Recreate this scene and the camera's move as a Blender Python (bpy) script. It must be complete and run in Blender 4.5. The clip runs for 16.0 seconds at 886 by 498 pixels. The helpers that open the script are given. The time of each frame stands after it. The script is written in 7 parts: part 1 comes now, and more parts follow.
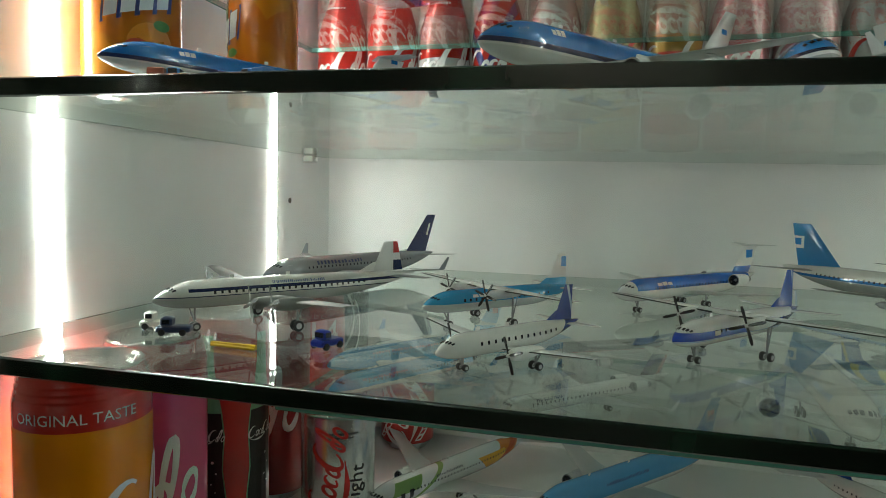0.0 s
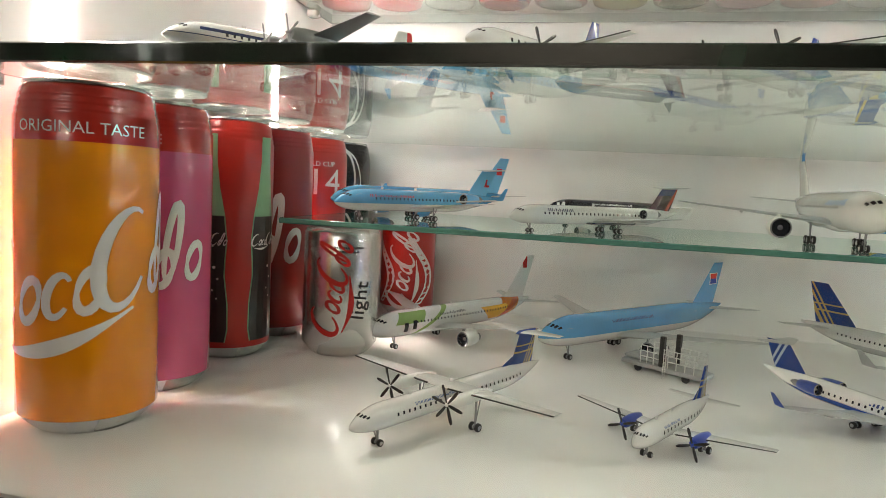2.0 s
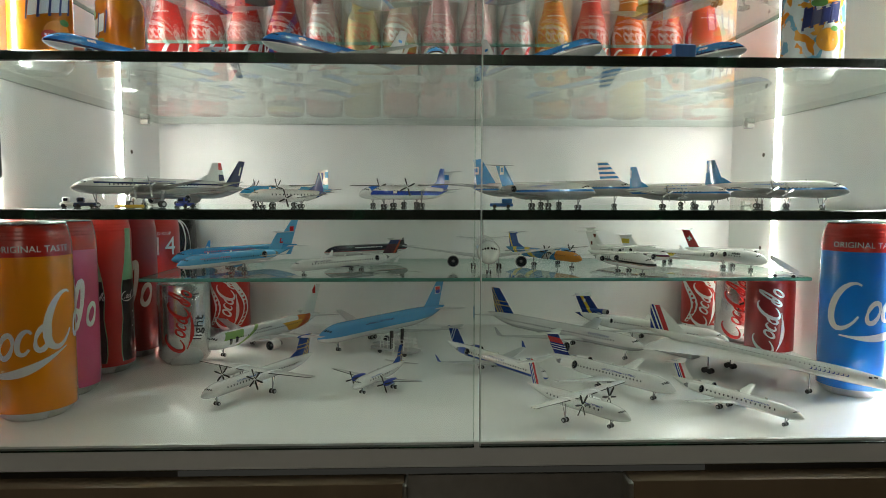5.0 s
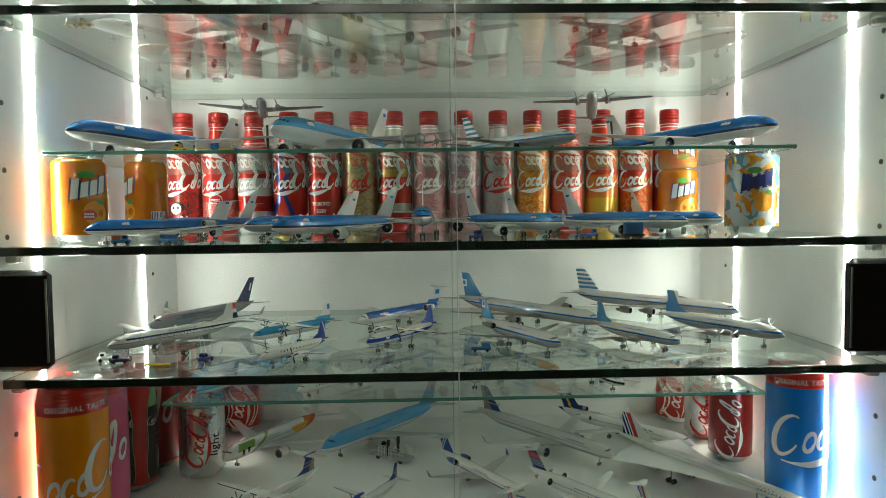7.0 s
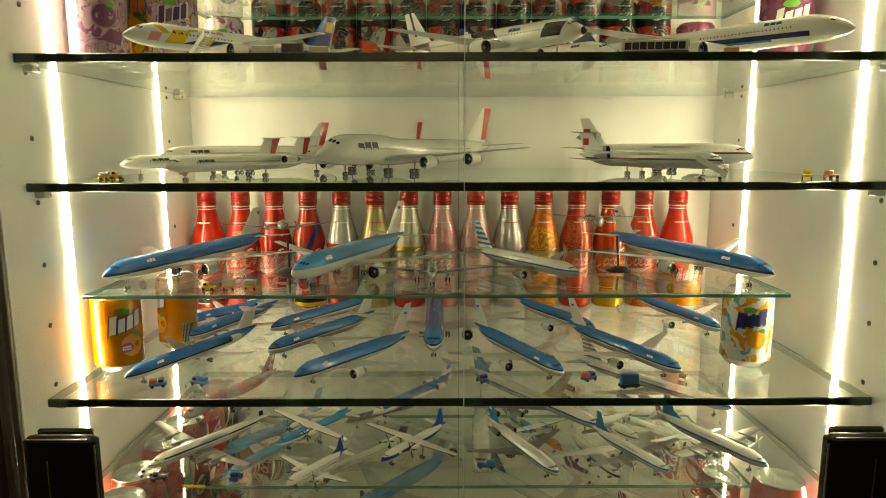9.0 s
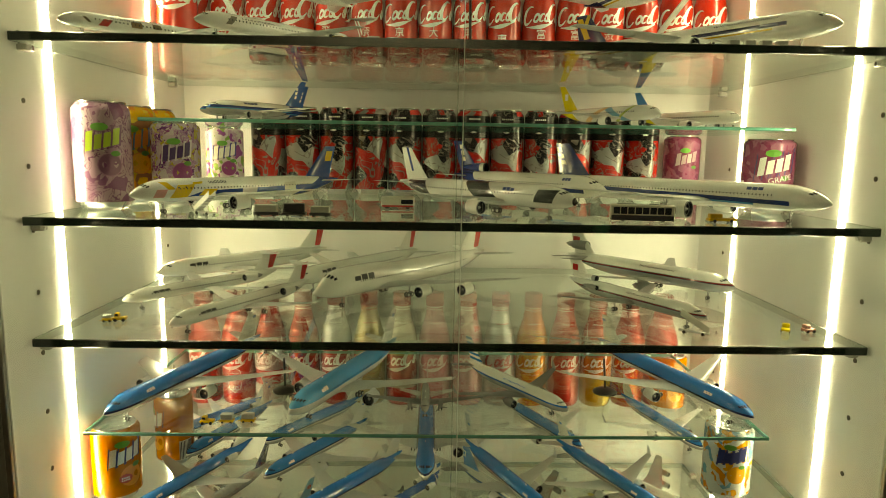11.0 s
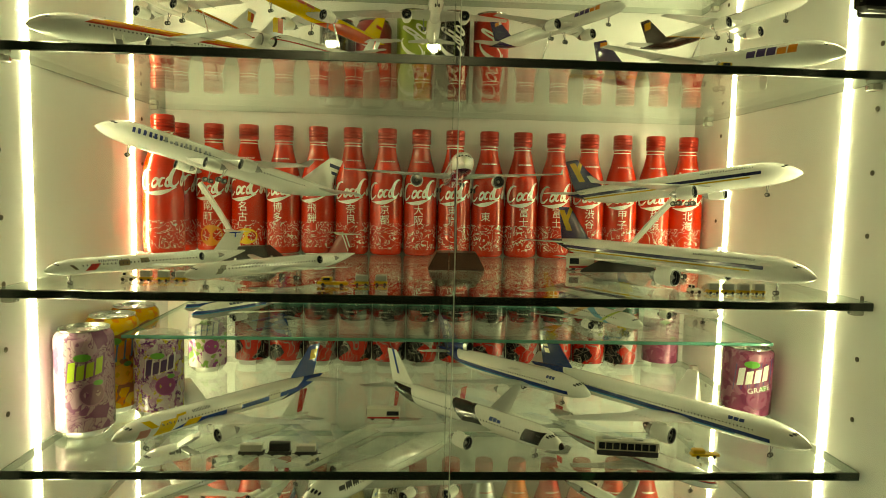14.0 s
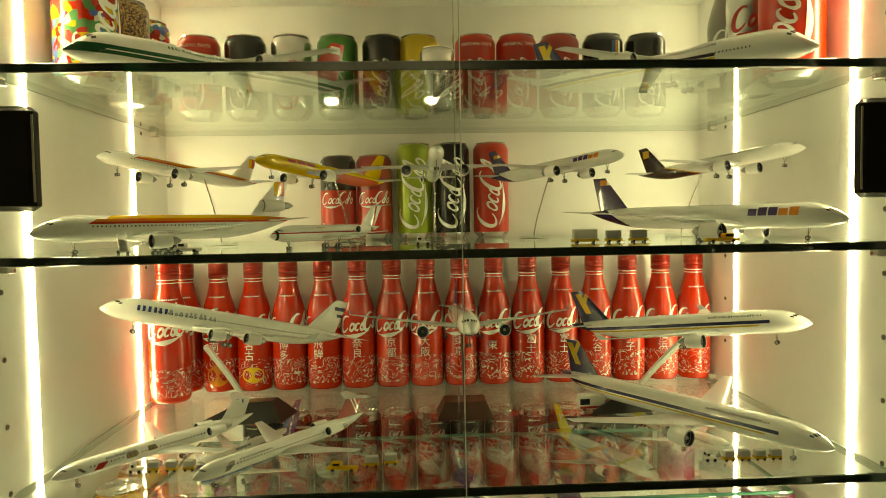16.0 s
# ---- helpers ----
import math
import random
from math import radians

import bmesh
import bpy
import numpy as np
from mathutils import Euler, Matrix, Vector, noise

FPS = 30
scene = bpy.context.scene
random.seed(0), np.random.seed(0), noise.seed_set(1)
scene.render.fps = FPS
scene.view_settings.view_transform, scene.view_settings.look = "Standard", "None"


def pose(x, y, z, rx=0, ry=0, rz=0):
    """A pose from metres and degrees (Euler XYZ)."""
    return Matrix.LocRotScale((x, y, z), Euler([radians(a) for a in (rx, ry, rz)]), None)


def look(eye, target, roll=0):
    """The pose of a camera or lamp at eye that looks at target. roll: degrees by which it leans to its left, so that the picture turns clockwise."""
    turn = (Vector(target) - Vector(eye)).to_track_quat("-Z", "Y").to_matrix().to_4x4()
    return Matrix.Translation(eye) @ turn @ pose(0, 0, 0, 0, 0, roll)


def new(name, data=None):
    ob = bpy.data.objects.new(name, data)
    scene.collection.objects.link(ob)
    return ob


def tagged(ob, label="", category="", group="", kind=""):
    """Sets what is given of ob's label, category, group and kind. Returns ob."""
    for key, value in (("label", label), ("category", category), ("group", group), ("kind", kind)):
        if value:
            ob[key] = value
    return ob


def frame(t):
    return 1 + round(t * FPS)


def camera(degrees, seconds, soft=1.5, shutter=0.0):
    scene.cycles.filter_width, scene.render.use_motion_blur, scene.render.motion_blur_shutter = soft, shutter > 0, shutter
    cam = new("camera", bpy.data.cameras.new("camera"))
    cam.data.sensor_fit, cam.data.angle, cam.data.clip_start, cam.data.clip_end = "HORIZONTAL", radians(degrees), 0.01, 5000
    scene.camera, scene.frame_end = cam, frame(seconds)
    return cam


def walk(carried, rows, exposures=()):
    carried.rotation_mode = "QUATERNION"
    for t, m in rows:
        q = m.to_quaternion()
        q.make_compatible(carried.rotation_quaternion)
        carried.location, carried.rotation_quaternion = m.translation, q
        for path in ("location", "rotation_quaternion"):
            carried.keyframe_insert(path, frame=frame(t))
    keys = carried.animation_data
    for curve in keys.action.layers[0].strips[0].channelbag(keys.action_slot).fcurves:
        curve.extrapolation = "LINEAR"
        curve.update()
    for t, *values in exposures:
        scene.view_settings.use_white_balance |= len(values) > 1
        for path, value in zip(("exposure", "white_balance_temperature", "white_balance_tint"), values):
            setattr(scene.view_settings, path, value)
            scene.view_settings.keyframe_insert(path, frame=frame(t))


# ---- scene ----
cam = camera(68.4, 16.0, 0.8)
PATH = [
    (0, (-0.123, -0.233, 0.76), (-0.61, 1.7, 0.599), 1.5),
    (0.5, (-0.124, -0.222, 0.715), (-0.642, 1.703, 0.565), 1.7),
    (1, (-0.131, -0.217, 0.68), (-0.672, 1.702, 0.518), 2.1),
    (1.5, (-0.131, -0.217, 0.647), (-0.639, 1.708, 0.462), 2.4),
    (2, (-0.136, -0.237, 0.629), (-0.575, 1.705, 0.443), 3.0),
    (2.5, (-0.118, -0.27, 0.639), (-0.387, 1.702, 0.442), 1.8),
    (3, (-0.1, -0.315, 0.658), (-0.235, 1.666, 0.419), 0.6),
    (3.5, (-0.086, -0.365, 0.656), (-0.143, 1.625, 0.457), 0.1),
    (4, (-0.07, -0.419, 0.67), (-0.054, 1.576, 0.526), 0.1),
    (4.2, (-0.064, -0.447, 0.668), (-0.021, 1.547, 0.521), 0.3),
    (6.3, (-0.031, -0.598, 0.773), (0.055, 1.394, 0.617), 0.3),
    (6.5, (-0.034, -0.603, 0.785), (0.058, 1.39, 0.644), 0.5),
    (7, (-0.027, -0.616, 0.831), (0.03, 1.381, 0.731), -0.7),
    (7.5, (-0.031, -0.626, 0.894), (-0.007, 1.368, 0.749), 0.2),
    (8, (-0.027, -0.636, 0.947), (-0.02, 1.353, 0.741), -0.2),
    (8.5, (-0.026, -0.639, 1.01), (-0.005, 1.341, 0.724), -0.6),
    (8.7, (-0.017, -0.638, 1.033), (-0.018, 1.338, 0.726), -0.2),
    (10.8, (-0.026, -0.643, 1.203), (0.01, 1.332, 0.891), 0.9),
    (11, (-0.025, -0.639, 1.222), (0.011, 1.339, 0.923), 0.9),
    (11.5, (-0.018, -0.63, 1.252), (0.03, 1.351, 0.978), 1.2),
    (12, (-0.02, -0.622, 1.284), (0.048, 1.359, 1.021), 1.4),
    (12.5, (-0.027, -0.624, 1.328), (0.043, 1.362, 1.105), 1.5),
    (13, (-0.035, -0.627, 1.355), (0.042, 1.36, 1.137), 1.5),
    (13.5, (-0.035, -0.625, 1.386), (0.039, 1.364, 1.197), 1.5),
    (14, (-0.039, -0.619, 1.427), (0.065, 1.37, 1.251), 1.4),
    (14.5, (-0.039, -0.619, 1.461), (0.061, 1.375, 1.338), 0.1),
    (15, (-0.04, -0.62, 1.492), (0.072, 1.375, 1.401), 0.1),
    (15.5, (-0.043, -0.615, 1.527), (0.068, 1.38, 1.438), -0.1),
    (16, (-0.04, -0.605, 1.58), (0.049, 1.391, 1.493), -1.0),
]
EXPOSURES = [(0, 0.15, 6300, -4), (0.5, 0.55, 6600, 5), (1, 0.95, 6700, 10), (1.5, 1.22, 6900, 12), (2, 1.4, 6900, 15), (2.5, 1.4, 6800, 14), (3, 1.15, 6750, 14), (3.5, 1.02, 6700, 13), (4.2, 0.78, 6500, 8), (6.5, 0.2, 6400, -5), (8, 0.28, 6500, -6), (8.6, 0.25, 11000, -6), (11, 0.1, 14000, -15), (11.5, 0.1, 17500, -4), (12, 0.08, 10000, -18), (12.4, 0.1, 8500, -20), (12.8, 0.08, 13800, -12), (13.5, 0.0, 16800, -6), (14, 0.0, 15500, -26), (14.5, -0.07, 18800, -6), (15, -0.08, 18000, -12), (15.5, -0.05, 21000, -8), (16, -0.05, 18500, -18)]
walk(cam, [(t, look(eye, target, roll)) for t, eye, target, roll in PATH], EXPOSURES)

# ---- light and picture tone ----
world = bpy.data.worlds.new("dim_room")
scene.world = world
world.use_nodes = True
world.node_tree.nodes["Background"].inputs[0].default_value = (0.9, 0.85, 0.75, 1)
world.node_tree.nodes["Background"].inputs[1].default_value = 0.02

scene.cycles.transparent_max_bounces = 32
scene.cycles.max_bounces = 12
scene.cycles.diffuse_bounces = 7
LED_POWER = 50.0
BASE, S1, S2, S3, S4, S5, S6, S7, TOP = 0.5, 0.682, 0.807, 1.0285, 1.1515, 1.3265, 1.553, 1.727, 1.92
HALF0, HALF2, HALF4 = 0.601, 0.902, 1.254
WX, BACK, FRONT = 0.427, 0.445, -0.030


# ---- materials ----
def node_mat(name):
    m = bpy.data.materials.new(name)
    m.use_nodes = True
    nt = m.node_tree
    return m, nt, nt.nodes["Principled BSDF"]


def link(nt, a, b):
    nt.links.new(a, b)


def plain(name, col, rough=0.35, metal=0.0, coat=0.0, grain=0.0, scale=60.0, bump=0.0):
    m, nt, b = node_mat(name)
    b.inputs["Base Color"].default_value = (*col, 1)
    b.inputs["Roughness"].default_value = rough
    b.inputs["Metallic"].default_value = metal
    b.inputs["Coat Weight"].default_value = coat
    b.inputs["Coat Roughness"].default_value = 0.08
    if grain or bump:
        tc = nt.nodes.new("ShaderNodeTexCoord")
        n1 = nt.nodes.new("ShaderNodeTexNoise")
        n1.inputs["Scale"].default_value = scale
        n1.inputs["Detail"].default_value = 6
        link(nt, tc.outputs["Object"], n1.inputs["Vector"])
        n2 = nt.nodes.new("ShaderNodeTexNoise")
        n2.inputs["Scale"].default_value = scale * 0.06
        n2.inputs["Detail"].default_value = 3
        link(nt, tc.outputs["Object"], n2.inputs["Vector"])
        add = nt.nodes.new("ShaderNodeMath")
        add.operation = "ADD"
        link(nt, n1.outputs["Fac"], add.inputs[0])
        link(nt, n2.outputs["Fac"], add.inputs[1])
        mr = nt.nodes.new("ShaderNodeMapRange")
        mr.inputs["From Min"].default_value, mr.inputs["From Max"].default_value = 0.7, 1.3
        mr.inputs["To Min"].default_value, mr.inputs["To Max"].default_value = 1 - grain, 1 + grain * 0.5
        link(nt, add.outputs[0], mr.inputs["Value"])
        mx = nt.nodes.new("ShaderNodeMix")
        mx.data_type, mx.blend_type = "RGBA", "MULTIPLY"
        mx.inputs["Factor"].default_value = 1
        mx.inputs["A"].default_value = (*col, 1)
        link(nt, mr.outputs[0], mx.inputs["B"])
        link(nt, mx.outputs["Result"], b.inputs["Base Color"])
        rr = nt.nodes.new("ShaderNodeMapRange")
        rr.inputs["To Min"].default_value, rr.inputs["To Max"].default_value = max(0.03, rough - 0.1), rough + 0.12
        link(nt, n2.outputs["Fac"], rr.inputs["Value"])
        link(nt, rr.outputs[0], b.inputs["Roughness"])
        if bump:
            bp = nt.nodes.new("ShaderNodeBump")
            bp.inputs["Strength"].default_value = bump
            bp.inputs["Distance"].default_value = 0.0005
            link(nt, n1.outputs["Fac"], bp.inputs["Height"])
            link(nt, bp.outputs[0], b.inputs["Normal"])
    return m


def emitter(name, col, power):
    m, nt, b = node_mat(name)
    b.inputs["Base Color"].default_value = (0.9, 0.9, 0.9, 1)
    b.inputs["Emission Color"].default_value = (*col, 1)
    b.inputs["Emission Strength"].default_value = power
    return m


def clear_glass(name, tint, haze=0.02):
    m, nt, b = node_mat(name)
    nt.nodes.remove(b)
    tr = nt.nodes.new("ShaderNodeBsdfTransparent")
    tr.inputs[0].default_value = (*tint, 1)
    gl = nt.nodes.new("ShaderNodeBsdfGlossy")
    gl.inputs["Roughness"].default_value = haze
    gl.inputs[0].default_value = (0.95, 1, 0.97, 1)
    lw = nt.nodes.new("ShaderNodeLayerWeight")
    pw = nt.nodes.new("ShaderNodeMath")
    pw.operation = "POWER"
    pw.inputs[1].default_value = 5.0
    link(nt, lw.outputs["Facing"], pw.inputs[0])
    fr = nt.nodes.new("ShaderNodeMath")
    fr.operation = "MULTIPLY_ADD"
    fr.inputs[1].default_value, fr.inputs[2].default_value = 0.95, 0.045
    link(nt, pw.outputs[0], fr.inputs[0])
    mix = nt.nodes.new("ShaderNodeMixShader")
    link(nt, fr.outputs[0], mix.inputs[0])
    link(nt, tr.outputs[0], mix.inputs[1])
    link(nt, gl.outputs[0], mix.inputs[2])
    link(nt, mix.outputs[0], nt.nodes["Material Output"].inputs[0])
    return m


def streaked(name, dark, bright):
    """Polished glass edge: nearly black green with a few brighter green glints painted along its length."""
    m, nt, b = node_mat(name)
    tc = nt.nodes.new("ShaderNodeTexCoord")
    mp = nt.nodes.new("ShaderNodeMapping")
    mp.inputs["Scale"].default_value = (1.0, 1.0, 0.25)
    link(nt, tc.outputs["Object"], mp.inputs["Vector"])
    oi = nt.nodes.new("ShaderNodeObjectInfo")
    n = nt.nodes.new("ShaderNodeTexNoise")
    n.noise_dimensions = "4D"
    n.inputs["Scale"].default_value, n.inputs["Detail"].default_value = 16.0, 5
    link(nt, mp.outputs[0], n.inputs["Vector"])
    sc = nt.nodes.new("ShaderNodeMath")
    sc.operation = "MULTIPLY"
    sc.inputs[1].default_value = 9.0
    link(nt, oi.outputs["Random"], sc.inputs[0])
    link(nt, sc.outputs[0], n.inputs["W"])
    ramp = nt.nodes.new("ShaderNodeValToRGB")
    els = ramp.color_ramp.elements
    els[0].position, els[0].color = 0.55, (*dark, 1)
    els[1].position, els[1].color = 0.80, (*bright, 1)
    link(nt, n.outputs["Fac"], ramp.inputs[0])
    link(nt, ramp.outputs[0], b.inputs["Base Color"])
    b.inputs["Roughness"].default_value = 0.22
    b.inputs["Coat Weight"].default_value = 0.4
    return m


def painted(name, base, layers, ox=0.0, oz=0.0, sx=1.0, sz=1.0, rough=0.22, metal=0.0):
    """Paint of a scale model or tin: bands of colour laid over a base coat, in the thing's own axes.
    A layer: (colour, (a, b, c, low, high), ...) where a * x + b * z + c * |y| lies between low and high."""
    m, nt, bs = node_mat(name)
    tc = nt.nodes.new("ShaderNodeTexCoord")
    sep = nt.nodes.new("ShaderNodeSeparateXYZ")
    link(nt, tc.outputs["Object"], sep.inputs[0])

    def mth(op, a, b=None, c=None):
        n = nt.nodes.new("ShaderNodeMath")
        n.operation = op
        for i, v in enumerate((a, b, c)):
            if v is None:
                continue
            if isinstance(v, (int, float)):
                n.inputs[i].default_value = v
            else:
                link(nt, v, n.inputs[i])
        return n.outputs[0]
    X = mth("MULTIPLY", mth("SUBTRACT", sep.outputs[0], ox), 1 / sx)
    Zc = mth("MULTIPLY", mth("SUBTRACT", sep.outputs[2], oz), 1 / sz)
    Y = mth("MULTIPLY", mth("ABSOLUTE", sep.outputs[1]), 1 / sz)
    colour = None
    dirt = nt.nodes.new("ShaderNodeTexNoise")
    dirt.inputs["Scale"].default_value = 40
    dirt.inputs["Detail"].default_value = 5
    link(nt, tc.outputs["Object"], dirt.inputs["Vector"])
    mr = nt.nodes.new("ShaderNodeMapRange")
    mr.inputs["From Min"].default_value, mr.inputs["From Max"].default_value = 0.3, 0.7
    mr.inputs["To Min"].default_value, mr.inputs["To Max"].default_value = 0.93, 1.0
    link(nt, dirt.outputs["Fac"], mr.inputs["Value"])
    for col, *conds in layers:
        mask = None
        for a, b, c, lo, hi in conds:
            v = mth("MULTIPLY", X, a)
            if b:
                v = mth("MULTIPLY_ADD", Zc, b, v)
            if c:
                v = mth("MULTIPLY_ADD", Y, c, v)
            q = mth("MULTIPLY", mth("GREATER_THAN", v, lo), mth("LESS_THAN", v, hi))
            mask = q if mask is None else mth("MULTIPLY", mask, q)
        mx = nt.nodes.new("ShaderNodeMix")
        mx.data_type = "RGBA"
        link(nt, mask, mx.inputs["Factor"])
        if colour is None:
            mx.inputs["A"].default_value = (*base, 1)
        else:
            link(nt, colour, mx.inputs["A"])
        mx.inputs["B"].default_value = (*col, 1)
        colour = mx.outputs["Result"]
    fin = nt.nodes.new("ShaderNodeMix")
    fin.data_type, fin.blend_type = "RGBA", "MULTIPLY"
    fin.inputs["Factor"].default_value = 1
    if colour is None:
        fin.inputs["A"].default_value = (*base, 1)
    else:
        link(nt, colour, fin.inputs["A"])
    link(nt, mr.outputs[0], fin.inputs["B"])
    link(nt, fin.outputs["Result"], bs.inputs["Base Color"])
    bs.inputs["Roughness"].default_value = rough
    bs.inputs["Metallic"].default_value = metal
    bs.inputs["Coat Weight"].default_value = 0.7
    bs.inputs["Coat Roughness"].default_value = 0.04
    return m


def artwork(name, base, cols, scale=90.0, cover=0.5, stretch=1.0, rough=0.25, metal=0.1, lines=None):
    """Printed tin with small blobs and swirls of several colours."""
    m, nt, bs = node_mat(name)
    tc = nt.nodes.new("ShaderNodeTexCoord")
    wn = nt.nodes.new("ShaderNodeTexNoise")
    wn.inputs["Scale"].default_value = scale * 0.4
    wn.inputs["Detail"].default_value = 2
    link(nt, tc.outputs["Object"], wn.inputs["Vector"])
    warp = nt.nodes.new("ShaderNodeVectorMath")
    warp.operation = "MULTIPLY_ADD"
    link(nt, wn.outputs["Color"], warp.inputs[0])
    warp.inputs[1].default_value = (0.02, 0.02, 0.02 * stretch)
    link(nt, tc.outputs["Object"], warp.inputs[2])
    vo = nt.nodes.new("ShaderNodeTexVoronoi")
    vo.inputs["Scale"].default_value = scale
    link(nt, warp.outputs[0], vo.inputs["Vector"])
    sep = nt.nodes.new("ShaderNodeSeparateColor")
    link(nt, vo.outputs["Color"], sep.inputs[0])
    ramp = nt.nodes.new("ShaderNodeValToRGB")
    ramp.color_ramp.interpolation = "CONSTANT"
    els = ramp.color_ramp.elements
    allc = [base] + list(cols)
    els[0].position, els[0].color = 0.0, (*base, 1)
    els[1].position, els[1].color = 1 - cover, (*cols[0], 1)
    for i, c in enumerate(cols[1:], 1):
        e = els.new(1 - cover + cover * i / len(cols))
        e.color = (*c, 1)
    link(nt, sep.outputs[0], ramp.inputs[0])
    link(nt, ramp.outputs[0], bs.inputs["Base Color"])
    if lines:
        n = nt.nodes.new("ShaderNodeTexNoise")
        n.inputs["Scale"].default_value, n.inputs["Detail"].default_value, n.inputs["Distortion"].default_value = scale * 0.8, 2, 1.2
        link(nt, tc.outputs["Object"], n.inputs["Vector"])
        w = nt.nodes.new("ShaderNodeMath")
        w.operation = "PINGPONG"
        w.inputs[1].default_value = 0.08
        link(nt, n.outputs["Fac"], w.inputs[0])
        g = nt.nodes.new("ShaderNodeMath")
        g.operation = "GREATER_THAN"
        g.inputs[1].default_value = 0.066
        link(nt, w.outputs[0], g.inputs[0])
        mx = nt.nodes.new("ShaderNodeMix")
        mx.data_type = "RGBA"
        link(nt, g.outputs[0], mx.inputs["Factor"])
        link(nt, ramp.outputs[0], mx.inputs["A"])
        mx.inputs["B"].default_value = (*lines, 1)
        link(nt, mx.outputs["Result"], bs.inputs["Base Color"])
    bs.inputs["Roughness"].default_value = rough
    bs.inputs["Metallic"].default_value = metal
    bs.inputs["Coat Weight"].default_value = 0.3
    return m


def printed(name, base, ink, lo, hi, scale=120.0, amount=0.5, rough=0.28, metal=0.35):
    """A tin of one colour with fine line drawing in another between two heights."""
    m, nt, bs = node_mat(name)
    tc = nt.nodes.new("ShaderNodeTexCoord")
    sep = nt.nodes.new("ShaderNodeSeparateXYZ")
    link(nt, tc.outputs["Object"], sep.inputs[0])
    oi = nt.nodes.new("ShaderNodeObjectInfo")
    off = nt.nodes.new("ShaderNodeVectorMath")
    off.operation = "ADD"
    sc = nt.nodes.new("ShaderNodeMath")
    sc.operation = "MULTIPLY"
    sc.inputs[1].default_value = 7.0
    link(nt, oi.outputs["Random"], sc.inputs[0])
    link(nt, tc.outputs["Object"], off.inputs[0])
    link(nt, sc.outputs[0], off.inputs[1])
    n = nt.nodes.new("ShaderNodeTexNoise")
    n.inputs["Scale"].default_value = scale
    n.inputs["Detail"].default_value = 3
    n.inputs["Distortion"].default_value = 0.8
    link(nt, off.outputs[0], n.inputs["Vector"])
    w = nt.nodes.new("ShaderNodeMath")
    w.operation = "PINGPONG"
    w.inputs[1].default_value = 0.07
    link(nt, n.outputs["Fac"], w.inputs[0])
    g = nt.nodes.new("ShaderNodeMath")
    g.operation = "GREATER_THAN"
    g.inputs[1].default_value = 0.07 * (1 - amount)
    link(nt, w.outputs[0], g.inputs[0])
    a = nt.nodes.new("ShaderNodeMath")
    a.operation = "GREATER_THAN"
    a.inputs[1].default_value = lo
    link(nt, sep.outputs[2], a.inputs[0])
    b = nt.nodes.new("ShaderNodeMath")
    b.operation = "LESS_THAN"
    b.inputs[1].default_value = hi
    link(nt, sep.outputs[2], b.inputs[0])
    m1 = nt.nodes.new("ShaderNodeMath")
    m1.operation = "MULTIPLY"
    link(nt, a.outputs[0], m1.inputs[0])
    link(nt, b.outputs[0], m1.inputs[1])
    m2 = nt.nodes.new("ShaderNodeMath")
    m2.operation = "MULTIPLY"
    link(nt, m1.outputs[0], m2.inputs[0])
    link(nt, g.outputs[0], m2.inputs[1])
    mx = nt.nodes.new("ShaderNodeMix")
    mx.data_type = "RGBA"
    mx.inputs["A"].default_value = (*base, 1)
    mx.inputs["B"].default_value = (*ink, 1)
    link(nt, m2.outputs[0], mx.inputs["Factor"])
    link(nt, mx.outputs["Result"], bs.inputs["Base Color"])
    bs.inputs["Roughness"].default_value = rough
    bs.inputs["Metallic"].default_value = metal
    bs.inputs["Coat Weight"].default_value = 0.7
    bs.inputs["Coat Roughness"].default_value = 0.06
    return m


WHITE_BOARD = plain("white_melamine", (0.86, 0.86, 0.84), 0.42, grain=0.05, scale=30, bump=0.04)
BASE_BOARD = plain("white_base_board", (0.84, 0.84, 0.81), 0.30, coat=0.15, grain=0.06, scale=14, bump=0.03)
TAUPE = plain("taupe_lacquer", (0.25, 0.18, 0.11), 0.45, grain=0.12, scale=50, bump=0.05)
GLASS = clear_glass("shelf_glass", (0.955, 0.975, 0.962), 0.015)
THIN_GLASS = clear_glass("thin_glass", (0.97, 0.985, 0.978), 0.01)
DOOR_GLASS = clear_glass("door_glass", (0.99, 0.995, 0.992), 0.0)
# The brighter green is glints of light put into the edge colour.
GLASS_EDGE = streaked("glass_edge", (0.002, 0.014, 0.007), (0.010, 0.095, 0.042))
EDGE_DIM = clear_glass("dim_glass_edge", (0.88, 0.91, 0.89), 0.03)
# Opaque pale tone standing in for light passing through clear glass edges.
EDGE_LIT_PALE = plain("painted_lit_glass_edge", (0.42, 0.46, 0.43), 0.15, coat=0.4)
DULL = plain("dull_silver", (0.26, 0.26, 0.255), 0.38, 0.75, grain=0.1, scale=60)
GLASS_EDGE_THIN = plain("thin_glass_edge", (0.10, 0.30, 0.24), 0.12, coat=0.5)
# Whitish base colour stands in for cabinet light carried through the door's edge.
DOOR_EDGE_LIT = plain("painted_lit_door_edge", (0.84, 0.89, 0.86), 0.15, 0.0, coat=0.5)
LED = emitter("led_diffuser", (1.0, 0.97, 0.92), LED_POWER)
CHROME = plain("chrome", (0.8, 0.8, 0.8), 0.12, 1.0)
POLISHED = plain("polished_bar", (0.86, 0.86, 0.84), 0.28, 0.45)
BRUSHED = plain("brushed_steel", (0.55, 0.54, 0.5), 0.35, 1.0, grain=0.1, scale=80)
BLACK = plain("black_plastic", (0.012, 0.011, 0.010), 0.3, grain=0.2, scale=60)
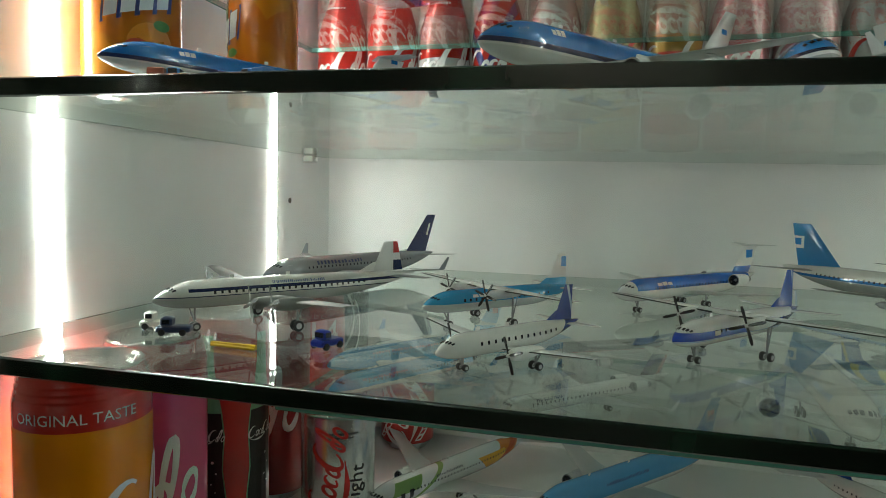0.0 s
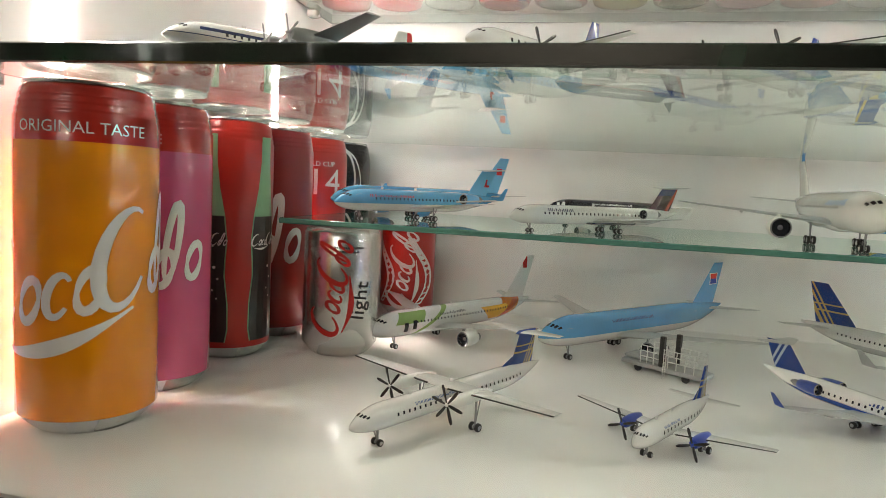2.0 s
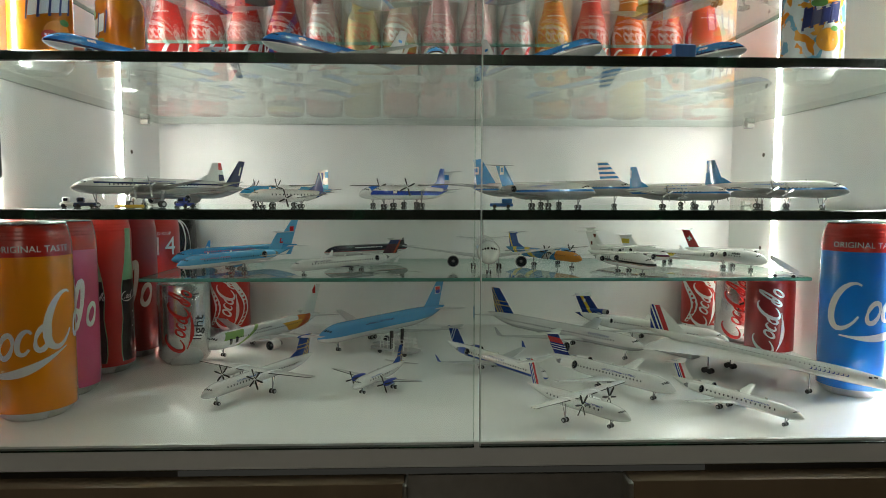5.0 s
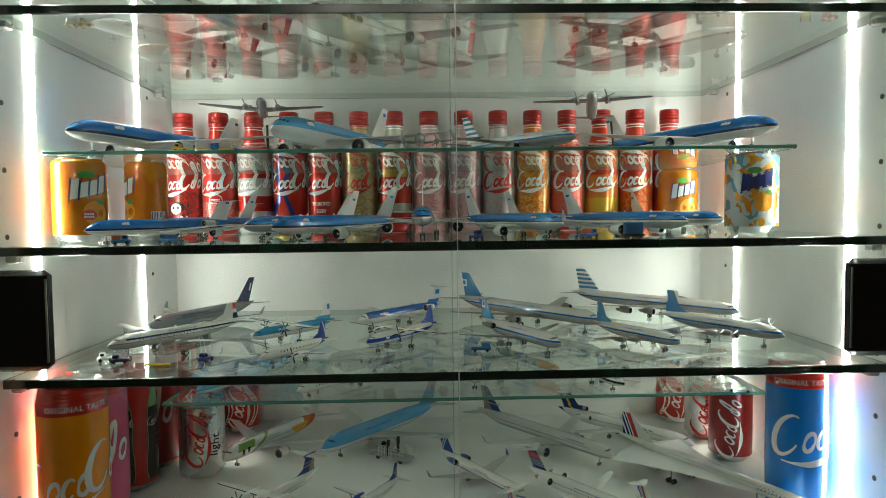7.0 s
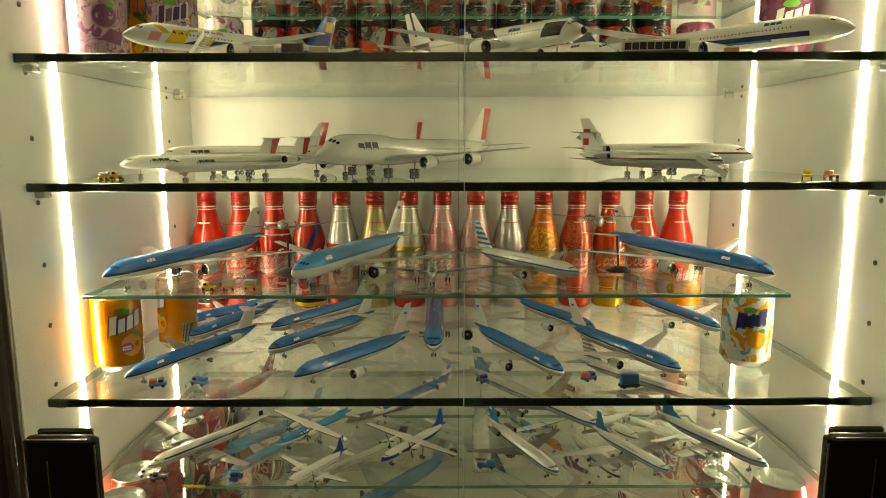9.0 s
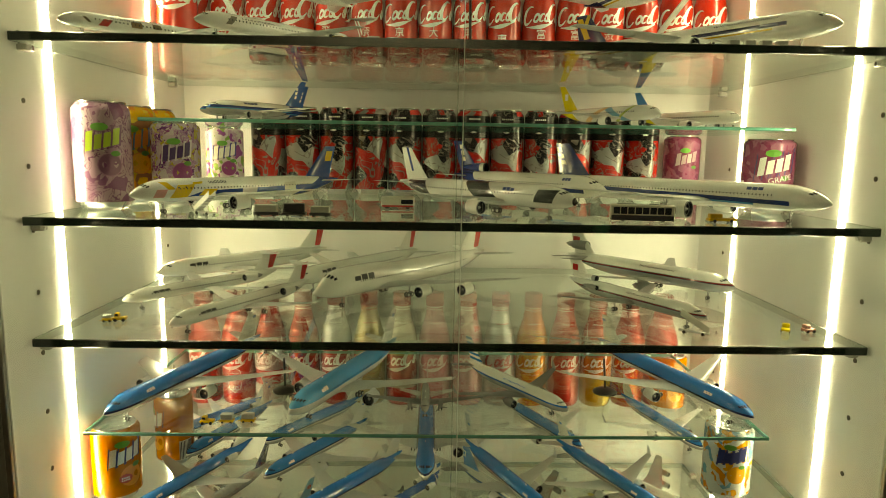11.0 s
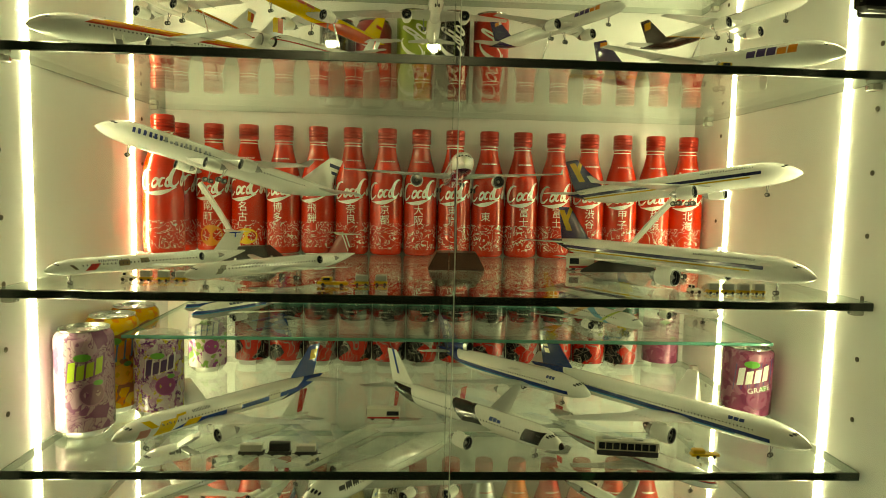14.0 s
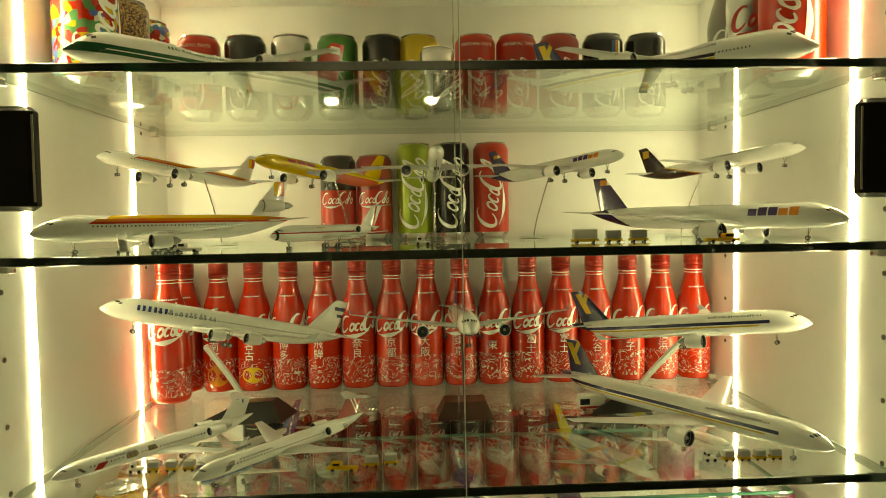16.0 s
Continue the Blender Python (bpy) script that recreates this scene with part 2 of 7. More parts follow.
RUBBER = plain("rubber", (0.015, 0.015, 0.015), 0.6)
DARK = plain("dark_window", (0.015, 0.018, 0.025), 0.12)
GREY = plain("model_grey", (0.42, 0.43, 0.43), 0.3, 0.2)
SILVER = plain("bare_metal_paint", (0.55, 0.56, 0.57), 0.25, 0.55)
WINGGREY = plain("wing_grey", (0.50, 0.51, 0.50), 0.3, 0.1, coat=0.3, grain=0.06, scale=90)
WHITE = plain("model_white", (0.80, 0.80, 0.77), 0.2, coat=0.4, grain=0.04, scale=90)
TIN = plain("bare_aluminium", (0.75, 0.75, 0.74), 0.25, 0.95, grain=0.06, scale=90)
HOLE = plain("drilled_hole", (0.10, 0.085, 0.065), 0.7)
INKWHITE = plain("white_ink", (0.78, 0.77, 0.74), 0.3, coat=0.2)
INKRED = plain("red_ink", (0.55, 0.015, 0.012), 0.3, coat=0.2)
INKBLACK = plain("black_ink", (0.012, 0.012, 0.012), 0.3)
WOODDARK = plain("dark_stand_wood", (0.07, 0.028, 0.016), 0.35, grain=0.3, scale=70)
CRYSTAL = clear_glass("clear_acrylic", (0.97, 0.98, 0.97), 0.02)
_ink = {}


def ink(col, rough=0.3):
    key = tuple(round(c, 3) for c in col)
    if key not in _ink:
        _ink[key] = plain("paint", col, rough, coat=0.25)
    return _ink[key]


# ---- mesh helpers ----
class Shape:
    """Gathers points and faces of one mesh."""

    def __init__(self):
        self.v, self.f, self.m = [], [], []

    def face(self, pts, mat=0):
        i = len(self.v)
        self.v += [tuple(p) for p in pts]
        self.f.append(tuple(range(i, i + len(pts))))
        self.m.append(mat)

    def loft(self, rings, mat=0, cap0=True, cap1=True, mats=None):
        n = len(rings[0])
        i0 = len(self.v)
        for r in rings:
            self.v += [tuple(p) for p in r]
        for k in range(len(rings) - 1):
            a, b = i0 + k * n, i0 + (k + 1) * n
            for j in range(n):
                q = (j + 1) % n
                self.f.append((a + j, a + q, b + q, b + j))
                self.m.append(mats[k] if mats else mat)
        if cap0:
            self.f.append(tuple(i0 + j for j in reversed(range(n))))
            self.m.append(mats[0] if mats else mat)
        if cap1:
            e = i0 + (len(rings) - 1) * n
            self.f.append(tuple(e + j for j in range(n)))
            self.m.append(mats[-1] if mats else mat)

    def lathe(self, prof, seg=24, mat=0, mats=None, cap0=True, cap1=True, m=None):
        rings = []
        for r, z in prof:
            ring = [Vector((r * math.cos(2 * math.pi * j / seg), r * math.sin(2 * math.pi * j / seg), z)) for j in range(seg)]
            rings.append([m @ p for p in ring] if m else ring)
        self.loft(rings, mat, cap0, cap1, mats)

    def box(self, x0, x1, y0, y1, z0, z1, mat=0, bevel=0.0, m=None):
        b = min(bevel, (x1 - x0) / 3, (y1 - y0) / 3, (z1 - z0) / 3)
        if b <= 0:
            P = [(x0, y0), (x1, y0), (x1, y1), (x0, y1)]
            rings = [[Vector((x, y, z)) for x, y in P] for z in (z0, z1)]
        else:
            def ring(i, z):
                X0, X1, Y0, Y1 = x0 + i, x1 - i, y0 + i, y1 - i
                return [Vector(p) for p in ((X0, Y0 + b, z), (X0 + b, Y0, z), (X1 - b, Y0, z), (X1, Y0 + b, z), (X1, Y1 - b, z), (X1 - b, Y1, z), (X0 + b, Y1, z), (X0, Y1 - b, z))]
            rings = [ring(b, z0), ring(0, z0 + b), ring(0, z1 - b), ring(b, z1)]
        if m:
            rings = [[m @ p for p in r] for r in rings]
        self.loft(rings, mat)

    def rod(self, a, b, r, seg=8, mat=0, r2=None):
        a, b = Vector(a), Vector(b)
        q = (b - a).to_track_quat("Z", "Y").to_matrix().to_4x4()
        self.lathe([(r, 0), (r if r2 is None else r2, (b - a).length)], seg, mat, m=Matrix.Translation(a) @ q)


def part(name, shape, mats, parent, label="", sharp=40):
    me = bpy.data.meshes.new(name)
    me.from_pydata(shape.v, [], shape.f)
    for m in (mats if isinstance(mats, (list, tuple)) else [mats]):
        me.materials.append(m)
    me.polygons.foreach_set("material_index", shape.m)
    me.polygons.foreach_set("use_smooth", [True] * len(shape.f))
    me.set_sharp_from_angle(angle=radians(sharp))
    me.update()
    ob = new(name, me)
    if parent:
        ob.parent = parent
    if label:
        ob["label"] = label
    return ob


def thing(name, m, label, category, group="", kind=""):
    e = new(name)
    e.empty_display_size = 0.02
    e.matrix_world = m
    return tagged(e, label, category, group, kind)


# ---- the cabinet ----
def slab(name, x0, x1, y0, y1, z0, z1, mat, label, category, bevel=0.0, mats=None):
    s = Shape()
    s.box(x0, x1, y0, y1, z0, z1, 0, bevel)
    return tagged(part(name, s, mat, None), label, category, kind="structure")


def cabinet():
    for side, nm in ((-1, "wall_left"), (1, "wall_right")):
        s = Shape()
        xa, xb = sorted((side * WX, side * (WX + 0.018)))
        s.box(xa, xb, FRONT - 0.006, BACK + 0.01, BASE - 0.02, TOP + 0.02, 0, 0.0008)
        w = tagged(part(nm, s, WHITE_BOARD, None), "white melamine cabinet side panel with drilled shelf holes", "cabinet side", kind="structure")
        k = 0
        for z in np.arange(0.56, 1.88, 0.064):
            for yy in (0.021, 0.352):
                h = Shape()
                mm = Matrix.Translation((side * (WX - 0.0003), yy, float(z))) @ pose(0, 0, 0, 0, -90 * side, 0)
                h.lathe([(0.0027, -0.0005), (0.0027, 0.0004), (0.0020, 0.0006)], 14, m=mm)
                part("shelf_hole", h, [HOLE], w)
        s = Shape()
        xa, xb = sorted((side * (WX + 0.0185), side * (WX + 0.045)))
        s.box(xa, xb, FRONT - 0.03, BACK, 0.0, 2.3, 0, 0.002)
        tagged(part("cabinet_cheek", s, TAUPE, None), "taupe lacquered outer cheek of the cabinet", "cabinet side", kind="structure")
        s = Shape()
        xa, xb = sorted((side * (WX + 0.0005), side * (WX + 0.0060)))
        s.box(xa, xb, FRONT - 0.012, FRONT - 0.0065, BASE, TOP, 0, 0.0008)
        xa, xb = sorted((side * (WX + 0.0090), side * (WX + 0.0150)))
        s.box(xa, xb, FRONT - 0.016, FRONT - 0.0065, BASE, TOP, 0, 0.0008)
        tagged(part("trim", s, BRUSHED, None), "bright metal edge strip on the cabinet side", "trim", kind="structure")
    slab("wall_back", -WX - 0.018, WX + 0.018, BACK, BACK + 0.012, BASE - 0.02, TOP + 0.02, WHITE_BOARD, "plain white back panel of the display cabinet", "cabinet back")
    slab("floor", -WX + 0.0005, WX - 0.0005, FRONT - 0.002, BACK - 0.0005, BASE - 0.022, BASE, BASE_BOARD, "glossy white bottom board of the display cabinet", "cabinet floor", 0.001)
    slab("ceiling", -WX + 0.0005, WX - 0.0005, FRONT - 0.002, BACK - 0.0005, TOP, TOP + 0.02, WHITE_BOARD, "white top board of the display cabinet", "cabinet ceiling", 0.001)
    # lower drawer front with its recessed pull
    s = Shape()
    for a, b, c, d in ((-WX - 0.018, -0.055, 0.05, BASE - 0.026), (0.117, WX + 0.018, 0.05, BASE - 0.026), (-0.055, 0.117, 0.05, BASE - 0.066)):
        s.box(a, b, FRONT - 0.020, FRONT - 0.002, c, d, 0, 0.0008)
    t = thing("drawer_front", pose(0, 0, 0), "taupe drawer front below the cabinet with a recessed metal pull", "drawer front", kind="structure")
    part("panel", s, TAUPE, t)
    s = Shape()
    for a, b, c, d in ((-0.058, -0.054, BASE - 0.068, BASE - 0.026), (0.116, 0.120, BASE - 0.068, BASE - 0.026), (-0.054, 0.116, BASE - 0.068, BASE - 0.060)):
        s.box(a, b, FRONT - 0.024, FRONT - 0.004, c, d, 0, 0.001)
    s.box(-0.054, 0.116, FRONT - 0.006, FRONT - 0.003, BASE - 0.060, BASE - 0.026, 0, 0.0)
    part("pull", s, BRUSHED, t, "brushed metal recessed pull")
    # light strips
    for side in (-1, 1):
        for yy, wd in ((0.068, 0.0105), (0.319, 0.0085)):
            t = thing("light_strip", pose(side * WX, yy, BASE), "bright white vertical light strip on the cabinet side", "light strip", "cabinet light strips")
            s = Shape()
            xa, xb = sorted((-side * 0.0002, -side * 0.0004))
            s.box(xa, xb, -wd / 2 + 0.001, wd / 2 - 0.001, 0.001, TOP - BASE - 0.001, 0)
            part("channel", s, WHITE_BOARD, t)
            s = Shape()
            xa, xb = sorted((-side * 0.0005, -side * 0.0015))
            rings = []
            for i in range(int((TOP - BASE - 0.002) / 0.0021)):
                q = wd / 2 * (0.94 + 0.14 * math.cos(math.pi * i / 2))
                rings.append([Vector((a, b, 0.001 + 0.0021 * i)) for a, b in ((xa, -q), (xb, -q), (xb, q), (xa, q))])
            s.loft(rings)
            part("diffuser", s, LED, t, "glowing white diffuser")


def glass_plate(name, x0, x1, y0, y1, ztop, thick, label, edge, body):
    t = thing(name, pose(0, 0, ztop), label, "glass shelf")
    s = Shape()
    for a, b, c, d, z in ((x0, x1, y0 + 0.001, y1, 0.0), (x0, x1, y0 + 0.001, y1, -thick)):
        p = [(a, c, z), (b, c, z), (b, d, z), (a, d, z)]
        s.face(p if z == 0 else p[::-1])
    part("pane", s, body, t)
    s = Shape()
    e = 0.0012
    s.box(x0, x1, y0, y0 + 0.002, -thick, 0, 0, e)
    part("edge", s, edge, t, "polished dark green glass edge")
    # Thick shelves: light showing through back and side edges is painted as pale colour.
    far = EDGE_LIT_PALE if thick > 0.006 else edge
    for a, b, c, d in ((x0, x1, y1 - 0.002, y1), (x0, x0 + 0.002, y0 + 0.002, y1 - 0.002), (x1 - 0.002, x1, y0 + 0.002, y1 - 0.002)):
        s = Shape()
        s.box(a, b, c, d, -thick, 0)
        part("far_edge", s, far, t, "far glass edge")
    return t


def shelves():
    for z in (S1, S2, S3, S4, S5, S6, S7):
        glass_plate("glass_shelf", -0.4245, 0.4245, 0.0, 0.436, z, 0.0085, "thick clear glass shelf with dark green edge", GLASS_EDGE, GLASS)
        for x in (-1, 1):
            for yy in (0.021, 0.384):
                t = thing("shelf_support", pose(x * 0.4265, yy, z - 0.0088), "clear plastic shelf support pin under the glass", "shelf support", "shelf supports")
                s = Shape()
                s.box(-0.011 if x > 0 else 0.0003, -0.0003 if x > 0 else 0.011, -0.006, 0.006, -0.007, 0.0, 0, 0.001)
                if yy > 0.1:
                    s.box(-0.011 if x > 0 else 0.0003, -0.0003 if x > 0 else 0.011, -0.006, 0.006, 0.0090, 0.016, 0, 0.001)
                part("block", s, CLEARPIN, t)
                s = Shape()
                s.rod((-x * 0.0005, 0, -0.004), (-x * 0.013, 0, -0.004), 0.0022, 10)
                part("pin", s, CHROME, t)


CLEARPIN = plain("frosted_pin", (0.45, 0.44, 0.40), 0.25, 0.0, coat=0.5)


def doors():
    for side in (-1, 1):
        t = thing("glass_door", pose(0, FRONT - 0.006, BASE), "frameless clear glass cabinet door, closed", "glass door", "cabinet doors")
        s = Shape()
        a, b = sorted((side * 0.0022, side * (WX - 0.002)))
        z0, z1 = -0.004, TOP - BASE
        s.face([(a, 0, z0), (b, 0, z0), (b, 0, z1), (a, 0, z1)])
        part("pane", s, DOOR_GLASS, t)
        s = Shape()
        xe = side * 0.0022
        xa, xb = sorted((xe, xe + side * 0.0008))
        s.box(xa, xb, -0.0005, 0.0055, z0, z1, 0)
        # Right door edge has its glow painted white; left one is dim clear glass.
        part("edge", s, DOOR_EDGE_LIT if side > 0 else EDGE_DIM, t, "polished glass edge")
        s = Shape()
        s.box(a, b, -0.0005, 0.005, z0, z0 + 0.0012, 0)
        part("bottom_edge", s, GLASS_EDGE, t)
        for z in (0.7455, 1.637):
            h = thing("door_hinge", pose(side * WX, FRONT - 0.006, z), "black square glass door hinge with metal rim", "hinge", "door hinges")
            xa, xb = sorted((-0.0755 * side, -0.006 * side))
            s = Shape()
            s.box(xa, xb, -0.016, -0.001, -0.043, 0.043, 0, 0.004)
            part("plate", s, BLACK, h)
            s = Shape()
            s.box(xa + (0.014 if side > 0 else 0.001), xb - (0.001 if side > 0 else 0.014), 0.007, 0.013, -0.042, 0.042, 0, 0.003)
            part("back_plate", s, BLACK, h)
            s = Shape()
            for q in (-0.0428, 0.0418):
                s.box(xa + 0.006, xb - 0.006, -0.0166, -0.0156, q, q + 0.001, 0)
            xi = xa if side > 0 else xb
            s.box(xi - 0.0008, xi + 0.0008, -0.0155, -0.0145, -0.036, 0.036, 0)
            part("rim", s, BRUSHED, h, "thin metal rim")
            s = Shape()
            xm = -0.030 * side
            s.box(min(xm, -0.007 * side), max(xm, -0.007 * side), -0.0170, -0.0160, -0.021, -0.0198, 0)
            s.box(xm - 0.0006, xm + 0.0006, -0.0170, -0.0160, -0.021, 0.021, 0)
            part("groove", s, BRUSHED, h)
            for q in (-0.043, 0.018):
                s = Shape()
                s.rod((side * 0.0005, -0.019, q), (side * 0.0005, -0.019, q + 0.025), 0.003, 12)
                part("barrel", s, BRUSHED, h)


def room():
    slab("room_floor", -2.5, 2.5, -5.0, 0.6, -0.05, 0.0, plain("room_floor", (0.08, 0.05, 0.03), 0.5, grain=0.2, scale=12), "dark wooden room floor", "room floor")
    slab("room_ceiling", -2.5, 2.5, -5.0, 0.6, 2.5, 2.55, plain("room_paint", (0.30, 0.28, 0.25), 0.7, grain=0.04, scale=20), "plain room ceiling", "room ceiling")
    wm = plain("room_wall_paint", (0.16, 0.14, 0.12), 0.7, grain=0.05, scale=20)
    slab("room_wall_left", -2.55, -2.5, -5.0, 0.6, 0, 2.5, wm, "plain painted room wall", "room wall")
    slab("room_wall_right", 2.5, 2.55, -5.0, 0.6, 0, 2.5, wm, "plain painted room wall", "room wall")
    slab("room_wall_behind", -2.5, 2.5, -5.05, -5.0, 0, 2.5, wm, "plain painted room wall", "room wall")
    for a, b in ((-2.5, -WX - 0.046), (WX + 0.046, 2.5)):
        slab("cupboard_wall", a, b, FRONT - 0.02, 0.6, 0, 2.5, TAUPE, "taupe lacquered wall beside the cabinet", "room wall")
    slab("cupboard_top", -WX - 0.045, WX + 0.045, FRONT - 0.02, 0.6, TOP + 0.021, 2.5, TAUPE, "taupe lacquered panel above the cabinet", "room wall")


def ceiling_lamp(x, y):
    t = thing("ceiling_lamp", pose(x, y, 2.5), "round ceiling lamp with glowing white globe, lit", "ceiling lamp", "ceiling lamps")
    s = Shape()
    s.lathe([(0.066, -0.001), (0.072, -0.004), (0.078, -0.001)], 28, cap0=False, cap1=False)
    part("ring", s, CHROME, t)
    s = Shape()
    s.lathe([(0.050, -0.002), (0.049, -0.016), (0.042, -0.032), (0.026, -0.045), (0.004, -0.050)], 28)
    part("globe", s, LAMP, t, "glowing white globe")


LAMP = emitter("lamp_disc", (1.0, 0.93, 0.82), 300.0)
ceiling_lamp(0.115, -4.38)
ceiling_lamp(-0.63, -4.38)
cabinet()
shelves()
doors()
room()

# ---- scale model airliners ----
def kind(L, D, S, h, **kw):
    """Real metres of an airliner type, as a model at 1:200."""
    d = dict(L=L / 200, D=D / 200, S=S / 200, h=h / 200, wing="low", wx=0.31, rc=0.17, tr=0.25, sweep=28, tail="c", eng=(), nose=1.65, tailn=3.3, hump=0, winglet=0, mainx=0.02, wr=0.55, blades=0, prop=2.0, finc=0.15, fing=1.45)
    d.update(kw)
    return d


B777 = kind(73.9, 5.7, 62, 5.4, eng=(("w", 0.31, 1.95, 7.0),), wr=0.62, wx=0.32, rc=0.17)
B777F = kind(63.7, 5.5, 60, 5.2, eng=(("w", 0.31, 1.95, 7.0),), wr=0.62)
A330 = kind(62.0, 5.64, 60, 5.4, eng=(("w", 0.31, 1.6, 6.2),), wr=0.6, winglet=1)
A330S = kind(42.0, 4.2, 42, 4.0, eng=(("w", 0.31, 1.25, 4.6),), wr=0.5, winglet=1)
A300 = kind(50.0, 4.9, 45, 4.7, eng=(("w", 0.31, 1.45, 5.6),), wr=0.55)
A340 = kind(63.7, 5.64, 60, 5.4, eng=(("w", 0.31, 1.3, 5.2), ("w", 0.62, 1.3, 5.2)), wr=0.6, winglet=1)
A310 = kind(46.7, 5.64, 43.9, 5.2, eng=(("w", 0.34, 1.5, 5.8),), wr=0.6)
B747 = kind(70.7, 6.5, 62, 5.8, eng=(("w", 0.36, 1.45, 6.0), ("w", 0.66, 1.45, 6.0)), hump=1, wr=0.62, sweep=36, wx=0.27)
MD11 = kind(61.2, 6.0, 51.7, 5.4, eng=(("w", 0.33, 1.5, 6.0), ("c3", 0, 1.5, 8.5)), wr=0.6, sweep=33)
MD11K = kind(61.2, 4.9, 54, 4.9, eng=(("w", 0.33, 1.4, 5.8),), wr=0.55, sweep=33)
DC10 = kind(55.5, 5.4, 49, 5.0, eng=(("w", 0.33, 1.5, 6.0), ("c3", 0, 1.5, 8.5)), wr=0.6, sweep=33)
L1011 = kind(54.2, 6.0, 47.4, 5.4, eng=(("w", 0.33, 1.45, 6.0), ("s3", 0, 1.5, 6)), wr=0.6, sweep=33)
B767 = kind(54.9, 5.03, 47.6, 4.9, eng=(("w", 0.33, 1.5, 5.6),), wr=0.58)
B787 = kind(57.0, 5.8, 56, 5.2, eng=(("w", 0.32, 1.7, 6.0),), wr=0.6)
B757 = kind(47.3, 3.76, 38, 4.2, eng=(("w", 0.34, 1.35, 5.2),), wr=0.5)
B757W = kind(52.0, 3.76, 40, 4.2, eng=(("w", 0.34, 1.35, 5.2),), wr=0.5, winglet=2)
B737 = kind(37.5, 3.76, 33, 3.5, eng=(("w", 0.3, 1.1, 4.3),), wr=0.48)
B737W = kind(39.5, 3.76, 34.3, 3.5, eng=(("w", 0.3, 1.1, 4.3),), wr=0.48, winglet=2)
B737C = kind(30.5, 3.76, 28.5, 3.4, eng=(("w", 0.3, 0.85, 5.6),), wr=0.48)
DC8 = kind(54.0, 3.75, 44, 4.2, eng=(("w", 0.4, 0.85, 4.8), ("w", 0.68, 0.85, 4.8)), wr=0.5, sweep=31)
MD90 = kind(45.5, 3.34, 32.9, 3.5, tail="t", eng=(("r", 0, 0.95, 6.0),), wx=0.42, wr=0.48, sweep=25)
DC9 = kind(32.0, 3.34, 27.2, 3.3, tail="t", eng=(("r", 0, 0.75, 5.2),), wx=0.38, wr=0.46, sweep=25)
DC95 = kind(40.7, 3.34, 28.5, 3.3, tail="t", eng=(("r", 0, 0.75, 5.2),), wx=0.40, wr=0.46, sweep=25)
F100 = kind(35.0, 3.3, 28, 3.2, tail="t", eng=(("r", 0, 0.9, 5.0),), wx=0.38, wr=0.46, sweep=18)
CRJ = kind(35.0, 2.7, 24.5, 2.6, tail="t", eng=(("r", 0, 0.75, 4.2),), wx=0.42, wr=0.4, sweep=26, winglet=2)
F70 = kind(31.0, 3.3, 28, 3.2, tail="t", eng=(("r", 0, 0.9, 5.0),), wx=0.38, wr=0.46, sweep=18)
ATR42 = kind(22.7, 2.8, 24.6, 2.8, wing="high", tail="t", eng=(("p", 0.3, 0.65, 5.0),), wx=0.40, sweep=2, rc=0.12, tr=0.55, wr=0.42, blades=6, prop=1.95)
ERJS = kind(26.4, 2.28, 20, 2.5, tail="t", eng=(("r", 0, 0.75, 4.0),), wx=0.42, wr=0.4, sweep=22)
E170 = kind(29.9, 3.0, 26, 3.2, eng=(("w", 0.3, 0.85, 3.4),), wr=0.42)
BAE = kind(28.0, 3.56, 26.3, 3.2, wing="high", tail="t", eng=(("h", 0.3, 0.7, 3.0), ("h", 0.56, 0.7, 3.0)), wx=0.36, sweep=13, wr=0.42, rc=0.15)
B727 = kind(44.5, 3.76, 32.9, 3.9, tail="t", eng=(("r", 0, 0.7, 5.4), ("s3", 0, 0.8, 4)), wx=0.42, wr=0.5, sweep=32)
DASH = kind(32.8, 2.7, 28.4, 3.0, wing="high", tail="t", eng=(("p", 0.29, 0.7, 7.5),), wx=0.38, sweep=3, rc=0.10, tr=0.5, wr=0.45, blades=6, prop=2.05, winglet=0)
F27 = kind(25.2, 2.7, 29, 3.0, wing="high", eng=(("p", 0.25, 0.6, 6.0),), wx=0.36, sweep=2, rc=0.13, tr=0.42, wr=0.45, blades=4, prop=1.9)
F50 = kind(25.2, 2.7, 29, 3.0, wing="high", eng=(("p", 0.25, 0.6, 6.0),), wx=0.36, sweep=2, rc=0.13, tr=0.42, wr=0.45, blades=6, prop=1.9)
SAAB = kind(19.7, 2.31, 21.4, 2.3, eng=(("p", 0.31, 0.6, 4.6),), wx=0.36, sweep=4, rc=0.13, tr=0.4, wr=0.38, blades=4, prop=1.7)
DC7 = kind(34.2, 3.2, 38.9, 4.1, eng=(("p", 0.27, 0.75, 5.5), ("p", 0.5, 0.7, 5.0)), wx=0.31, sweep=5, rc=0.14, tr=0.35, wr=0.6, blades=4, prop=2.05, tailn=5, fing=1.15)
ELEC = kind(33.0, 3.45, 30.2, 3.8, eng=(("p", 0.3, 0.7, 6.0), ("p", 0.6, 0.65, 5.5)), wx=0.34, sweep=4, rc=0.17, tr=0.4, wr=0.5, blades=4, prop=2.0)
VISC = kind(26.0, 2.9, 28.6, 3.0, eng=(("p", 0.3, 0.5, 5.0), ("p", 0.58, 0.5, 4.6)), wx=0.33, sweep=4, rc=0.16, tr=0.35, wr=0.42, blades=4, prop=1.5)
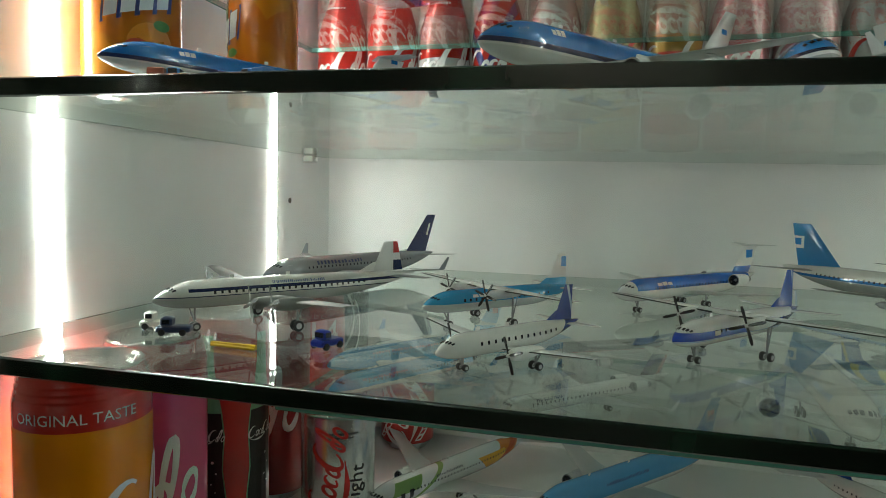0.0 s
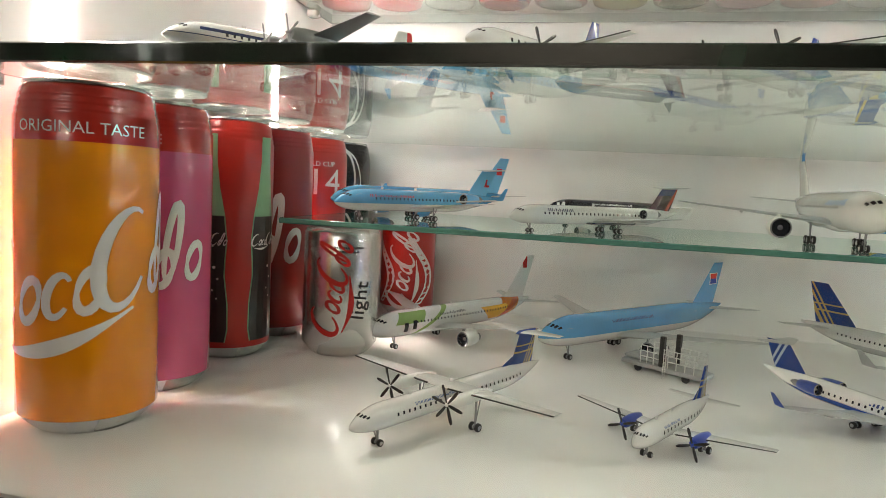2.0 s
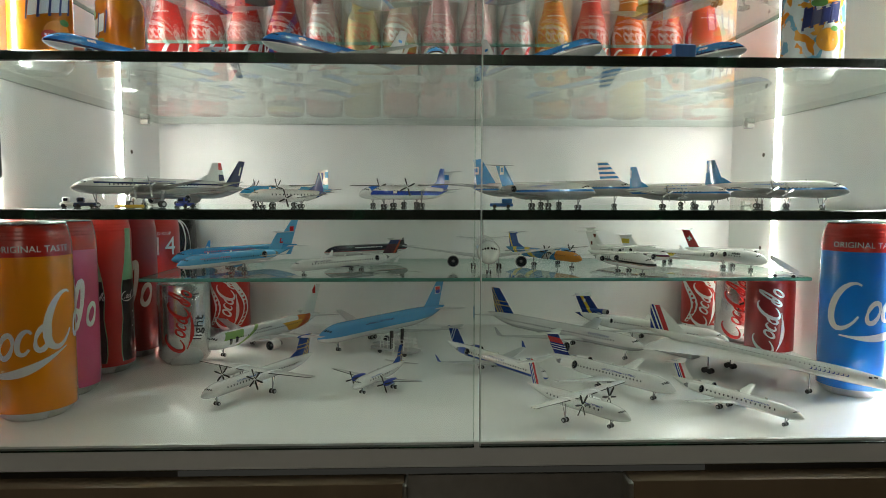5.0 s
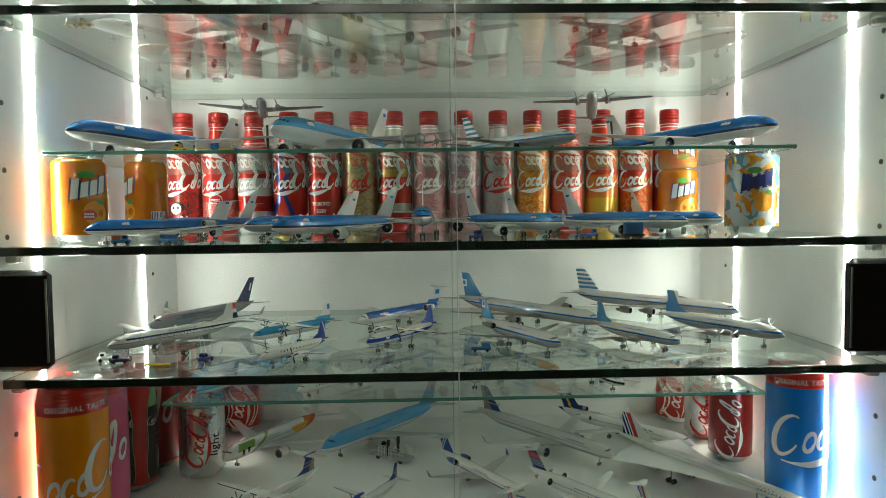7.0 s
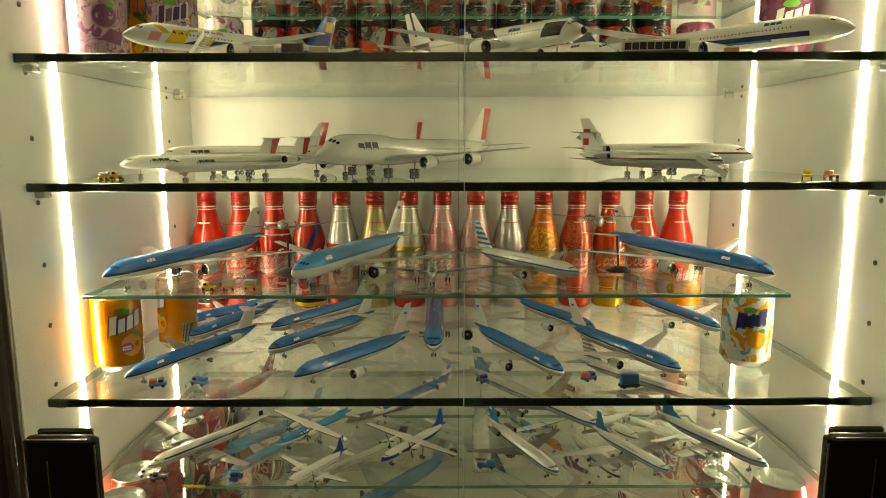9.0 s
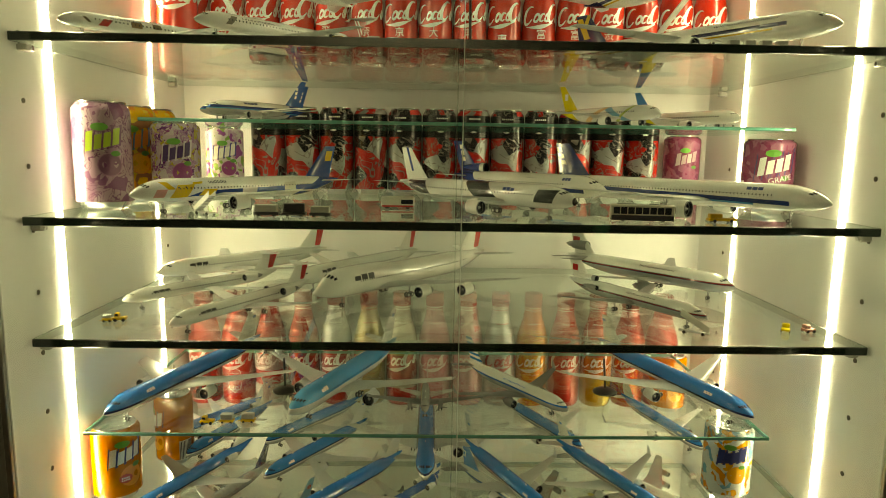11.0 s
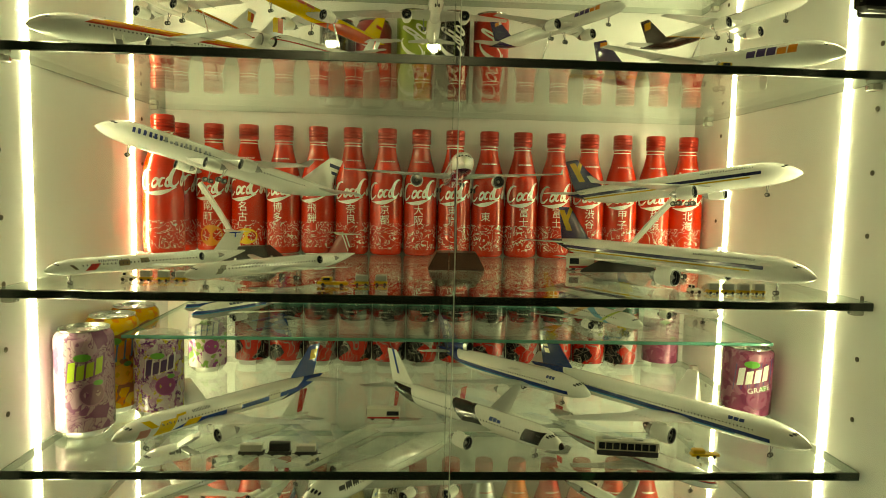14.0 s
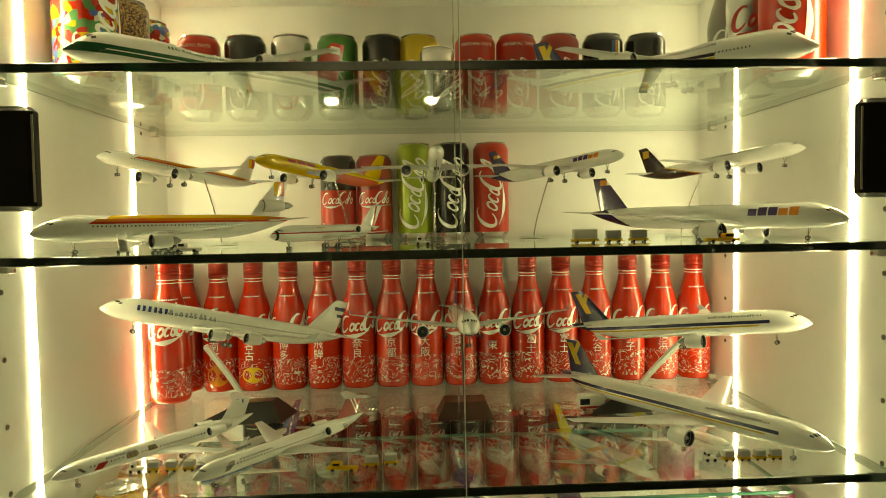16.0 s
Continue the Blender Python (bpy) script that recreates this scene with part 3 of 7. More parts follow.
DC3 = kind(19.7, 2.4, 29, 3.2, eng=(("p", 0.22, 0.65, 4.0),), wx=0.25, sweep=8, rc=0.2, tr=0.35, wr=0.5, blades=3, prop=1.75)

W, BLUE, NAVY = (0.80, 0.80, 0.77), (0.012, 0.16, 0.52), (0.008, 0.018, 0.085)
CROWN_BLUE = (0.015, 0.20, 0.58)
ALL = (1, 0, 0, -9, 9)


def band(lo, hi, x0=-9.0, x1=9.0):
    return ((0, 1, 0, lo, hi), (1, 0, 0, x0, x1))


# liveries: base, fuselage layers (x runs -0.5 tail to 0.5 nose; z is -1 belly to 1 crown), fin, fin layers, title colour, engine, wing
def liv(base=W, body=(), fin=None, finl=(), title=None, tx=0.2, tw=0.22, ta=30, eng=None, wing=None, letters=9, stripe=None, win=True, belly=None, metal=0.0, nose=None, th=0.0, title2=None):
    return dict(base=base, body=list(body), fin=fin or base, finl=list(finl), title=title, tx=tx, tw=tw, ta=ta, eng=eng or base, wing=wing, letters=letters, win=win, metal=metal, nose=nose, th=th, title2=title2)


LOWSILVER = (0.36, 0.37, 0.37)
SKYBLUE_NEW = liv(LOWSILVER, [((0.75, 0.75, 0.73), *band(-0.2, 9)), (NAVY, *band(-0.05, 0.1)), (CROWN_BLUE, *band(0.1, 9))], fin=W, title=W, tx=0.30, tw=0.05, letters=3, finl=[(CROWN_BLUE, (1, 0, 0, -0.472, -0.440), (0, 1, 0, 3.1, 3.4))], eng=(0.6, 0.6, 0.6))
SKYBLUE_LIGHT = liv((0.66, 0.68, 0.68), [((0.04, 0.30, 0.62), *band(0.0, 9))], fin=W, title=W, tx=0.30, tw=0.05, letters=3, finl=[(CROWN_BLUE, (1, 0, 0, -0.472, -0.440), (0, 1, 0, 3.1, 3.4))])
SKYBLUE_BAND = liv((0.62, 0.63, 0.62), [(W, *band(-0.42, -0.32)), (NAVY, *band(-0.32, -0.10)), ((0.012, 0.18, 0.58), *band(-0.10, 9))], fin=W, title=W, tx=0.30, tw=0.045, letters=3, finl=[(CROWN_BLUE, (1, 0, 0, -0.472, -0.440), (0, 1, 0, 3.1, 3.4))], win=False)
SKYBLUE_OLD = liv(LOWSILVER, [(W, *band(0.18, 9)), (BLUE, *band(-0.05, 0.18)), ((0.4, 0.5, 0.6), *band(-0.12, -0.05))], fin=(0.02, 0.2, 0.5), finl=[(W, (1, 0, 0, -0.48, -0.43), (0, 1, 0, 2.3, 3.4)), (CROWN_BLUE, (1, 0, 0, -0.47, -0.44), (0, 1, 0, 2.6, 3.2))], title=BLUE, ta=40, tx=0.05, metal=0.3)
SKYBLUE_STRIPE = liv(LOWSILVER, [(W, *band(0.15, 9)), (BLUE, *band(-0.05, 0.15))], fin=W, finl=[((0.02, 0.2, 0.5), (0, 1, 0, 1.2, 1.55)), ((0.02, 0.2, 0.5), (0, 1, 0, 1.9, 2.25)), ((0.02, 0.2, 0.5), (0, 1, 0, 2.6, 2.95)), ((0.02, 0.2, 0.5), (0, 1, 0, 3.3, 3.65)), ((0.02, 0.2, 0.5), (0, 1, 0, 4.0, 4.35))], title=BLUE, ta=40, tx=0.05, metal=0.3)
VINTAGE = liv((0.52, 0.52, 0.50), [(W, *band(-0.08, 9)), (NAVY, *band(0.24, 0.46, -0.42, 0.40)), (NAVY, *band(-0.12, -0.06))], fin=W, finl=[((0.6, 0.02, 0.02), (0, 1, 0, 2.35, 9), (1, 0, 0, -0.56, -0.395)), (NAVY, (0, 1, 0, 0.9, 1.75), (1, 0, 0, -0.56, -0.395))], title=(0.03, 0.08, 0.3), ta=38, tx=0.02, tw=0.2, letters=14, eng=(0.52, 0.52, 0.50), metal=0.15)
SKY = liv((0.33, 0.34, 0.36), [], fin=(0.012, 0.02, 0.11), title=(0.03, 0.05, 0.14), tx=0.14, tw=0.26, letters=7, finl=[((0.5, 0.55, 0.6), (1, 1 / 60, 0, -0.42, -0.405), (0, 1, 0, 2.4, 3.6))], metal=0.4)
CITY = liv(W, [((0.05, 0.33, 0.65), *band(-0.1, 9)), ((0.7, 0.72, 0.72), *band(-9, -0.1))], fin=W, finl=[(CROWN_BLUE, (1, 0, 0, -0.47, -0.40), (0, 1, 0, 2.6, 3.6)), ((0.05, 0.33, 0.65), (0, 1, 0, -1, 1.5))], title=W, tx=0.18, tw=0.12, letters=3)
CITY2 = liv(W, [((0.015, 0.05, 0.30), (1, 0.06, 0, -9, -0.33))], fin=(0.015, 0.05, 0.30), finl=[((0.45, 0.6, 0.8), (1, -0.02, 0, -0.49, -0.47))], title=None)
F27L = liv(W, [((0.012, 0.05, 0.38), *band(-0.35, 0.25)), ((0.012, 0.05, 0.38), (1, 0.06, 0, -9, -0.36)), ((0.4, 0.55, 0.75), *band(-0.45, -0.38))], fin=(0.012, 0.07, 0.42), finl=[((0.3, 0.45, 0.75), (1, -0.02, 0, -0.50, -0.485))], title=W, ta=2, tx=0.28, tw=0.05, letters=1)
CITYF70 = liv(W, [((0.012, 0.12, 0.50), *band(0.05, 9, -0.42, 0.42))], fin=W, finl=[((0.012, 0.12, 0.50), (0, 1, 0, -1, 1.4)), (CROWN_BLUE, (1, 0, 0, -0.47, -0.41), (0, 1, 0, 2.2, 3.0))], title=W, tx=0.25, tw=0.10, letters=3)
CONT = liv(W, [], fin=(0.010, 0.05, 0.28), finl=[((0.55, 0.42, 0.15), (1, 1 / 40, 0, -0.41, -0.395)), ((0.55, 0.42, 0.15), (1, 1 / 40, 0, -0.385, -0.375)), ((0.55, 0.42, 0.15), (1, 1 / 40, 0, -0.365, -0.357)), ((0.55, 0.42, 0.15), (0, 1, 0, 1.9, 2.05)), ((0.55, 0.42, 0.15), (0, 1, 0, 2.5, 2.62))], title=(0.02, 0.10, 0.35), tx=0.16, tw=0.2, letters=16, eng=W)
CONTS = dict(CONT, eng=(0.010, 0.05, 0.40))
CHINA = liv((0.78, 0.79, 0.76), [((0.70, 0.20, 0.02), (1, 0.05, 0, -0.36, -0.22), (0, 1, 0, -0.5, 9)), ((0.85, 0.45, 0.05), (1, -0.05, 0, -0.30, -0.12), (0, 1, 0, -0.6, 0.5)), ((0.55, 0.10, 0.02), (1, 0.09, 0, -0.33, -0.27)), ((0.25, 0.42, 0.12), (1, 0.04, 0, 0.26, 0.40), (0, 1, 0, 0.1, 0.9)), ((0.03, 0.03, 0.03), (1, 0, 0, 0.29, 0.31), (0, 1, 0, -0.4, 0.3)), ((0.03, 0.03, 0.03), (1, 0, 0, 0.335, 0.355), (0, 1, 0, -0.5, 0.2)), ((0.3, 0.45, 0.15), (1, 0.1, 0, 0.19, 0.22))], fin=W, finl=[((0.6, 0.02, 0.02), (1, 0, 0, -0.465, -0.435), (0, 1, 0, 3.4, 4.6))], title=(0.03, 0.03, 0.05), tx=0.08, tw=0.16, letters=8)
PALE_BLUE = liv((0.62, 0.64, 0.64), [((0.09, 0.34, 0.66), *band(-0.25, 9))], fin=(0.09, 0.34, 0.66), finl=[(W, (1, 0, 0, -0.460, -0.405), (0, 1, 0, 2.2, 3.1)), ((0.6, 0.03, 0.02), (1, 0, 0, -0.455, -0.41), (0, 1, 0, 2.65, 3.05)), ((0.012, 0.05, 0.35), (1, 0, 0, -0.455, -0.41), (0, 1, 0, 2.25, 2.65))], title=(0.01, 0.03, 0.16), tx=0.10, tw=0.22, letters=15, win=False, eng=(0.6, 0.6, 0.6))
BLUE_BELLY = liv(W, [((0.012, 0.07, 0.36), *band(-9, -0.25)), ((0.5, 0.52, 0.54), *band(-0.3, -0.2))], fin=(0.012, 0.05, 0.25), finl=[((0.45, 0.55, 0.7), (1, -0.02, 0, -0.50, -0.488)), ((0.45, 0.55, 0.7), (1, -0.02, 0, -0.475, -0.463))], title=(0.02, 0.05, 0.2), tx=0.05, tw=0.18, letters=6, eng=(0.010, 0.05, 0.30))
GREY_GOLD = liv((0.45, 0.46, 0.46), [((0.72, 0.72, 0.70), *band(-0.35, 9))], fin=(0.010, 0.05, 0.26), finl=CONT["finl"], title=(0.02, 0.05, 0.2), tx=0.27, tw=0.12, letters=6)
AFFIN = [((0.012, 0.03, 0.25), (1, 0.02, 0, -0.455, -0.435)), ((0.012, 0.03, 0.25), (1, 0.02, 0, -0.425, -0.41)), ((0.012, 0.03, 0.25), (1, 0.02, 0, -0.402, -0.392)), ((0.55, 0.03, 0.04), (1, 0.02, 0, -0.385, -0.36))]
TRICOLOUR = liv(W, [], fin=W, finl=AFFIN, title=(0.012, 0.03, 0.25), tx=0.2, tw=0.18, letters=9)
TRICOLOUR_SMALL = liv(W, [], fin=(0.012, 0.025, 0.18), finl=[((0.55, 0.03, 0.04), (0, 1, 0, 2.2, 2.9)), (W, (0, 1, 0, 1.9, 2.0)), (W, (0, 1, 0, 1.6, 1.7)), (W, (0, 1, 0, 1.3, 1.4))], title=(0.012, 0.03, 0.25), tx=0.12, tw=0.26, letters=16)
STARRY = liv(W, [((0.012, 0.04, 0.22), (1, 0.06, 0, -9, -0.42))], fin=(0.012, 0.04, 0.22), finl=[((0.75, 0.55, 0.05), (1, 0.03, 0, -0.37, -0.345)), (W, (1, 0, 0, -0.44, -0.425), (0, 1, 0, 2.4, 2.9))], title=(0.012, 0.04, 0.22), tx=0.2, tw=0.1, letters=6)
JET_BLUE = liv((0.70, 0.72, 0.70), [((0.10, 0.40, 0.72), *band(-0.3, 9))], fin=(0.13, 0.45, 0.75), finl=[((0.55, 0.02, 0.03), (1, 0.012, 0, -0.425, -0.41), (0, 1, 0, 1.9, 2.5)), ((0.55, 0.02, 0.03), (1, 0, 0, -0.47, -0.43), (0, 1, 0, 1.7, 1.95))], title=(0.45, 0.03, 0.06), tx=0.22, tw=0.26, letters=9, ta=24, eng=(0.10, 0.40, 0.72))
LIGHT_BLUE = liv((0.06, 0.32, 0.62), [((0.03, 0.25, 0.52), *band(0.3, 9))], fin=(0.13, 0.45, 0.75), finl=[((0.55, 0.02, 0.03), (1, 0, 0, -0.47, -0.43), (0, 1, 0, 2.7, 3.4))], title=(0.45, 0.05, 0.10), tx=0.1, tw=0.4, letters=12, ta=30, eng=(0.03, 0.25, 0.52))
RED_NAVY = liv(W, [((0.01, 0.02, 0.12), *band(-9, -0.75, -0.2, 0.1))], fin=(0.06, 0.015, 0.03), finl=[((0.012, 0.02, 0.12), (0, 1, 0, 2.6, 9)), ((0.35, 0.05, 0.02), (1, 0.03, 0, -0.41, -0.385))], title=(0.03, 0.03, 0.1), tx=0.26, tw=0.14, letters=7)
DARK_GREY = liv((0.60, 0.60, 0.58), [((0.010, 0.012, 0.03), *band(-0.15, 9)), ((0.45, 0.03, 0.02), *band(-0.2, -0.13))], fin=(0.010, 0.012, 0.03), finl=[((0.6, 0.06, 0.02), (0, 1, 0, 4.1, 9)), ((0.4, 0.4, 0.4), (0, 1, 0, 2.6, 2.75), (1, 0, 0, -0.46, -0.42)), ((0.4, 0.4, 0.4), (0, 1, 0, 3.0, 3.15), (1, 0, 0, -0.46, -0.42))], title=W, tx=0.05, tw=0.3, letters=17)
GLOBE = liv((0.78, 0.77, 0.70), [], fin=(0.78, 0.77, 0.70), finl=[((0.05, 0.25, 0.6), (1, 0, 0, -0.47, -0.42), (0, 1, 0, 3.0, 4.0))], title=(0.05, 0.25, 0.6), tx=0.22, tw=0.2, letters=6, ta=25)
COLOUR = liv((0.08, 0.28, 0.55), [((0.75, 0.30, 0.05), (1, 0, 0, 0.22, 9)), ((0.75, 0.6, 0.1), (1, 0.06, 0, -0.15, -0.08)), ((0.6, 0.65, 0.6), (1, -0.05, 0, 0.08, 0.18)), ((0.75, 0.6, 0.1), (1, 0.05, 0, -0.34, -0.28))], fin=(0.05, 0.12, 0.4), finl=[((0.8, 0.6, 0.1), (1, 0.02, 0, -0.40, -0.38))])
VIOLET = liv(W, [((0.12, 0.03, 0.08), *band(-0.25, 0.0)), ((0.35, 0.2, 0.05), *band(-0.32, -0.25))], fin=W, finl=[((0.18, 0.06, 0.04), (1, 0, 0, -0.465, -0.415), (0, 1, 0, 1.9, 2.5))])
BAE2 = liv(W, [((0.03, 0.03, 0.03), *band(-0.3, -0.02)), ((0.25, 0.05, 0.04), *band(-0.4, -0.33))], fin=W, finl=[((0.15, 0.05, 0.04), (1, 0, 0, -0.46, -0.43), (0, 1, 0, 1.5, 2.0))])
MAPLE = liv(W, [((0.75, 0.6, 0.06), (1, 0.06, 0, -0.36, -0.24)), ((0.75, 0.6, 0.06), (1, -0.05, 0, -0.05, 0.02), (0, 1, 0, -0.6, 0.3))], fin=W, finl=[((0.75, 0.55, 0.05), (1, 0, 0, -0.475, -0.40), (0, 1, 0, 1.7, 2.7))])
RED_FIN = liv(W, [], fin=(0.42, 0.02, 0.02), finl=[(W, (1, 0, 0, -0.455, -0.435), (0, 1, 0, 1.7, 2.5)), (W, (1, 0, 0, -0.475, -0.415), (0, 1, 0, 1.98, 2.22))], title=(0.05, 0.05, 0.05), tx=0.2, tw=0.1, letters=5)
RED_DISC = liv((0.74, 0.74, 0.70), [], fin=(0.74, 0.74, 0.70), finl=[((0.48, 0.02, 0.02), (1, 1 / 120, 0, -9, -0.405), (0, 1, 0, 1.0, 9))], title=(0.02, 0.02, 0.02), tx=0.30, tw=0.10, letters=3, ta=22)
JAL747 = dict(RED_DISC)
RED_BAND = liv(LOWSILVER, [(W, *band(0.18, 9)), ((0.25, 0.02, 0.02), *band(0.02, 0.13)), ((0.02, 0.02, 0.06), *band(-0.05, 0.02))], fin=W, finl=[((0.48, 0.02, 0.02), (1, 0, 0, -0.47, -0.42), (0, 1, 0, 1.8, 2.7))], title=(0.05, 0.03, 0.05), ta=40, tx=0.1, tw=0.2, letters=14, metal=0.2)
NAVY_BODY = [((0.009, 0.032, 0.17), (0.5, 1, 0, -0.36, -0.02), (1, 0, 0, -9, 0.40)), ((0.009, 0.032, 0.17), (1, 0.05, 0, -9, -0.30), (0, 1, 0, -0.30, 9)), ((0.05, 0.25, 0.52), (0.5, 1, 0, -0.50, -0.36), (1, 0, 0, -9, 0.30))]
NAVY_FIN = [(W, (1, 1 / 55, 0, -0.402, -0.378), (0, 1, 0, lo, lo + 0.42)) for lo in (1.9, 2.5, 3.1)]
NAVY_BAND = liv(W, NAVY_BODY, fin=(0.009, 0.032, 0.17), finl=NAVY_FIN, title=(0.009, 0.032, 0.17), tx=0.30, tw=0.05, letters=3, ta=38)
YELLOW_PRINT = liv(W, [((0.010, 0.05, 0.26), (1, 0.10, 0, -9, -0.30)), ((0.010, 0.05, 0.26), (1, 0.15, 0, -9, 0.21), (0.5, 1, 0, -0.42, 0.02)), ((0.74, 0.48, 0.02), (1, 0.03, 0, 0.275, 0.345), (0.5, 1, 0, -0.45, 0.62)), ((0.74, 0.48, 0.02), (1, -0.05, 0, 0.335, 0.365), (0, 1, 0, 0.1, 0.72)), ((0.74, 0.48, 0.02), (1, 0.03, 0, 0.245, 0.285), (1.2, 1, 0, 0.80, 0.98)), ((0.74, 0.48, 0.02), (1, 0.04, 0, 0.165, 0.225), (0, 1, 0, -0.50, 0.05)), ((0.66, 0.32, 0.30), (1, 0.02, 0, 0.375, 0.415), (0, 1, 0, -0.55, 0.12)), ((0.02, 0.02, 0.02), (1, 0, 0, 0.325, 0.332), (0, 1, 0, 0.18, 0.32)), ((0.02, 0.02, 0.02), (1, 0, 0, 0.295, 0.302), (0, 1, 0, 0.18, 0.32)), ((0.60, 0.56, 0.58), (1, 0, 0, -0.02, 0.05), (0, 1, 0, -0.45, 0.15)), ((0.62, 0.60, 0.55), (1, 0, 0, -0.22, -0.16), (0, 1, 0, -0.3, 0.45))], fin=(0.012, 0.06, 0.28), finl=[((0.7, 0.5, 0.05), (1, 0.012, 0, -0.43, -0.39), (0, 1, 0, 2.4, 3.4))], title=(0.02, 0.02, 0.05), tx=0.16, tw=0.08, letters=6, ta=40)
BLACK_PATCH = liv(W, [((0.006, 0.006, 0.006), (1, 0.05, 0, 0.0, 0.125), (0, 1, 0, -0.75, 9)), ((0.006, 0.006, 0.006), (1, -0.02, 0, 0.335, 0.42), (0, 1, 0, -0.45, 0.62)), ((0.006, 0.006, 0.006), (1, 0.03, 0, -0.40, -0.27), (0, 1, 0, -0.5, 0.75)), ((0.006, 0.006, 0.006), (1, 0, 0, 0.485, 0.52))], fin=W, finl=[((0.012, 0.045, 0.22), (1, 1 / 55, 0, -0.385, -0.37), (0, 1, 0, 1.6, 4.2))], title=(0.012, 0.045, 0.22), tx=0.2, tw=0.06, letters=3)
NAVY_SMALL = liv(LOWSILVER, [(W, *band(0.25, 9)), ((0.012, 0.045, 0.22), *band(-0.1, 0.25)), ((0.012, 0.045, 0.22), (1, 0.05, 0, -9, -0.3)), ((0.06, 0.28, 0.55), *band(-0.22, -0.1))], fin=(0.012, 0.08, 0.32), finl=NAVY_FIN, title=(0.02, 0.03, 0.1), ta=40, tx=0.1, tw=0.14, letters=4)
YELLOW1 = liv(W, [((0.72, 0.58, 0.04), (1, 0.06, 0, -9, -0.30)), ((0.2, 0.45, 0.65), (1, 0.1, 0, 0.08, 0.16)), ((0.75, 0.5, 0.3), (1, -0.1, 0, -0.1, -0.04)), ((0.5, 0.6, 0.2), (1, -0.08, 0, 0.2, 0.23))], fin=(0.75, 0.60, 0.03), finl=[(W, (1, 0, 0, -0.455, -0.42), (0, 1, 0, 2.4, 3.3))])
YELLOW2 = liv(W, [((0.72, 0.58, 0.04), (1, 0.06, 0, -9, -0.30))], fin=(0.05, 0.22, 0.5), finl=[((0.75, 0.60, 0.03), (0, 1, 0, -1, 2.2))], title=(0.03, 0.03, 0.03), tx=0.1, tw=0.5, letters=12, ta=5)
WHITE_BLUE = liv(W, [((0.55, 0.03, 0.03), (1, 0.03, 0, 0.29, 0.33), (0, 1, 0, -0.5, 0.3)), ((0.25, 0.16, 0.08), (1, 0, 0, 0.15, 0.20), (0, 1, 0, -0.2, 0.5)), ((0.15, 0.12, 0.08), (1, -0.04, 0, 0.385, 0.40), (0, 1, 0, -0.3, 0.3)), ((0.2, 0.16, 0.1), (1, 0, 0, 0.06, 0.10), (0, 1, 0, 0.0, 0.6))], fin=W, finl=[((0.012, 0.05, 0.30), (1, 0, 0, -0.442, -0.432), (0, 1, 0, 2.6, 4.2)), ((0.012, 0.05, 0.30), (1, 0, 0, -0.47, -0.40), (0, 1, 0, 3.2, 3.5))], title=(0.05, 0.06, 0.12), tx=0.22, tw=0.14, letters=7, ta=35)
HARLEQUIN = liv(W, [((0.2, 0.18, 0.15), (1, 0.03, 0, 0.33, 0.36), (0, 1, 0, -0.4, 0.6))], fin=(0.40, 0.05, 0.04), finl=[(W, (1, -0.02, 0, -0.5, -0.49)), (W, (1, -0.02, 0, -0.475, -0.468))], title=(0.08, 0.06, 0.06), tx=0.2, tw=0.18, letters=12)
PLAIN_TITLE = liv(W, [], fin=W, finl=[((0.012, 0.02, 0.10), (1, -1 / 90, 0, -0.515, -0.455), (0, 1, 0, 2.9, 3.25)), ((0.012, 0.02, 0.10), (1, -1 / 90, 0, -0.505, -0.465), (0, 1, 0, 2.25, 2.55))], title=(0.02, 0.035, 0.2), tx=0.24, tw=0.30, letters=8, ta=16, th=0.46, title2=((0.30, 0.32, 0.38), 5))
GOLD_NAVY = liv(W, [((0.012, 0.016, 0.08), *band(-0.02, 0.25, -9, 0.37)), ((0.60, 0.38, 0.03), *band(-0.25, -0.12, -9, 0.33)), ((0.012, 0.016, 0.08), (1, 0.05, 0, -9, -0.40))], fin=(0.012, 0.016, 0.08), finl=[((0.62, 0.42, 0.05), (1, 1 / 45, 0, -0.385, -0.355), (0, 1, 0, 1.6, 3.6)), ((0.62, 0.42, 0.05), (1, -1 / 60, 0, -0.475, -0.455), (0, 1, 0, 2.4, 4.2))], title=(0.03, 0.03, 0.06), tx=0.24, tw=0.2, letters=17, ta=40)
CREAM = liv(W, [((0.10, 0.02, 0.10), *band(-9, -0.6))], fin=(0.10, 0.02, 0.12))
ORANGE_LINES = liv(W, [((0.75, 0.42, 0.02), (0.0, 1, 0, 0.70, 9), (1, 0.09, 0, -0.46, 0.33)), ((0.62, 0.16, 0.01), (0, 1, 0, 0.50, 0.72), (1, 0.09, 0, -0.46, 0.36)), ((0.50, 0.03, 0.01), (0, 1, 0, 0.34, 0.50), (1, 0.09, 0, -0.46, 0.36))], fin=W, finl=[((0.6, 0.08, 0.02), (1, 0, 0, -0.475, -0.45), (0, 1, 0, 2.6, 4.0)), ((0.75, 0.45, 0.02), (1, 0, 0, -0.45, -0.425), (0, 1, 0, 2.6, 4.0))], title=(0.55, 0.05, 0.02), tx=0.17, tw=0.12, letters=6, ta=40)
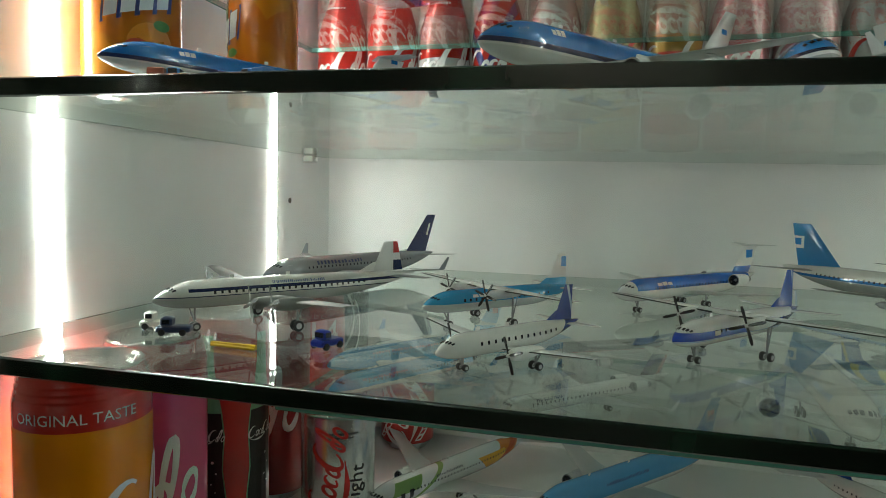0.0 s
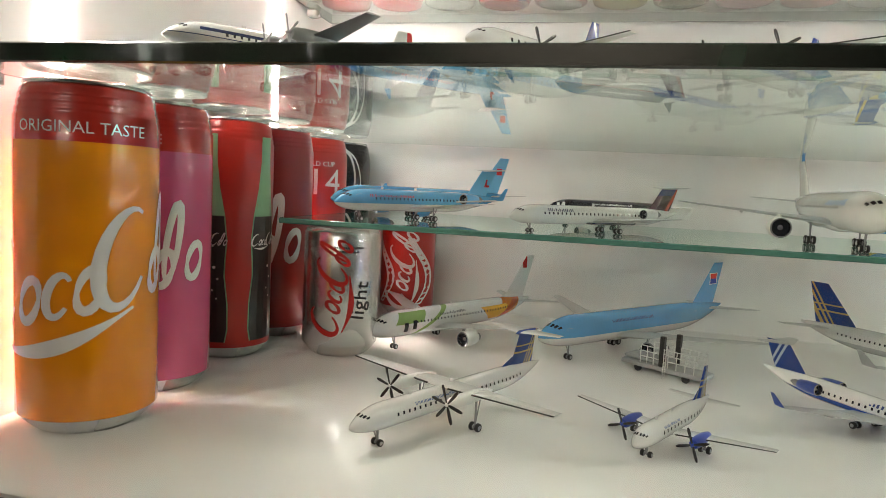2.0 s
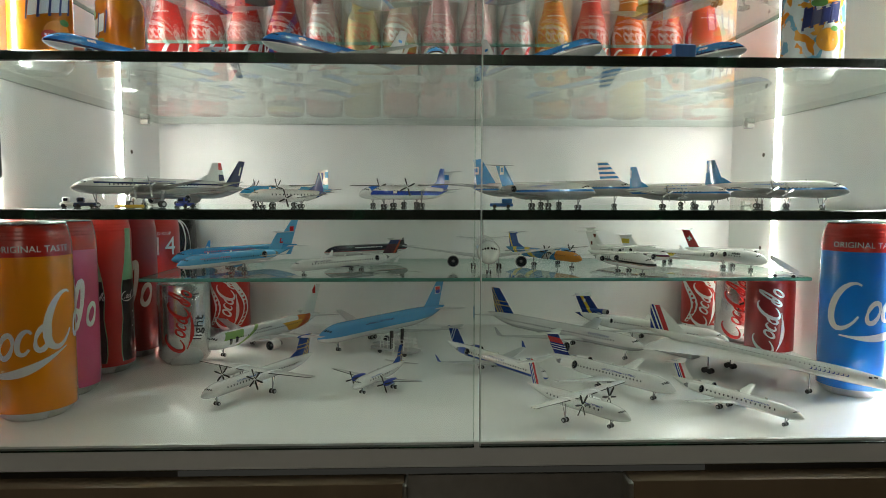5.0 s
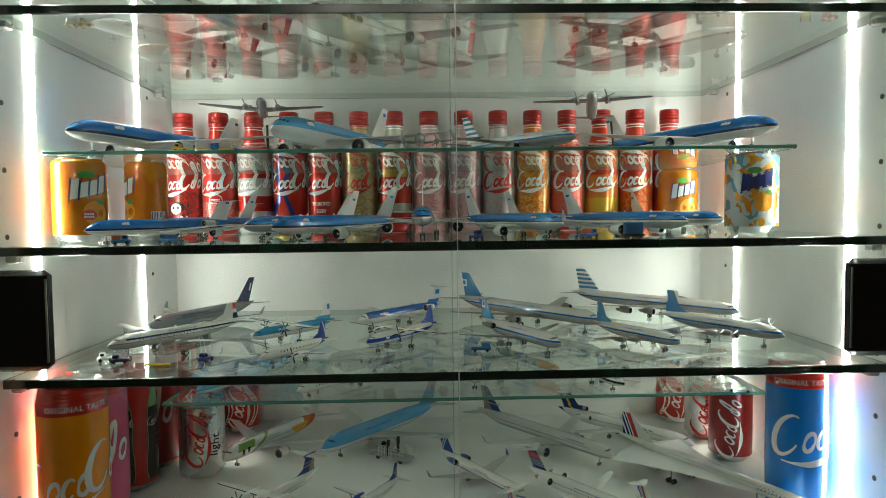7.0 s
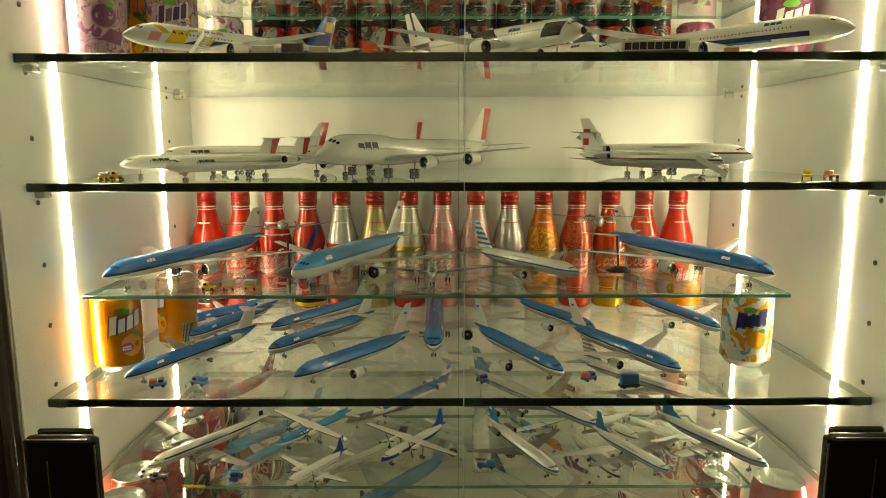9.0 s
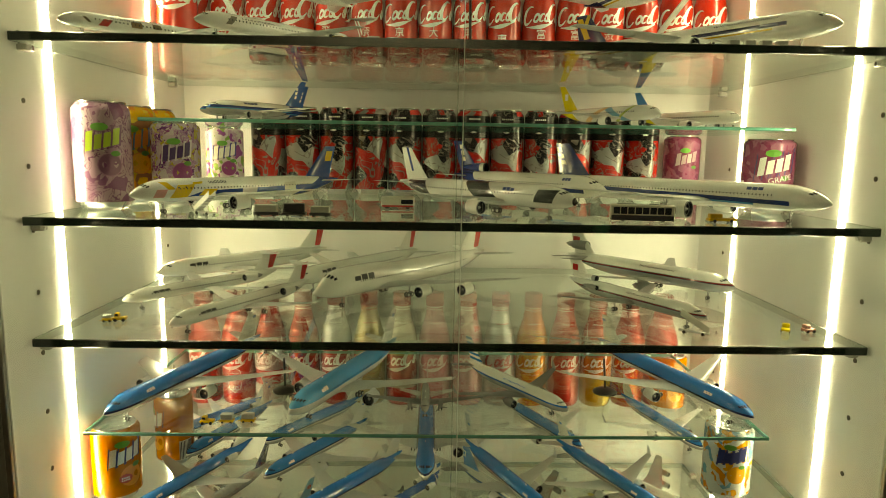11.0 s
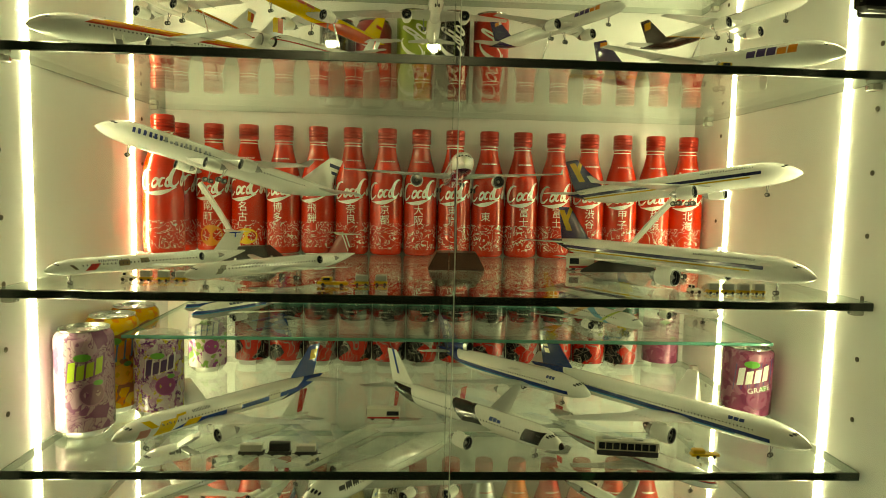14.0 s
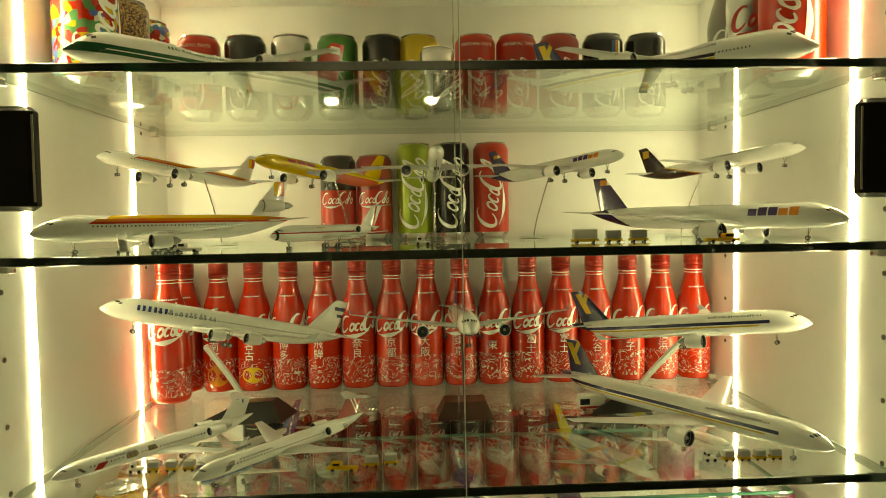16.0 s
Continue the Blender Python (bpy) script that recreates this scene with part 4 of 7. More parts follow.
YELLOW_RED = liv((0.75, 0.48, 0.01), [((0.50, 0.05, 0.01), (1, 0.14, 0, -9, -0.06), (0, 1, 0, -9, 0.25)), ((0.75, 0.48, 0.01), (1, 0, 0, -9, -0.42))], fin=(0.75, 0.48, 0.01), finl=[((0.55, 0.03, 0.02), (0, 1, 0, 2.4, 2.9), (1, 0, 0, -0.47, -0.41))], title=(0.55, 0.03, 0.02), tx=0.22, tw=0.20, letters=3, ta=30, eng=W, win=False, th=0.55)
PURPLE_FIN = liv(W, [((0.03, 0.012, 0.09), (1, 0.08, 0, -9, -0.34))], fin=(0.03, 0.012, 0.09), finl=[((0.65, 0.2, 0.02), (1, 0, 0, -0.445, -0.41), (0, 1, 0, 3.2, 3.7)), (W, (1, 0, 0, -0.41, -0.37), (0, 1, 0, 3.2, 3.7))], title=(0.04, 0.015, 0.12), tx=0.28, tw=0.17, letters=5, ta=22, win=False, th=0.70, title2=((0.68, 0.20, 0.01), 2))
BROWN_FIN = liv(W, [((0.03, 0.014, 0.008), (1, 0.13, 0, -9, -0.2)), ((0.65, 0.32, 0.02), (1, 0.13, 0, -0.2, -0.185))], fin=(0.03, 0.014, 0.008), finl=[((0.65, 0.36, 0.03), (1, 0, 0, -0.46, -0.415), (0, 1, 0, 2.9, 4.0))], title=(0.05, 0.04, 0.04), tx=0.12, tw=0.22, letters=18, ta=45, win=False)
MAT = liv(W, [((0.45, 0.03, 0.03), *band(0.0, 0.15)), ((0.02, 0.02, 0.02), (1, 0, 0, 0.455, 0.47))], fin=W, finl=[((0.5, 0.04, 0.03), (1, 0.015, 0, -0.43, -0.41))], title=(0.4, 0.04, 0.03), ta=42, tx=0.12, tw=0.08, letters=6)
GREEN_FIN = liv(W, [((0.012, 0.10, 0.04), *band(-0.28, 0.28, -9, 0.5)), (W, *band(-0.05, 0.02)), ((0.012, 0.10, 0.04), (1, 0.06, 0, 0.40, 9), (0, 1, 0, -0.3, 0.3))], fin=(0.55, 0.03, 0.02), finl=[((0.02, 0.02, 0.02), (0, 1, 0, 4.2, 9)), (W, (1, 0, 0, -0.465, -0.42), (0, 1, 0, 3.0, 3.6))], title=(0.015, 0.07, 0.03), tx=0.12, tw=0.2, letters=9, ta=38, win=False)
GOLD_NAVY_LARGE = liv(W, [((0.03, 0.03, 0.03), *band(0.0, 0.22, -9, 0.22)), ((0.65, 0.45, 0.05), *band(-0.2, -0.05, -9, 0.22))], fin=GOLD_NAVY["fin"], finl=GOLD_NAVY["finl"], title=(0.1, 0.1, 0.13), tx=0.1, tw=0.24, letters=17, ta=40)

_paints = {}


def body_profile(k):
    L, R, h = k["L"], k["D"] / 2, k["h"]
    nl, tl = k["nose"] * k["D"], k["tailn"] * k["D"]
    tl = min(tl, L * 0.42)

    def prof(x):
        d = L / 2 - x
        if d < nl:
            t = max(d / nl, 0.0)
            r = R * (1 - (1 - t) ** 2.1) ** 0.70
            return max(r, R * 0.02), h - 0.30 * R * (1 - t) ** 2.0
        e = L - d
        if e < tl:
            t = 1 - max(e / tl, 0.0)
            r = R * (1 - 0.93 * t ** 1.75)
            return r, h + (R - r) * 0.62
        return R, h

    def surf(x, a, off=0.0):
        r, zc = prof(x)
        s = math.sin(a)
        up = 0.0
        if k["hump"] and s > 0:
            u = (L / 2 - x) / L
            f = min(1.0, max(0.0, (u - 0.015) / 0.07)) * min(1.0, max(0.0, (0.40 - u) / 0.12))
            up = 0.30 * R * f * f * (3 - 2 * f) * s
        return Vector((x, (r + off) * math.cos(a), zc + (r + off) * s + up))
    return prof, surf


def wing_panel(s, root, rc, tip, tc, thick, mat=0, n=4, vert=False):
    """A tapered aerofoil from root to tip, leading edges given; a fin when vert."""
    sec = [(0.0, 0.0), (0.06, 0.5), (0.25, 0.95), (0.55, 0.75), (1.0, 0.04), (1.0, -0.04), (0.55, -0.45), (0.25, -0.6), (0.06, -0.4)]
    rings = []
    root, tip = Vector(root), Vector(tip)
    for i in range(n + 1):
        t = i / n
        p, c = root.lerp(tip, t), rc + (tc - rc) * t
        th = thick * c
        if vert:
            rings.append([p + Vector((-u * c, (w if w else 0) * th * 0.55, 0)) for u, w in sec])
        else:
            rings.append([p + Vector((-u * c, 0, w * th * 0.55)) for u, w in sec])
    s.loft(rings, mat)


def blade_ring(s, m, n, rad, mat=0):
    for i in range(n):
        q = m @ Matrix.Rotation(2 * math.pi * i / n + 0.35, 4, "X")
        w = rad * 0.075
        rings = []
        for f, ww, tw in ((0.08, 0.5, 0.9), (0.35, 1.0, 0.6), (0.8, 1.1, 0.3), (1.0, 0.6, 0.2)):
            c, sn = math.cos(tw), math.sin(tw)
            z = f * rad
            a = Vector((sn * w * ww, c * w * ww, z))
            th = Vector((0.0003 * c, -0.0003 * sn, 0))
            b = Vector((-a.x, -a.y, z))
            rings.append([q @ (a + th), q @ (b + th), q @ (b - th), q @ (a - th)])
        s.loft(rings, mat)


def airliner(k, lv, label, nx, ny, z, head, pitch=0.0, gear=True, bank=0.0, nz=None, group="model airliners"):
    """One scale model. Its nose stands over (nx, ny); z: the shelf under its wheels, or the nose's height when nz is set."""
    L, R, S, h = k["L"], k["D"] / 2, k["S"], k["h"]
    rot = pose(0, 0, 0, 0, 0, head) @ pose(0, 0, 0, bank, -pitch, 0)
    if nz is None:
        base = Vector((nx, ny, z)) - rot.to_3x3() @ Vector((L / 2, 0, 0))
    else:
        base = Vector((nx, ny, nz)) - rot.to_3x3() @ Vector((L / 2, 0, h))
    t = thing("model_airliner", Matrix.Translation(base) @ rot, label, "model airliner", group)
    prof, surf = body_profile(k)
    key = (id(lv), L, R)
    if key not in _paints:
        _paints[key] = (painted("fuselage_paint", lv["base"], lv["body"], 0, h, L, R, metal=lv["metal"] * 0.5), painted("fin_paint", lv["fin"], lv["finl"], 0, h, L, R))
    pb, pf = _paints[key]
    # fuselage
    s = Shape()
    seg, xs = 28, []
    nl, tl = k["nose"] * k["D"], min(k["tailn"] * k["D"], L * 0.42)
    xs += [L / 2 - nl * (i / 12) ** 1.9 for i in range(13)]
    x1 = -L / 2 + tl
    x0 = L / 2 - nl
    xs += [x0 + (x1 - x0) * i / 14 for i in range(1, 15)]
    xs += [x1 + (-L / 2 - x1) * i / 12 for i in range(1, 13)]
    s.loft([[surf(x, 2 * math.pi * j / seg) for j in range(seg)] for x in xs])
    if k["wing"] == "low":
        wl = k["rc"] * L * 1.25
        xc = L / 2 - k["wx"] * L - k["rc"] * L * 0.5
        s.loft([[Vector((xc + wl * 0.5 * math.cos(math.pi * i / 10), R * 0.72 * math.sin(max(0.02, math.pi * i / 10)) ** 0.5 * math.cos(2 * math.pi * j / 14), h - R * 0.66 + R * 0.42 * math.sin(max(0.02, math.pi * i / 10)) ** 0.5 * math.sin(2 * math.pi * j / 14))) for j in range(14)] for i in range(11)])
    part("fuselage", s, pb, t, sharp=60)

    def patch(sh, xa, xb, a0, a1, off=0.00012, mat=0, nxx=1, na=2):
        for i in range(nxx):
            for j in range(na):
                u0, u1 = xa + (xb - xa) * i / nxx, xa + (xb - xa) * (i + 1) / nxx
                v0, v1 = a0 + (a1 - a0) * j / na, a0 + (a1 - a0) * (j + 1) / na
                sh.face([surf(u0, v0, off), surf(u1, v0, off), surf(u1, v1, off), surf(u0, v1, off)], mat)
    # cockpit glazing
    s = Shape()
    zc = k["nose"] * k["D"]
    top = 0.62 if not k["hump"] else 0.95
    for q in (0, 1):
        for i, (w0, w1) in enumerate(((1.46, 1.20), (1.12, 0.88), (0.80, 0.62))):
            f0, f1 = (0.32, 0.43) if i == 0 else ((0.36, 0.47) if i == 1 else (0.43, 0.53))
            if k["hump"]:
                f0, f1 = f0 + 0.12, f1 + 0.12
            a0, a1 = (w0 if not q else math.pi - w0), (w1 if not q else math.pi - w1)
            patch(s, L / 2 - zc * f0 * 0.8, L / 2 - zc * f1 * 0.8, a0, a1, 0.0002, nxx=2, na=2)
    part("cockpit_window", s, DARK, t)
    # cabin windows
    if lv["win"]:
        s = Shape()
        step = 0.0040 if L > 0.14 else 0.0044
        wz = 0.16
        half = 0.00085 / R
        for q in (0, 1):
            x = L / 2 - zc * 1.15
            while x > -L / 2 + tl * 0.62:
                a = wz if not q else math.pi - wz
                patch(s, x, x - 0.0013, a - half, a + half, 0.00016, na=1)
                x -= step
        part("cabin_window_row", s, DARK, t)
    # doors
    for q in (0, 1):
        for fx in (0.5 - 0.085, -0.5 + 0.24):
            s = Shape()
            a = 0.12 if not q else math.pi - 0.12
            e, ww = 0.9 * 0.0045 / R, 0.0042
            x = fx * L
            for u0, u1, v0, v1 in ((x, x - ww, a + e, a + e + 0.012), (x, x - ww, a - e, a - e - 0.012), (x, x - 0.0002, a - e, a + e), (x - ww, x - ww - 0.0002, a - e, a + e)):
                patch(s, u0, u1, v0, v1, 0.00014, na=1)
            part("door_outline", s, GREY, t)
    # lettering as plain blocks
    if lv["title"]:
        s = Shape()
        n = lv["letters"]
        w = lv["tw"] * L / n
        hh = lv["th"] or min(1.15 * w, (0.34 if n < 8 else 0.22) * R) / R
        rng = random.Random(n * 7 + int(lv["tx"] * 100))
        for q in (0, 1):
            for i in range(n):
                xa = lv["tx"] * L + lv["tw"] * L / 2 - i * w
                ww = w * (rng.choice((0.62, 0.74, 0.80)) if n > 5 else 0.86)
                hi = hh * rng.choice((0.8, 1.0, 1.0))
                a = math.radians(lv["ta"])
                a0, a1 = (a - hh / 2, a - hh / 2 + hi)
                if q:
                    a0, a1 = math.pi - a0, math.pi - a1
                j = i if q else n - 1 - i
                mi = 1 if lv["title2"] and j < lv["title2"][1] else 0
                if n <= 5:
                    patch(s, xa, xa - ww, a0, a1, 0.00018, mi, nxx=2, na=3 if hh > 0.6 else 2)
                    continue
                bar = ww * 0.34
                patch(s, xa, xa - bar, a0, a1, 0.00018, mi)
                patch(s, xa - ww + bar, xa - ww, a0, a1 if rng.random() < 0.7 else (a0 + a1) / 2, 0.00018, mi)
        part("title_blocks", s, [ink(lv["title"]), ink(lv["title2"][0] if lv["title2"] else lv["title"])], t)
    # wings
    b = S / 2
    rc = k["rc"] * L * (1.0 if S > 0.15 else 1.0)
    tc = rc * k["tr"]
    low = k["wing"] == "low"
    wz = h - R * 0.62 if low else h + R * 0.97
    dih = math.tan(radians(5.5 if low else (-2 if k["eng"] and k["eng"][0][0] == "h" else 1)))
    tan = math.tan(radians(k["sweep"]))
    lex = L / 2 - k["wx"] * L
    yr = R * 0.55 if low else 0.0
    wmat = WINGGREY if lv["wing"] is None else ink(lv["wing"])
    if not low or L < 0.16:
        wmat = WHITE
    if lv["metal"]:
        wmat = DULL

    def le(y):
        return lex - (y - yr) * tan

    def wzz(y):
        return wz + (y - yr) * dih
    for sd in (1, -1):
        s = Shape()
        yk = yr + (b - yr) * 0.34
        ck = rc + (tc - rc) * (0.52 if k["sweep"] > 15 else 0.34)
        wing_panel(s, (le(yr), sd * yr, wzz(yr)), rc, (le(yk), sd * yk, wzz(yk)), ck, 0.15, n=3)
        wing_panel(s, (le(yk), sd * yk, wzz(yk)), ck, (le(b), sd * b, wzz(b)), tc, 0.12, n=4)
        for f in (0.3, 0.55) if k["sweep"] > 15 else ():
            y = yr + (b - yr) * f
            c = rc + (tc - rc) * (0.5 + 0.5 * f)
            s.lathe([(0.0002, -0.007), (0.0009, 0), (0.0009, 0.006), (0.0002, 0.010)], 8, m=pose(le(y) - c * 0.95, sd * y, wzz(y) - 0.0012, 0, 90, 0))
        wg = part("wing", s, wmat, t)
        if k["winglet"]:
            s = Shape()
            hh = (0.010 if L > 0.18 else 0.007) if k["winglet"] == 2 else 0.008
            wing_panel(s, (le(b), sd * b, wzz(b)), tc * 0.95, (le(b) - tc * 0.9, sd * (b + hh * 0.25), wzz(b) + hh), tc * 0.35, 0.1, n=2, vert=True)
            part("winglet", s, wmat if k["winglet"] == 1 else ink(lv["eng"]), wg)
        if k["blades"] and not lv["metal"]:
            s = Shape()
            wing_panel(s, (le(yr) + 0.0004, sd * (R * 1.1), wzz(R) + 0.0001), rc * 0.16, (le(b) + 0.0004, sd * b, wzz(b) + 0.0001), rc * 0.12, 0.35, n=2)
            part("deicing_boot", s, BLACK, wg, "black rubber leading edge")
    # engines
    for typ, fy, er, el in k["eng"]:
        er, el = er / 200, el / 200
        nac = ink(lv["eng"])
        if lv["metal"]:
            nac = DULL

        def pod(s, m, er=er, el=el):
            s.lathe([(er * 0.80, 0.12 * el), (er * 0.84, 0.01 * el), (er * 0.92, -0.005 * el), (er * 0.98, 0.03 * el), (er * 1.02, 0.15 * el), (er * 1.0, 0.4 * el), (er * 0.85, 0.66 * el), (er * 0.80, 0.67 * el), (er * 0.6, 0.68 * el), (er * 0.52, 0.86 * el), (er * 0.42, 0.88 * el), (er * 0.1, 1.0 * el)], 20, m=m, mats=[1, 2, 2, 0, 0, 0, 0, 2, 2, 2, 2], cap0=False)
            s.lathe([(er * 0.82, 0.13 * el), (er * 0.25, 0.125 * el), (er * 0.02, 0.03 * el)], 20, m=m, mats=[1, 2], cap0=False)
        if typ == "w" or typ == "h":
            for sd in (1, -1):
                y = yr + (b - yr) * fy
                x = le(y) + el * (0.52 if typ == "w" else 0.45)
                zz = wzz(y) - er * (1.18 if typ == "w" else 1.25)
                s = Shape()
                pod(s, pose(x, sd * y, zz, 0, -90, 0))
                s.box(x - el * 0.75, x - el * 0.2, sd * y - 0.0006, sd * y + 0.0006, zz + er * 0.7, zz + er * 1.3, 0, 0.0003)
                part("engine", s, [nac, DARK, SILVER], t)
        elif typ == "r":
            for sd in (1, -1):
                x, y, zz = -L / 2 + (0.30 if L > 0.15 else 0.31) * L, R * 0.95 + er * 1.05, h + R * 0.35
                s = Shape()
                pod(s, pose(x, sd * y, zz, 0, -90, 0))
                ya, yb = sorted((sd * R * 0.7, sd * (y - er * 0.6)))
                s.box(x - el * 0.75, x - el * 0.15, ya, yb, zz - 0.0008, zz + 0.0008, 0, 0.0003)
                part("engine", s, [nac, DARK, SILVER], t)
        elif typ == "c3":
            s = Shape()
            x, zz = -L / 2 + 0.135 * L, h + R * 1.75
            pod(s, pose(x, 0, zz, 0, -90, 0))
            part("tail_engine", s, [nac, DARK, SILVER], t)
        elif typ == "s3":
            s = Shape()
            x, zz = -L / 2 + 0.24 * L, h + R * 1.28
            s.lathe([(er * 0.7, 0.04 * L), (er * 0.8, 0.0), (er * 0.95, 0.003 * L), (er, 0.03 * L), (er * 0.75, 0.12 * L), (er * 0.25, 0.18 * L)], 18, m=pose(x, 0, zz, 0, -90, 0), mats=[1, 1, 2, 0, 0], cap0=True)
            part("tail_intake", s, [pf, DARK, SILVER], t)
        elif typ == "p":
            for sd in (1, -1):
                y = yr + (b - yr) * fy
                x = le(y) + el * 0.42
                zz = wzz(y) - (0.1 * er if low else er * 0.55)
                s = Shape()
                rr = [(0.35, 0), (0.72, 0.03), (0.92, 0.12), (1.0, 0.3), (0.95, 0.6), (0.6, 0.88), (0.1, 1.0)]
                s.lathe([(er * a, el * c) for a, c in rr], 18, m=pose(x, sd * y, zz, 0, -90, 0))
                en = part("engine", s, nac, t)
                s = Shape()
                s.lathe([(er * 0.36, 0.0), (er * 0.30, -0.35 * er), (er * 0.12, -0.7 * er), (0.00005, -0.8 * er)], 12, m=pose(x, sd * y, zz, 0, -90, 0), mat=1)
                blade_ring(s, pose(x + 0.25 * er, sd * y, zz), k["blades"], k["prop"] / 200, 0)
                part("propeller", s, [SILVER if lv["metal"] else BLACK, nac], en)
    # fin and tailplane
    fh = k["D"] * ((1.45 if k["D"] > 0.024 else 1.75) if k["tail"] == "c" else 1.25)
    if k["blades"]:
        fh = k["D"] * k["fing"]
    if typ_in(k, "c3"):
        fh = k["D"] * 1.45
    fc = k["finc"] * L
    rr, zc0 = prof(-L / 2 + 0.1 * L)
    fx = -L / 2 + 0.205 * L
    ftan = 0.85 if k["sweep"] > 10 else 0.45
    zb = h + R * 0.55
    s = Shape()
    ft = fc * (0.42 if k["tail"] == "c" else 0.72)
    wing_panel(s, (fx, 0, zb), fc, (fx - (fh + R * 0.45) * ftan, 0, zb + fh + R * 0.45), ft, 0.10, n=5, vert=True)
    if k["sweep"] < 10:
        wing_panel(s, (fx + fc * 0.6, 0, zb), fc * 0.7, (fx - R * 0.6 * ftan, 0, zb + R * 1.1), fc * 0.2, 0.08, n=2, vert=True)
    fin = part("tail_fin", s, pf, t)
    ztop = zb + fh + R * 0.45
    tb = S * (0.18 if k["sweep"] > 10 else 0.19)
    for sd in (1, -1):
        s = Shape()
        if k["tail"] == "t":
            rx, rz = fx - (fh + R * 0.45) * ftan + ft * 0.15, ztop - 0.0005
            c0 = ft * 0.95
        else:
            rx, rz = -L / 2 + 0.135 * L, h + R * 0.42
            c0 = fc * 0.68
        tb2 = tb * (0.72 if k["tail"] == "t" and k["sweep"] > 10 else 1.0)
        wing_panel(s, (rx, sd * 0.0003, rz), c0, (rx - tb2 * (0.62 if k["sweep"] > 10 else 0.12), sd * tb2, rz + tb2 * 0.06), c0 * 0.42, 0.09, n=3)
        part("tailplane", s, WHITE if wmat is WHITE else wmat, fin if k["tail"] == "t" else t)
    if k["blades"] and k["tail"] == "t":
        s = Shape()
        s.lathe([(0.0003, -0.004), (0.0016, 0.0), (0.0012, ft), (0.0002, ft + 0.004)], 10, m=pose(fx - (fh + R * 0.45) * ftan + 0.001, 0, ztop - 0.0006, 0, -90, 0))
        part("tail_fairing", s, pf, fin)
    # landing gear
    if gear:
        wr = k["wr"] / 200 * 1.05
        ng = L / 2 - k["nose"] * k["D"] * 0.85
        my = (yr + (b - yr) * k["eng"][0][1]) if k["blades"] else max(R * 1.05, S * 0.075)
        mx = lex - rc * (0.70 if low else 0.55) - (0.02 * L if k["sweep"] > 15 else 0.0)
        if typ_in(k, "r"):
            mx = lex - rc * 0.8
        spots = [(ng, 0.0, 0)] + [(mx, my, 1), (mx, -my, 1)]
        if not low and not k["blades"]:
            spots = [(ng, 0.0, 0), (mx, R * 0.9, 1), (mx, -R * 0.9, 1)]
        for gx, gy, main in spots:
            s = Shape()
            r = wr if main else wr * 0.78
            zt = h - R * 0.6 if low or not k["blades"] or not main else h + R * 0.6
            s.rod((gx, gy, r), (gx, gy, zt), 0.0006, 8)
            s.rod((gx, gy - 0.0022, r), (gx, gy + 0.0022, r), 0.0006, 8)
            s.rod((gx, gy, r * 1.6), (gx + (0.004 if not main else -0.004), gy, zt), 0.0004, 6)
            g = part("landing_gear", s, SILVER, t)
            pairs = ((0,),) if not (main and R > 0.0118) else ((-1,), (1,))
            for (pr,) in pairs:
                for sd in (1, -1):
                    w = Shape()
                    xx = gx + pr * r * 1.15
                    w.lathe([(r * 0.55, -0.0009), (r * 0.9, -0.0009), (r, -0.0005), (r, 0.0005), (r * 0.9, 0.0009), (r * 0.55, 0.0009)], 16, m=pose(xx, gy + sd * 0.0020, r, 90, 0, 0), mats=[0, 0, 0, 0, 0])
                    w.lathe([(r * 0.55, -0.0010), (r * 0.55, 0.0010)], 12, mat=1, m=pose(xx, gy + sd * 0.0020, r, 90, 0, 0))
                    part("wheel", w, [RUBBER, GREY], g)
    # aerials
    s = Shape()
    for f in (0.25, 0.05):
        p = surf(f * L, math.pi / 2)
        s.box(p.x - 0.0016, p.x + 0.0008, -0.00015, 0.00015, p.z - 0.0004, p.z + 0.0018)
    part("aerial", s, WHITE, t)
    return t


def typ_in(k, q):
    return any(e[0] == q for e in k["eng"])


